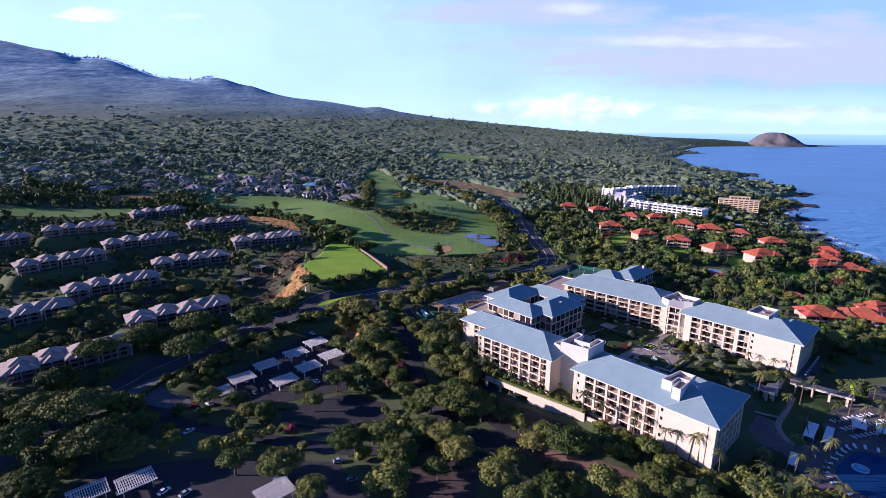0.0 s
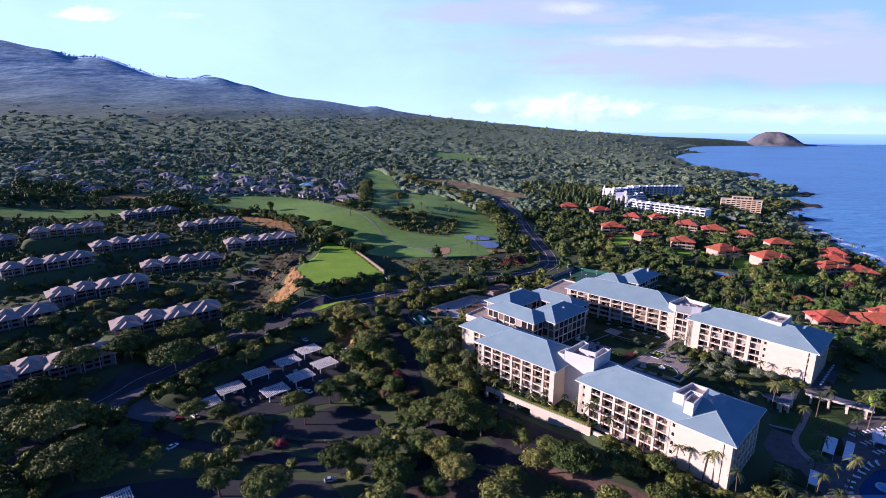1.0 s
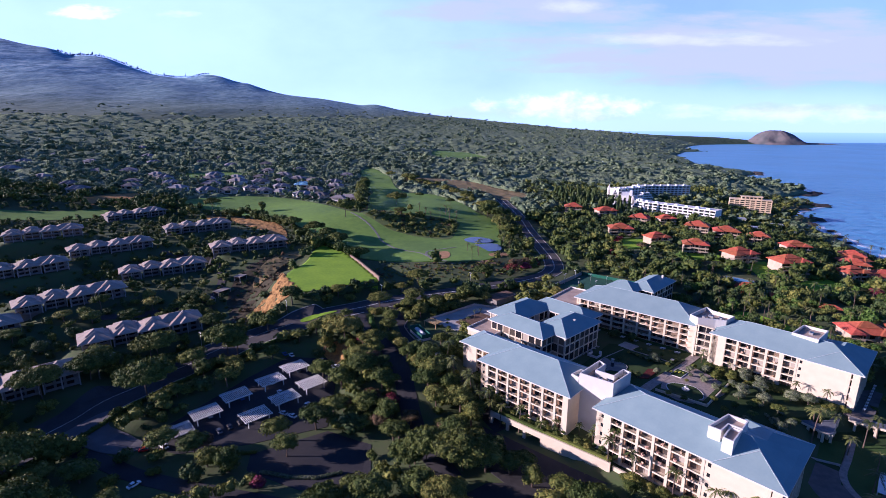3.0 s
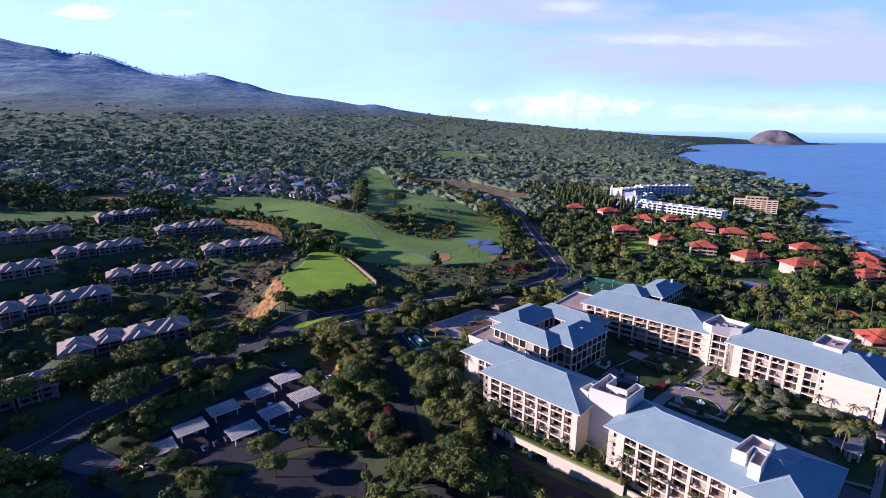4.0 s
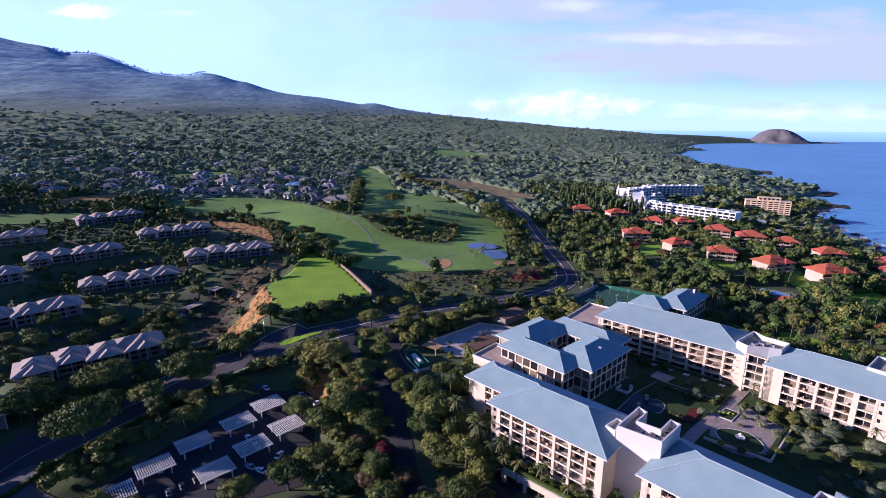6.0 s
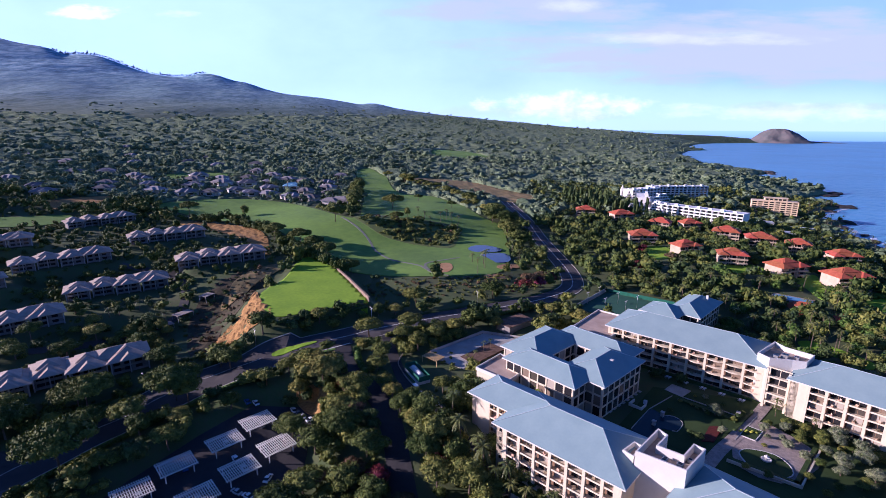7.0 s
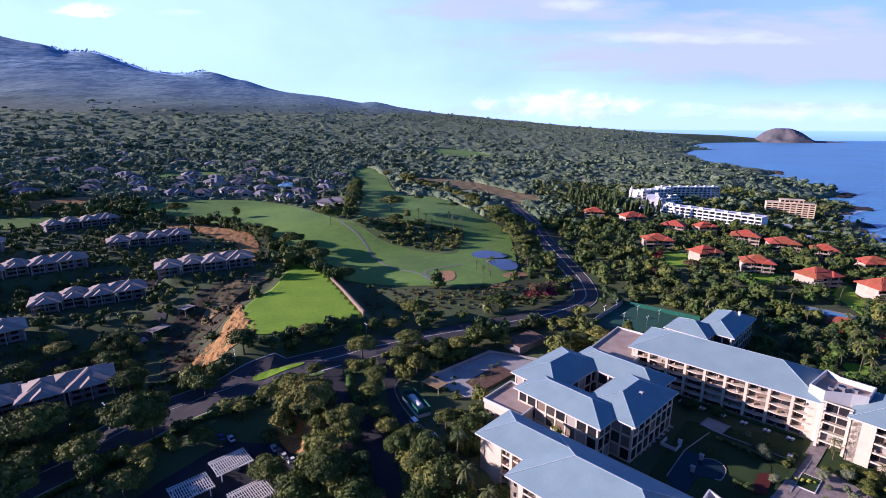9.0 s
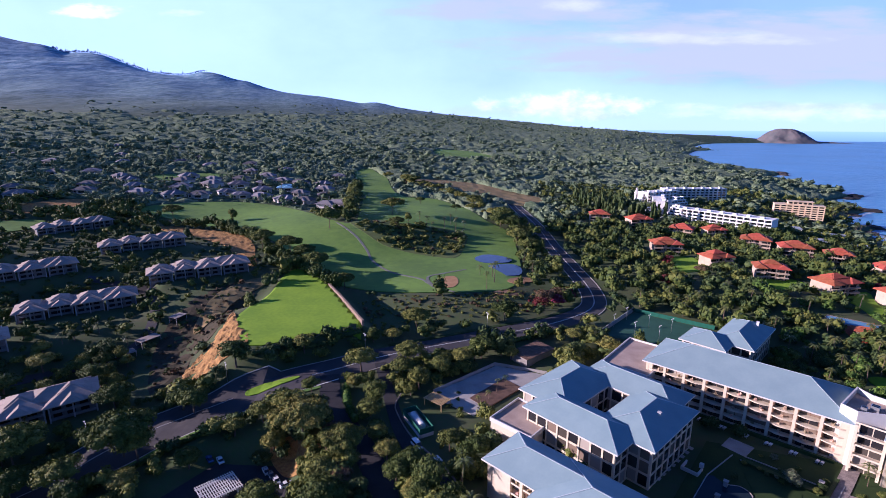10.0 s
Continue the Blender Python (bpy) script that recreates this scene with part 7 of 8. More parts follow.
KINDS = []
for s, kind, mat, label in ((1, "spread", "leaf", "spreading shade tree with a broad green crown"), (2, "spread", "leaf_light", "spreading shade tree with yellow-green crown"), (3, "round", "leaf", "round-crowned dark green tree"),
                            (4, "round", "leaf_dark", "dense dark evergreen tree"), (5, "round", "leaf_light", "bushy light green tree"), (6, "tall", "leaf_dark", "tall narrow dark tree"), (7, "round", "redleaf", "bush with red leaves"), (8, "umbrella", "leaf", "huge umbrella-shaped shade tree"), (9, "umbrella", "leaf_light", "wide umbrella-shaped tree with olive crown"), (10, "round", "blossom", "plumeria tree covered in white blossom"), (11, "spread", "drybush", "thin tree with dry red-brown foliage")):
    t, arrays = make_tree(s, kind, label)
    KINDS.append(finish(t, arrays, mat))
PALMS = [make_palm(20 + k, h, "slender coconut palm with drooping fronds") for k, h in enumerate((9.0, 11.5, 7.0))]

# where nothing grows: outlines of buildings, roads and lawns
BORDER = [(-52, 392), (-36, 358), (-10, 366), (30, 374), (56, 382), (66, 400), (60, 418), (44, 414), (20, 404), (-12, 398), (-36, 402)]
BLOCKED = VILLA_LAWNS + [POOL_GARDEN, PALM_POOL, oriented((204, 355), (216, 351), -5, 5), BORDER, GULLY, ENTRANCE[::2], OPEN_LOT, SIDE_LOT, EARTH_PATH, [(-73, 410), (-41, 349), (-26, 356), (-56, 414)], PLAZA, YARD, FAR_FAIRWAY[::2], HIGH_FAIRWAY[::2], BACK_FAIRWAY[::2], DIRT, [(-400, 575), (-392, 605), (-367, 626), (-352, 603), (-360, 572), (-380, 560)], [(-63, 883), (-24, 908), (39, 890), (86, 838), (128, 795), (119, 738), (82, 730), (56, 785), (11, 832), (-39, 846)], [(-257, 546), (-234, 551), (-194, 541), (-172, 529), (-152, 500), (-140, 470), (-150, 462), (-176, 497), (-222, 525)], [(-131, 362), (-131, 391), (-122, 413), (-106, 422), (-111, 404), (-118, 384), (-122, 364), (-127, 353)]]
BLOCKED += [oriented((16, 216), (60, 180), -3, 6), [(56, 238), (86, 276), (120, 266), (136, 262), (152, 238), (170, 214), (152, 203), (136, 203), (118, 190), (98, 204), (80, 218), (62, 230)],  [(128, 142), (128, 168), (136, 176), (150, 168), (160, 186), (180, 196), (205, 196), (205, 160), (172, 128), (140, 124)], oriented((120, 200), (139.5, 211), -4, 4), oriented((149.5, 201), (160, 208.5), -4, 4), oriented((160, 208.5), (177, 194), -4, 4), [(191, 199), (211, 221), (228, 234), (240, 222), (205, 196)], ribbon_outline(STREET, [w + 3 for w in STREET_W]), ribbon_outline(DRIVE, 9), ribbon_outline(LANE, 6), LAWN, FAIRWAY[::2]]


BLOCKED += [[(-22, 294), (4, 298), (8, 272), (4, 252), (-8, 252), (-18, 268)], [(24, 324), (40, 340), (52, 332), (38, 316)], oriented((53.8, 190.4), (94.1, 147.4), -3, 34, -2, 3), oriented((127, 250.9), (165.9, 208.9), -3, 34, -12, 3), oriented((15.3, 225.4), (47.2, 195), -3, 28, -2, 16), oriented((8.6, 244), (21.7, 231), -3, 20, -2, 2),
            oriented((76.4, 302.5), (125.5, 258.9), -4, 30, -2, 8), oriented((25, 281), (60, 244), -2, 46), oriented((106, 332), (126, 311), -10, 36), oriented((62, 308), (76.5, 295.5), -2, 33), oriented((13, 271), (25.5, 260), -2, 19)]
BLOCKED += [[(-8, 298), (21, 324), (42, 314), (25, 300), (7, 282)], [(75, 357), (105, 388), (137, 362), (108, 340)], [(60, 215), (100, 262), (150, 225), (110, 185)]]
for ze, a, b in CONDOS:
    BLOCKED.append(oriented(a, b, -3, 20, -1, 1))
for x, y in HOUSES:
    BLOCKED.append([(x - 12, y - 17), (x + 12, y - 17), (x + 12, y + 8), (x - 12, y + 8)])
BLOCKED.append([(-145, 610), (-92, 610), (-92, 652), (-145, 652)])
for x, y in VILLAS:
    BLOCKED.append([(x - 12, y - 11), (x + 12, y - 11), (x + 12, y + 9), (x - 12, y + 9)])


def free(x, y, margin=0.0):
    ok = np.ones(np.shape(x), bool)
    for poly in BLOCKED:
        ok &= inside_distance(poly, x, y) < -margin
    return ok & (np.interp(y, COAST_Y, COAST_X) - x > 18)


def spread(rng, x0, x1, y0, y1, spacing, keep=1.0):
    """Scattered places, no two too close."""
    n = int((x1 - x0) * (y1 - y0) / spacing ** 2 * 3)
    pts = np.stack([rng.uniform(x0, x1, n), rng.uniform(y0, y1, n)], 1)
    cells, out = {}, []
    for p in pts:
        c = (int(p[0] // spacing), int(p[1] // spacing))
        if all((p[0] - q[0]) ** 2 + (p[1] - q[1]) ** 2 > spacing ** 2 for i in (-1, 0, 1) for j in (-1, 0, 1) for q in cells.get((c[0] + i, c[1] + j), ())):
            cells.setdefault(c, []).append(p)
            out.append(p)
    out = np.array(out)
    return out[rng.rand(len(out)) < keep]


def in_view(x, y, margin=0.15):
    """Inside the wedge of land that the place shows."""
    return np.abs(x) < (y + 25) * (0.98 + margin) + 12


def plant(kind, x, y, scale, turn, squash=1.0, z=None):
    m = pose(x, y, (float(ground(x, y)) if z is None else z) - 0.1, 0, 0, turn) @ Matrix.Diagonal((scale, scale, scale * squash, 1))
    t = copy_thing(kind, m)
    t.matrix_basis = m
    if scale < 0.6 and kind.name.startswith("tree"):
        t.name = "shrub"
        tagged(t, "low white-flowering garden shrub" if kind == KINDS[9] else "clipped green garden shrub beside a path", "shrub", "shrubs")
    return t




def light_crowns(seed, lobes_n, leaves, leaf, count=6, solid=0.76):
    """A few plain crown shapes, about one unit in radius, standing on the ground."""
    out = []
    for k in range(count):
        g = np.random.RandomState(seed * 10 + k)
        lobes = [(g.uniform(-0.5, 0.5), g.uniform(-0.5, 0.5), g.uniform(0.40, 0.95), g.uniform(0.42, 0.66), g.uniform(0.42, 0.66), g.uniform(0.28, 0.44)) for _ in range(lobes_n)]
        out.append(crown_arrays(g, lobes, leaves, leaf, solid, ICO0))
    return out


def join_crowns(name, x, y, s, tall, variants, seed, mat, label, category="woodland", soft=False):
    """Crowns that nobody could count, in one mesh."""
    rng = np.random.RandomState(seed)
    z = ground(x, y)
    V, F, n = [], [], 0
    which, turn = rng.randint(0, len(variants), len(x)), rng.uniform(0, 6.28, len(x))
    for k, (v, f) in enumerate(variants):
        sel = np.nonzero(which == k)[0]
        c, sn = np.cos(turn[sel])[:, None], np.sin(turn[sel])[:, None]
        vx = (v[None, :, 0] * c - v[None, :, 1] * sn) * s[sel][:, None] + x[sel][:, None]
        vy = (v[None, :, 0] * sn + v[None, :, 1] * c) * s[sel][:, None] + y[sel][:, None]
        vz = v[None, :, 2] * tall[sel][:, None] + z[sel][:, None] - 0.4
        V.append(np.stack([vx, vy, vz], 2).reshape(-1, 3))
        F.append((f[None] + (n + np.arange(len(sel)) * len(v))[:, None, None]).reshape(-1, 3))
        n += len(sel) * len(v)
    me = from_arrays(name, np.concatenate(V), np.concatenate(F), mat)
    if soft:
        me.shade_smooth()
    return tagged(new(name, me), label, category, kind="stuff")


# shade trees that stand out, one by one: place and crown radius
BIG = [(-110, 268, 12), (-50, 272, 11), (-129, 229, 13), (-150, 180, 14), (-130, 160, 12), (-168, 182, 12), (-158, 158, 12), (-121, 254, 7), (-133, 250, 8), (-102, 292, 7), (-89, 312, 7), (-160, 244, 11), (-143, 263, 11), (-117, 158, 8), (-140, 143, 8), (-76, 187, 6), (-85, 190, 5),
       (-106, 199, 6), (-51, 213, 7), (-58, 196, 5), (-65, 206, 6), (-22, 215, 7), (-5, 190, 9), (2, 166, 8), (-28, 172, 6)]
BIG += [(71, 139, 8.5), (36, 139, 7.5), (76, 158, 5), (6, 157, 7), (16, 183, 7), (54, 140, 6), (25, 132, 6), (-3, 235, 7), (-128, 292, 8), (-112, 246, 6),
        (-28, 292, 6), (-16, 358, 8), (-36, 343, 5), (30, 367, 8), (-34, 262, 8), (-36, 240, 8), (-32, 222, 7), (-56, 246, 6), (-67, 281, 5), (-75, 275, 4), (-37, 314, 7), (-17, 321, 7), (18.6, 143.7, 7), (46.4, 159.2, 9.5), (34.4, 162.4, 6), (-36.2, 163.4, 8), (-57.6, 150.2, 9), (-74.6, 152.5, 6), (-16, 142, 6.5), (-16, 155.3, 8), (-43, 137.7, 6), (8, 184, 11), (-11, 188, 8), (-22, 168, 7), (-8, 172, 6.5), (-2, 149, 5), (34, 134, 8), (61, 135, 5.5)]
rng = np.random.RandomState(11)
CLEAR = [(114.9, 248.0), (122.5, 238.2), (124.0, 226.0), (114.3, 218.1), (103, 214.5), (95, 221.5), (99, 233.6)]
for x, y, R in BIG:
    if R >= 7.5:
        plant(KINDS[7 if rng.rand() < 0.7 else 8], x, y, R / 10.0, rng.uniform(0, 360), rng.uniform(1.05, 1.3))
    else:
        plant(KINDS[rng.choice([0, 1, 2])], x, y, R / 5.0, rng.uniform(0, 360), rng.uniform(0.85, 1.05))
for x, y, s, k in ((128, 222.5, 0.75, 9), (136, 224, 0.8, 9), (118.5, 226, 0.5, 9), (117, 232, 0.5, 9), (102.6, 251, 0.75, 9), (132.5, 215, 0.8, 9), (137, 236, 0.8, 9), (140, 229, 0.75, 9), (145, 217, 0.8, 9), (150, 214, 0.85, 9), (124, 218, 0.6, 9),
                   (-21.5, 223, 1.1, 6), (-62, 178, 0.7, 6), (0, 229, 0.8, 6), (160, 470, 1.2, 6), (142, 430, 1.1, 6), (262, 410, 1.0, 6), (290, 345, 1.1, 6), (52, 385, 1.2, 6), (64, 392, 1.1, 6), (72, 402, 1.2, 6), (-40, 270, 0.9, 6)):
    plant(KINDS[k], x, y, s, 40 * x, 0.8)
for x, y, sc in ((-30, 226, 0.9), (-26, 236, 0.8), (-36, 262, 1.0), (-24, 212, 0.9), (-33, 248, 0.9), (-39, 270, 0.8), (-42, 225, 0.8), (-12, 212, 0.8), (2, 205, 0.7), (-90, 200, 0.7), (56, 392, 1.2), (66, 400, 1.1), (170, 440, 1.0)):
    plant(KINDS[10], x, y, sc, 70 * x, 0.9)
taken = np.array([(b[0], b[1]) for b in BIG])
pts = spread(rng, -230, 150, 100, 345, 12.2)
pts = pts[free(pts[:, 0], pts[:, 1], 3.5) & in_view(pts[:, 0], pts[:, 1], 0.0)]
pts = pts[~((pts[:, 0] > -125) & (pts[:, 0] < 62) & (pts[:, 1] < 200) & (rng.rand(len(pts)) < 0.6))]
pts = pts[np.min(np.hypot(pts[:, None, 0] - taken[None, :, 0], pts[:, None, 1] - taken[None, :, 1]), axis=1) > 8.5]
for lot, share in ((CARPARK, 0.18), (LOT, 0.3)):
    park = inside_distance(lot, pts[:, 0], pts[:, 1]) > 0
    pts = pts[~park | (rng.rand(len(pts)) < share)]
for x, y in pts[:220]:
    k = rng.choice([0, 1, 2, 3, 4], p=[0.42, 0.2, 0.18, 0.08, 0.12])
    plant(KINDS[k], x, y, (1.0 if k > 1 else 1.15) * rng.uniform(0.75, 1.2), rng.uniform(0, 360), rng.uniform(0.75, 1.05))
# shade trees leaning over the lane and the inner side of the drive
for line, off in ((LANE, 5.0), (LANE, -5.2), (DRIVE, -7.0)):
    for k in range(3, len(line) - 1, 3):
        (x0, y0), (x1, y1) = line[k - 1], line[k + 1]
        d_ = math.hypot(x1 - x0, y1 - y0)
        if line is LANE and (y0 > 262 or (off > 0 and y0 > 238)):
            continue
        plant(KINDS[rng.choice([0, 1, 2, 3])], line[k][0] - (y1 - y0) / d_ * off, line[k][1] + (x1 - x0) / d_ * off, rng.uniform(0.75, 1.15), rng.uniform(0, 360), rng.uniform(0.8, 1.05))
# shrubs on the planted terrace and along the foot of the near wings
for k in range(26):
    q = k / 25
    x, y = (22.5 + 36 * q, 216.5 - 33 * q) if k % 2 else (24.0 + 36 * q, 219.0 - 33.5 * q)
    plant(KINDS[(2, 4, 3, 0)[k % 4]], x + rng.uniform(-0.8, 0.8), y + rng.uniform(-0.8, 0.8), rng.uniform(0.22, 0.42), rng.uniform(0, 360), 0.8, 22.6)
for k in range(20):
    q = k / 19
    plant(KINDS[(2, 4, 0, 4)[k % 4]], 62 + 34 * q + rng.uniform(-1, 1), 176 - 36 * q + rng.uniform(-1, 1), rng.uniform(0.4, 0.75), rng.uniform(0, 360), 0.85)
for x, y in ((57.5, 194), (55.5, 192.0), (52.0, 197), (26.5, 217), (44.0, 199.5)):
    plant(PALMS[2], x, y, rng.uniform(0.6, 0.9), rng.uniform(0, 360), 1.0, 22.6)
# trees crowding the service yard and palms against the fronts
for x, y, sc, k in ((5, 199, 1.2, 0), (10, 193, 1.1, 2), (17, 187, 1.2, 0), (24, 182, 1.0, 1), (31, 176, 1.1, 2), (14, 203, 0.8, 4), (40, 171, 1.0, 0), (47, 168, 0.9, 2), (21, 193, 0.9, 3), (8, 208, 0.9, 2), (30, 186, 0.8, 0), (62, 170, 0.8, 2), (69, 163, 0.8, 4), (80, 152, 0.8, 0)):
    plant(KINDS[k], x, y, sc, 37 * x, 0.95)
for x, y, sc in ((6, 231.5, 1.25), (10.5, 226, 1.2), (13, 220.5, 1.3), (3, 243, 1.1), (16, 217, 1.0), (20.5, 216, 1.15), (24, 210, 0.9), (31, 206, 1.05), (38, 200, 0.8), (58, 182, 1.1), (64, 175, 1.0), (73, 166, 1.1), (81, 158.5, 1.0)):
    plant(PALMS[1], x, y, sc, 50 * x)
# tall trees against the corner of the near wing, lit shrubs along the garden front
for x, y, sc, k in ((4, 226, 1.35, 2), (8, 217, 1.3, 0), (0, 238, 1.2, 2), (12.5, 211, 1.2, 2), (-2, 219, 1.2, 1), (3, 250, 1.0, 2), (6, 258, 0.8, 0), (9.5, 224, 1.1, 4), (14.5, 216.5, 0.9, 2), (5, 233, 1.0, 4), (-6, 228, 1.2, 0), (-9, 240, 1.1, 2)):
    plant(KINDS[k], x, y, sc, 31 * y, 1.1)
for k in range(40):
    q = k / 39
    x, y = 128 + 36 * q - rng.uniform(1.0, 5.5), 248 - 38.5 * q - rng.uniform(1.0, 5.5)
    plant(KINDS[(2, 4, 4, 0)[k % 4]], x, y, rng.uniform(0.2, 0.42), rng.uniform(0, 360), 0.8, COURT_Z + 0.1)
for k in range(22):
    plant(KINDS[(9, 2, 4, 9, 0)[k % 5]], rng.uniform(112, 136), rng.uniform(196, 216), rng.uniform(0.25, 0.58), rng.uniform(0, 360), 0.8, COURT_Z + 0.1)
for x, y, sc in ((127.5, 254, 0.7), (130, 252, 0.6), (125, 250.5, 0.6), (134, 243, 0.5), (150, 222, 0.8), (157, 214, 0.9)):
    plant(PALMS[2], x, y, sc, 60 * x, 1.0, COURT_Z + 0.1)
# bushes round the paved plaza and along the long lawn
for x, y, sc, k in ((98.9, 239.6, 0.45, 9), (114.7, 241, 0.5, 9), (122, 240.8, 0.55, 9), (122.5, 234, 0.5, 4), (129, 233.2, 0.6, 2), (88.5, 235.5, 0.45, 3), (86.5, 237.4, 0.4, 3), (107.2, 246.8, 0.35, 4), (125.5, 237.5, 0.5, 4), (118, 244, 0.4, 2), (120.5, 222, 0.45, 2),
                    (112.5, 216, 0.4, 4), (100.5, 216.8, 0.4, 2), (96, 221, 0.35, 4), (124.5, 243.8, 0.5, 2), (128.5, 240.2, 0.55, 4), (132, 236.5, 0.5, 2), (134.5, 232, 0.6, 9), (127, 228, 0.5, 9), (113, 236.6, 0.3, 9), (117.5, 235.5, 0.35, 9), (109, 232, 0.25, 4)):
    plant(KINDS[k], x, y, sc, 47 * x, 0.85, COURT_Z + 0.1)
# clipped shrubs in the garden court
for k in range(44):
    a_, b_ = rng.uniform(0, 1), rng.uniform(-1, 1)
    x, y = 92 + 48 * a_ + 9 * b_, 262 - 42 * a_ + 9 * b_
    if inside_distance(CLEAR, x, y) < 0 and np.min([math.hypot(x - p[0], y - p[1]) for p in PATHC]) > 3.6 and inside_distance([(76, 233), (88, 244), (92, 258), (104, 247), (87, 230)], x, y) < 0:
        plant(KINDS[(2, 4, 3, 9)[k % 4]], x, y, rng.uniform(0.18, 0.34), rng.uniform(0, 360), 0.8, COURT_Z + 0.1)
pts = spread(rng, -400, -130, 655, 800, 26.0)
for x, y in pts[:34]:
    if free(np.array([x]), np.array([y]), 0.5)[0]:
        plant(PALMS[rng.randint(3)], x, y, rng.uniform(0.9, 1.3), rng.uniform(0, 360))
# flowering hedge along the front of the lawn
for k in range(34):
    q = k / 33
    x, y = -85 + 43 * q + rng.uniform(-0.8, 0.8), 319.5 + 26.5 * q + rng.uniform(-1.6, 0.8)
    plant(KINDS[(3, 9, 2, 3, 9, 3)[k % 6]], x, y, rng.uniform(0.24, 0.36), rng.uniform(0, 360), 0.7)
# trees scattered over the fairway
for x, y, R in ((-100, 535, 10), (-203, 584, 9), (-256, 576, 8), (-35, 566, 7), (51, 583, 9), (-43, 541, 6), (-143, 494, 8), (-128, 487, 7), (-117, 479, 8), (-102, 464, 7), (-88, 440, 8), (-83, 424, 7), (-75, 419, 6), (-64, 414, 6), (62, 545, 8), (64, 500, 8), (-150, 512, 6), (-165, 524, 6), (10, 640, 5), (-30, 690, 5), (28, 650, 6), (60, 470, 7), (-118, 760, 7), (-86, 870, 7)):
    plant(KINDS[rng.choice([7, 8, 2])], x, y, R / 8.0, rng.uniform(0, 360), 1.3)

for k in range(15):
    q = k / 14
    plant(KINDS[(2, 0, 3, 7)[k % 4]], -93 - 22 * q + rng.uniform(-4, 2), 596 + 170 * q, rng.uniform(1.2, 1.8) * (0.62 if k % 4 == 3 else 1.0), rng.uniform(0, 360), 1.25)
for q in np.linspace(0, 1, 26):
    x, y = np.interp(q, [0, 0.35, 0.65, 1], [-62, -16, 22, 60]) + rng.uniform(-3, 8), np.interp(q, [0, 0.35, 0.65, 1], [842, 806, 730, 582]) + rng.uniform(-4, 6)
    plant(KINDS[rng.choice([1, 4, 1, 8])], x, y, rng.uniform(0.8, 1.5) * (1.0 if q > 0.1 else 1.3), rng.uniform(0, 360), 0.95)
for x, y, sc, k in ((-53, 596, 1.25, 8), (56, 604, 1.3, 7), (64, 575, 1.2, 7), (60, 530, 1.1, 7), (-118, 745, 1.2, 0)):
    plant(KINDS[k], x, y, sc, 33 * x, 1.2)
# scrubby trees along the service lane and between the tank and the hotel
for x, y, sc, k in ((-28, 280, 1.0, 1), (-24, 268, 0.7, 1), (-20, 258, 0.85, 1), (-16, 249, 0.9, 0), (-10, 241, 0.9, 1), (0, 264, 0.85, 1), (5, 266, 0.8, 4), (8, 259, 0.95, 0), (6, 251, 0.8, 4), (-12, 303, 1.2, 4), (-19, 309, 1.1, 1), (-15, 298, 0.7, 4),
                    (15, 328, 1.2, 0), (6, 320, 1.0, 1), (-4, 312, 1.0, 0), (28, 326, 0.9, 4), (-163, 326, 0.9, 4), (-155, 326, 1.0, 4), (-151, 332, 0.9, 4), (-143, 306, 0.8, 4), (-138, 308, 0.9, 4), (-147, 316, 1.0, 4), (-104, 266, 1.3, 1), (-96, 289, 1.1, 0)):
    plant(KINDS[k], x, y, sc, 29 * x + y, 1.05)
for x, y, sc in ((-141, 294, 0.8), (-145, 287, 0.8), (-151, 279, 0.8), (-173, 350, 0.8), (-155, 343, 0.7), (-183, 339, 0.8), (7, 262, 0.9), (4, 255, 0.9), (-33, 252, 0.75), (-31, 249, 0.7), (-35, 249, 0.65)):
    plant(PALMS[2], x, y, sc, 41 * x, 1.0)
# tall palms in a row behind the far wing, more round the pool
for k, (x, y) in enumerate(((158, 335), (162, 326), (170, 319), (177, 320), (185, 316), (173, 309), (178, 300), (188, 303), (189, 287), (173, 330), (164, 355), (136, 388), (143, 388), (193, 307), (278, 392), (288, 395), (198, 378), (230, 366), (236, 362), (243, 369), (250, 372), (226, 352), (205, 347), (150, 345), (196, 331), (258, 385))):
    plant(PALMS[k % 2], x, y, (1.0, 0.8)[k % 2] * (1.0 + 0.08 * math.sin(k * 2.1)), 57 * k, 1.0)
# trees whose shade falls on the lower street
for k, (x, y) in enumerate(offset_line(UPPER, 9.0)):
    if 150 < y < 268 and k % 4 == 0:
        plant(KINDS[7 if k % 8 else 8], x + rng.uniform(-3, 1), y + rng.uniform(-3, 3), rng.uniform(0.9, 1.1), rng.uniform(0, 360), 1.2)
# palms along the shore beyond the red-roofed villas
shore = spread(rng, 360, 640, 430, 900, 11.0)
off = np.interp(shore[:, 1], COAST_Y, COAST_X) - shore[:, 0]
for x, y in shore[(off > 6) & (off < 34)][:46]:
    plant(PALMS[rng.randint(3)], x, y, rng.uniform(0.7, 1.1), rng.uniform(0, 360))

# palms: named places, then scattered groups
for x, y in ((20, 213), (61, 186), (86, 158), (89, 154.5), (91, 152.5), (95, 146), (114, 152), (106, 140), (113, 140), (107, 132), (97, 130), (117, 135), (124, 141), (128, 134), (177, 197), (169, 176), (167, 200), (145, 204), (153, 203), (128, 150), (121, 146), (110, 146), (183, 200), (188, 193),
             (135, 150), (131, 160), (141, 171), (150, 180), (156, 173), (163, 181), (172, 186), (178, 176), (185, 185), (170, 168), (148, 190), (139, 196), (157, 194), (190, 176)):
    plant(PALMS[rng.randint(3)], x, y, rng.uniform(0.9, 1.2) if y < 288 or y > 310 else 0.55, rng.uniform(0, 360))
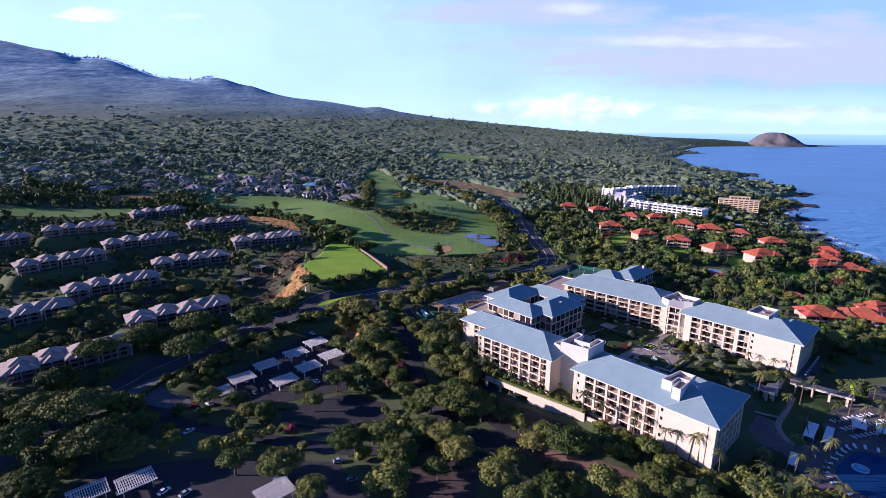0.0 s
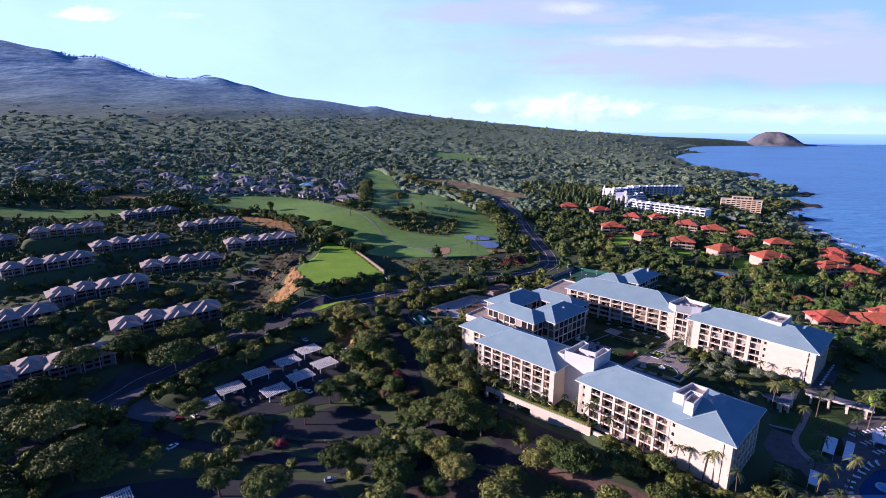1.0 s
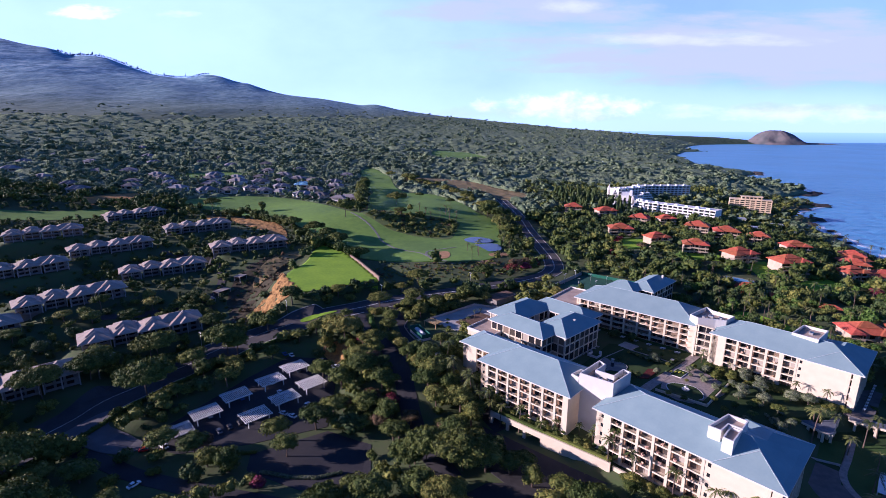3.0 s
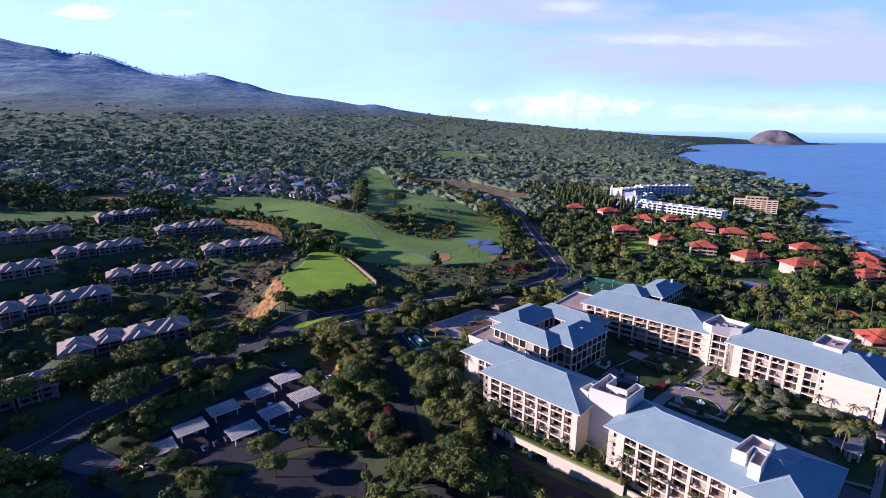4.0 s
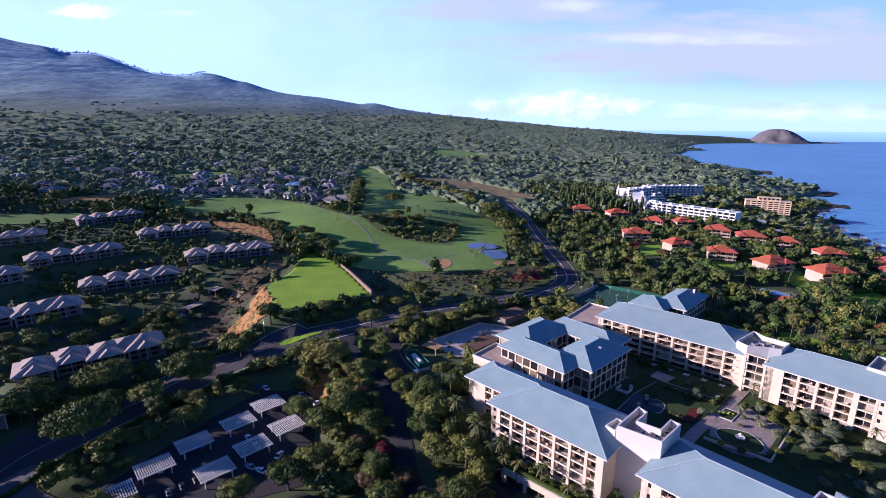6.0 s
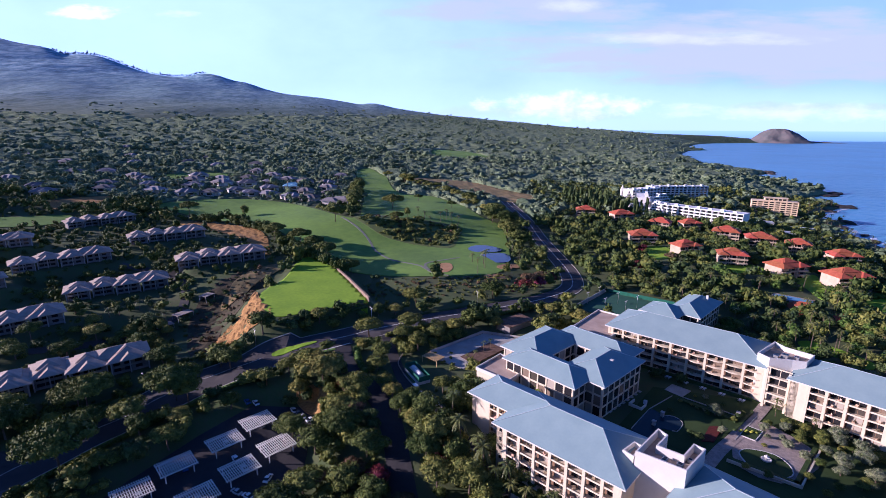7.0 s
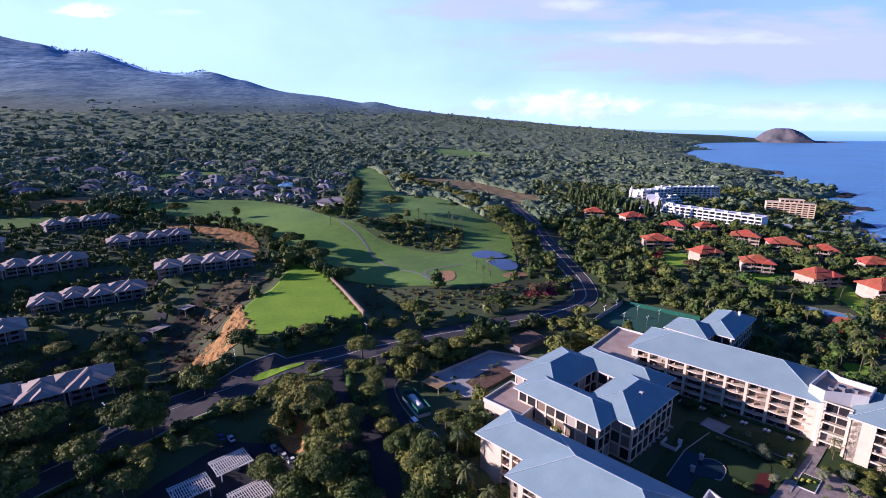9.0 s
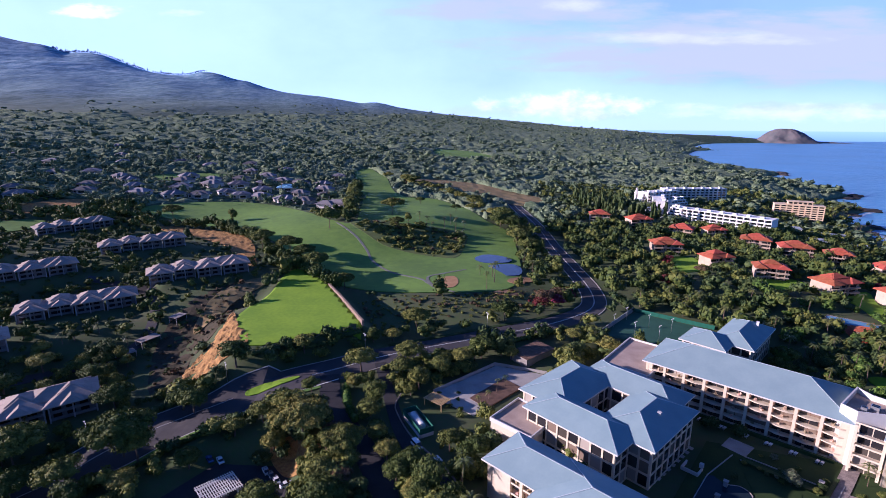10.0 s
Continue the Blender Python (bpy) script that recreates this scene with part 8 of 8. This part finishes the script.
for x, y in ((11, 291), (15.4, 295), (19, 300), (23, 305), (30, 424), (24, 410), (-24, 556), (-12, 548), (-2, 560), (8, 552), (14, 540), (16, 566), (-18, 562), (4, 572), (22, 440), (30, 436), (56, 470), (60, 455)):
    plant(PALMS[rng.randint(3)], x, y, rng.uniform(0.9, 1.2) if y < 288 or y > 310 else 0.55, rng.uniform(0, 360))
pts = np.concatenate([spread(rng, 110, 330, 225, 400, 13.0), spread(rng, 5, 60, 150, 215, 15.0), spread(rng, 180, 290, 140, 240, 13.0), spread(rng, -330, -120, 220, 420, 30.0)])
pts = pts[free(pts[:, 0], pts[:, 1], 1.5) & in_view(pts[:, 0], pts[:, 1], 0.0)]
for x, y in pts[:64]:
    plant(PALMS[rng.randint(3)], x, y, rng.uniform(0.8, 1.12), rng.uniform(0, 360))

for t in KINDS + PALMS:
    for o in list(t.children_recursive) + [t]:
        bpy.data.objects.remove(o)

def leafy_hedge(points, r, h, mat, label, seed):
    """Hedge that follows the ground along a line, its top uneven."""
    rng = np.random.RandomState(seed)
    lobes = []
    for (x0, y0), (x1, y1) in zip(points, points[1:]):
        n = max(1, int(math.hypot(x1 - x0, y1 - y0) / (r * 0.9)))
        for k in range(n):
            x, y = x0 + (x1 - x0) * k / n, y0 + (y1 - y0) * k / n
            lobes.append((x, y, float(ground(x, y)) + h * 0.45, r * rng.uniform(0.9, 1.2), r * rng.uniform(0.9, 1.2), h * rng.uniform(0.5, 0.75)))
    v, f = crown_arrays(rng, lobes, len(lobes) * 60, 0.3, 0.9, ICO0)
    c = np.array((*np.mean(points, axis=0), 0))
    t = thing("hedge", pose(*c), label, "hedge", "hedges")
    part("foliage", from_arrays("foliage", v - c, f, mat), mat, t)


leafy_hedge(along(-150, -56, offset_line(LOWER, -3.8)), 1.3, 1.7, "leaf", "clipped green hedge along the street", 71)
leafy_hedge(along(-150, -92, offset_line(UPPER, 2.6)), 1.6, 2.2, "leaf_dark", "dark hedge beyond the street", 72)
leafy_hedge([(-84, 318), (-71, 325.5), (-57, 333.5), (-42, 344.5)], 1.8, 2.0, "leaf_dark", "thick dark hedge below the lawn", 73)
leafy_hedge([(-41, 301), (-39.5, 295), (-38, 289), (-35.5, 283), (-33, 279)], 1.6, 2.6, "leaf_green", "tall ivy-green hedge beside the drive", 78)
leafy_hedge([(-64, 187), (-54, 184.5), (-44, 184), (-35, 187)], 0.8, 1.0, "blossom", "low flowering hedge beside the parking lot", 75)
leafy_hedge([(2, 172), (12, 167), (22, 162), (29, 158)], 0.8, 1.0, "blossom", "low flowering hedge between lots", 76)
leafy_hedge([(-90, 199), (-80, 197), (-70, 198)], 0.9, 1.1, "leaf", "low green hedge at the edge of the parking lot", 77)
leafy_hedge(along(-30, 60, offset_line(LOWER, -2.6)), 1.5, 2.0, "leaf", "green hedge between street and hotel grounds", 74)
# undergrowth and further trees
SHAPES = [light_crowns(41, 5, 310, 0.125), light_crowns(43, 4, 115, 0.165), light_crowns(45, 3, 26, 0.28, 6, 0.84), light_crowns(47, 2, 6, 0.36, 6, 0.86), light_crowns(49, 2, 48, 0.22)]


def undergrowth(seed, x0, x1, y0, y1, spacing, lo, hi, shape, mat, share, label, margin=1.2, thin=0.0):
    rng = np.random.RandomState(seed)
    p = spread(rng, x0, x1, y0, y1, spacing, share)
    x, y = p[:, 0], p[:, 1]
    park = (inside_distance(CARPARK, x, y) > -1) | (inside_distance(LOT, x, y) > -1) 
    hill = (x < -125) & (y > 215) & (y < 540)
    ok = free(x, y, margin) & in_view(x, y, 0.0) & ~park & ~(hill & (rng.rand(len(x)) < (0.0 if mat == "leaf_dark" else 0.2))) & (waves(x, y, 120, seed) > -1 + thin) & ~((x > -125) & (x < 62) & (y < 212) & (rng.rand(len(x)) < 0.62))
    x, y = x[ok], y[ok]
    s = rng.uniform(lo, hi, len(x)) * np.where(rng.rand(len(x)) < 0.3, 1.35, 1.0) * np.where((x < -118) & (y > 265) & (y < 540) & (x > -420), 0.66, 1.0)
    join_crowns("woodland", x, y, s, s * rng.uniform(0.85, 1.45, len(x)), SHAPES[shape], seed, mat, label)


def low_shrubs(seed, x0, x1, y0, y1):
    """Knee-high planting between lane and building."""
    rng = np.random.RandomState(seed)
    p = spread(rng, x0, x1, y0, y1, 3.2, 0.75)
    lane = np.min(np.hypot(p[:, None, 0] - np.array(LANE)[None, :, 0], p[:, None, 1] - np.array(LANE)[None, :, 1]), axis=1)
    cars = np.min(np.hypot(p[:, None, 0] - np.array((-11, -4, -8, -12, -5))[None], p[:, None, 1] - np.array((269, 257.5, 284, 289, 279))[None]), axis=1)
    drive = inside_distance(ribbon_outline(DRIVE, 9), p[:, 0], p[:, 1])
    p = p[(lane > 4.0) & (cars > 6.5) & (drive < -1) & (p[:, 0] < 6)]
    s = rng.uniform(0.9, 2.0, len(p))
    join_crowns("woodland", p[:, 0], p[:, 1], s, s * 1.1, SHAPES[1], seed, "leaf", "low shrubs between the lane and the hotel")


def scrub_island():
    rng = np.random.RandomState(57)
    for mat, share in (("leaf_light", 0.6), ("leaf", 0.35), ("drybush", 0.2)):
        p = spread(rng, -88, 18, 484, 570, 4.2, share)
        p = p[inside_distance(ROUGH, p[:, 0], p[:, 1]) > 1.5]
        s = rng.uniform(1.5, 3.4, len(p)) * np.where(rng.rand(len(p)) < 0.25, 1.6, 1.0)
        join_crowns("woodland", p[:, 0], p[:, 1], s, s * 0.9, SHAPES[1], 57, mat, "scrub in the rough of the fairway")


def rough_border():
    """Low scrub of mixed colour between the fairway and the street."""
    rng = np.random.RandomState(64)
    for mat, share in (("leaf_light", 0.5), ("drybush", 0.3), ("leaf", 0.4), ("redleaf", 0.06)):
        p = spread(rng, -55, 68, 355, 420, 3.0, share)
        p = p[(inside_distance(BORDER, p[:, 0], p[:, 1]) > 0) & (inside_distance(ribbon_outline(STREET, 17), p[:, 0], p[:, 1]) < 0)]
        if mat == "redleaf":
            p = p[p[:, 0] > 30]
        s = rng.uniform(0.6, 1.9, len(p))
        join_crowns("woodland", p[:, 0], p[:, 1], s, s * 0.9, SHAPES[1], 64, mat, "low mixed scrub between fairway and street", "scrub")


def dry_gully():
    """Dry brown scrub on the shaded bank between the condominium road and the raised lawn."""
    rng = np.random.RandomState(63)
    for mat, share, label in (("drybush", 0.5, "dry brown scrub on the bank below the lawn"), ("leaf", 0.42, "low green shrubs on the dry bank")):
        p = spread(rng, -146, -92, 300, 440, 2.6, share)
        p = p[(inside_distance(GULLY, p[:, 0], p[:, 1]) > 0.5) & (inside_distance(DIRT, p[:, 0], p[:, 1]) < -1) & (inside_distance(LAWN, p[:, 0], p[:, 1]) < -2)]
        s = rng.uniform(0.6, 1.7, len(p)) * np.where(rng.rand(len(p)) < 0.15, 1.8, 1.0)
        join_crowns("woodland", p[:, 0], p[:, 1], s, s * 0.9, SHAPES[4], 63, mat, label, "scrub")


undergrowth(51, -330, 330, 95, 330, 5.6, 2.6, 4.8, 0, "leaf", 0.40, "dense green trees and shrubs filling the grounds")
undergrowth(52, -330, 330, 95, 330, 5.6, 2.2, 4.2, 0, "leaf_dark", 0.36, "dark shrubs under the trees")
undergrowth(53, -330, 330, 95, 330, 8.5, 2.0, 3.8, 0, "leaf_light", 0.30, "light green bushes")
undergrowth(60, -196, -112, 98, 300, 7.4, 3.0, 5.0, 0, "leaf", 0.7, "close canopy of shade trees along the street", margin=1.5)
low_shrubs(62, -24, 10, 225, 300)
undergrowth(61, -100, 10, 98, 200, 7.0, 2.6, 4.4, 0, "leaf", 0.5, "trees between the parking lots", margin=0.5)
undergrowth(59, -60, 14, 195, 325, 5.0, 1.8, 3.6, 0, "leaf", 0.6, "dense shrubs and small trees along the drive", margin=0.8)
scrub_island()
dry_gully()
rough_border()
undergrowth(68, -440, -118, 262, 545, 5.2, 1.5, 3.4, 4, "leaf", 0.55, "green shrubs and hedges round the condominiums", margin=0.6)
undergrowth(69, -440, -118, 262, 545, 6.0, 1.2, 2.6, 4, "leaf_light", 0.35, "light green planting on the condominium slopes", margin=0.4)
undergrowth(67, 150, 345, 222, 405, 7.2, 2.2, 4.4, 0, "leaf_green", 0.55, "dense bright green trees behind the hotel", margin=0.5)
undergrowth(58, 96, 215, 118, 215, 6.5, 1.2, 2.6, 0, "leaf", 0.6, "garden shrubs near the pool", margin=0.3)
undergrowth(54, -520, 420, 330, 620, 7.6, 3.4, 6.2, 1, "leaf", 0.52, "trees and shrubs between houses and fairways")
undergrowth(55, -520, 420, 330, 620, 7.0, 3.0, 5.4, 1, "leaf_dark", 0.42, "dark trees and shrubs between houses")
undergrowth(56, -520, 420, 330, 620, 9.5, 3.2, 5.6, 1, "leaf_light", 0.46, "light green trees between houses")


def far_woods(count, r0, r1, seed, shape, size, label, gaps, grow):
    rng = np.random.RandomState(seed)
    r = r0 * (r1 / r0) ** rng.uniform(0, 1, count)
    a = rng.uniform(-0.79, 0.79, count)
    x, y = r * np.sin(a), r * np.cos(a)
    keep = free(x, y, 3) & (np.interp(y, COAST_Y, COAST_X) - x > 22) & ~((y < 612) & (x > -520) & (x < 420)) & (ground(x, y) < np.interp(x / y, [-0.6, -0.15, 0.15], [130, 150, 210]) + 120 * rng.rand(count) ** 2.6) & (waves(x, y, 230, seed) + 0.5 * waves(x, y, 70, seed + 1) > gaps)
    x, y = x[keep], y[keep]
    s = size * rng.uniform(0.45, 1.0, len(x)) * np.where(rng.rand(len(x)) < 0.25, 1.6, 1.0) * np.clip(np.hypot(x, y) / 900, 1, grow)
    join_crowns("woodland", x, y, s, s * rng.uniform(0.55, 0.95, len(x)), SHAPES[shape], seed, "woods", label, soft=True)


def domes(x, y, cell, seed, bare):
    """Height of round treetops standing close together, between 0 and 1."""
    def dice(i, j, k):
        v = np.sin(i * 127.1 + j * 311.7 + k * 74.7 + seed) * 43758.5453
        return v - np.floor(v)

    ci, cj = np.floor(x / cell), np.floor(y / cell)
    top = np.zeros(x.shape)
    for di in (-1, 0, 1):
        for dj in (-1, 0, 1):
            i, j = ci + di, cj + dj
            px, py = (i + 0.15 + 0.7 * dice(i, j, 1)) * cell, (j + 0.15 + 0.7 * dice(i, j, 2)) * cell
            R = cell * (0.50 + 0.38 * dice(i, j, 3))
            h = np.where(dice(i, j, 5) < bare, 0.0, 0.45 + 0.55 * dice(i, j, 4))
            top = np.maximum(top, h * np.sqrt(np.clip(1 - ((x - px) ** 2 + (y - py) ** 2) / R ** 2, 0, 1)))
    return top


def canopy():
    """Closed treetops beyond the fairways, down to the shore and up to the bare slopes."""
    rng = np.random.RandomState(34)
    r = 545 * (4650 / 545) ** np.linspace(0, 1, 360)
    R, A = np.meshgrid(r, np.linspace(-0.79, 0.79, 420), indexing="ij")
    x, y = R * np.sin(A), R * np.cos(A)
    x, y = x + rng.uniform(-0.3, 0.3, x.shape) * R * 0.0038, y + rng.uniform(-0.3, 0.3, x.shape) * R * 0.0038
    far = R > 1350
    h = np.where(far, domes(x, y, 23.0, 5, 0.10) * 9.0, domes(x, y, 11.5, 3, 0.14) * 9.0) * (0.75 + 0.35 * waves(x, y, 180, 36))
    h = h * np.where((x > -520) & (x < -120) & (y > 605) & (y < 850), 0.42, 1.0) + rng.uniform(-0.5, 0.5, x.shape) * np.clip(R / 900, 1, 2.5)
    z = ground(x, y)
    limit = np.interp(x / y, [-0.6, -0.15, 0.15], [165, 185, 240]) + 26 * waves(x, y, 320, 38) + 16 * waves(x, y, 90, 40)
    ok = free(x.ravel(), y.ravel(), 3).reshape(x.shape) & ~((y < 622) & (x > -520) & (x < 420)) & ~((y < 905) & (x > 130)) & (z < limit) & (np.interp(y, COAST_Y, COAST_X) - x > 16) & (waves(x, y, 230, 31) + 0.5 * waves(x, y, 70, 32) > -1.0) & (h > 0.6)
    idx = np.arange(x.size).reshape(x.shape)
    F = np.stack([idx[:-1, :-1], idx[:-1, 1:], idx[1:, 1:], idx[1:, :-1]], -1)
    keep = ok[:-1, :-1] | ok[:-1, 1:] | ok[1:, 1:] | ok[1:, :-1]
    F = F[keep]
    V = np.stack([x, y, z + np.where(ok, h, -2.5)], -1).reshape(-1, 3)
    used, F = np.unique(F, return_inverse=True)
    me = from_arrays("woodland", V[used], F.reshape(-1, 4), "woods")
    me.shade_smooth()
    tagged(new("woodland", me), "closed green treetops of kiawe and shade trees", "woodland", kind="stuff")


# belt of round trees along the near edge of the fairway
rng = np.random.RandomState(19)
edge_line = curve_points([(-236, 558), (-205, 552), (-180, 541), (-158, 522), (-140, 503), (-121, 476), (-104, 455), (-93, 440), (-80, 421), (-68, 410)], 6)
bx = np.array([p[0] for p in edge_line]) + rng.uniform(-3, 3, len(edge_line)) - 3
by = np.array([p[1] for p in edge_line]) + rng.uniform(-3, 3, len(edge_line)) - 3
bs = rng.uniform(3.4, 6.6, len(bx))
join_crowns("woodland", bx, by, bs, bs * rng.uniform(1.1, 1.6, len(bx)), SHAPES[0], 19, "leaf", "belt of round green trees along the fairway")
canopy()
far_woods(3000, 560, 1350, 31, 2, 8.0, "dense green kiawe and shade trees", -0.85, 1.2)
far_woods(4000, 1200, 3400, 37, 3, 7.4, "distant woodland thinning towards the mountain", -0.75, 1.5)
far_woods(3000, 2900, 4650, 39, 3, 6.5, "far woodland below the mountain", -0.5, 1.7)
# leafy trees round the far hotels, down to the shore
for seed, mat, share, lo, hi in ((81, "leaf", 0.42, 3.6, 6.6), (82, "leaf_dark", 0.30, 3.4, 6.0), (83, "leaf_light", 0.16, 3.0, 5.4)):
    rng = np.random.RandomState(seed)
    p = spread(rng, 120, 640, 600, 930, 7.6, share)
    off = np.interp(p[:, 1], COAST_Y, COAST_X) - p[:, 0]
    p = p[free(p[:, 0], p[:, 1], 2) & (off > 9) & (p[:, 0] > 130)]
    for a, b, deep in (((421, 749), (468, 725), 18), ((250, 668), (312, 588), 16), ((303, 800), (390, 806), 16), ((252, 735), (300, 760), 16), ((255, 690), (290, 780), 14)):
        p = p[inside_distance(oriented(a, b, -5, deep + 3, -3, 3), p[:, 0], p[:, 1]) < 0]
    s = rng.uniform(lo, hi, len(p))
    join_crowns("woodland", p[:, 0], p[:, 1], s, s * rng.uniform(0.9, 1.4, len(p)), SHAPES[4], seed, mat, "leafy trees between the far hotels and the shore")
# garden trees and palms crowding the houses beyond the fairway
rng = np.random.RandomState(66)
p = spread(rng, -760, -90, 612, 1080, 12.0, 0.85)
p = p[free(p[:, 0], p[:, 1], 0.0) & in_view(p[:, 0], p[:, 1], 0.0)]
s = rng.uniform(3.0, 6.5, len(p))
join_crowns("woodland", p[:, 0], p[:, 1], s, s * rng.uniform(0.9, 1.6, len(p)), SHAPES[2], 66, "woods", "garden trees crowding the houses", soft=True)
# grove of tall dark pines beside the white hotel
rng = np.random.RandomState(8)
p = spread(rng, 165, 262, 640, 770, 8.0, 0.8)
p = p[(p[:, 0] < 240 - 0.15 * (p[:, 1] - 640)) & free(p[:, 0], p[:, 1], 2)]
join_crowns("woodland", p[:, 0], p[:, 1], rng.uniform(2.6, 4.0, len(p)), rng.uniform(13, 20, len(p)), SHAPES[2], 8, "leaf_dark", "grove of tall dark pines beside the white hotel")
# trees standing on the skyline of the mountain, distance haze in their colour
rng = np.random.RandomState(5)
q = rng.uniform(0, 1, 260)
x = -3330 + 1250 * q ** 1.3
join_crowns("woodland", x, 4600 + 60 * rng.uniform(-1, 1, 260), rng.uniform(4, 9, 260), rng.uniform(5, 17, 260) * np.where(rng.rand(260) < 0.15, 1.6, 1.0), SHAPES[3], 77, "hazy_trees", "row of haze-coloured trees on the mountain skyline")
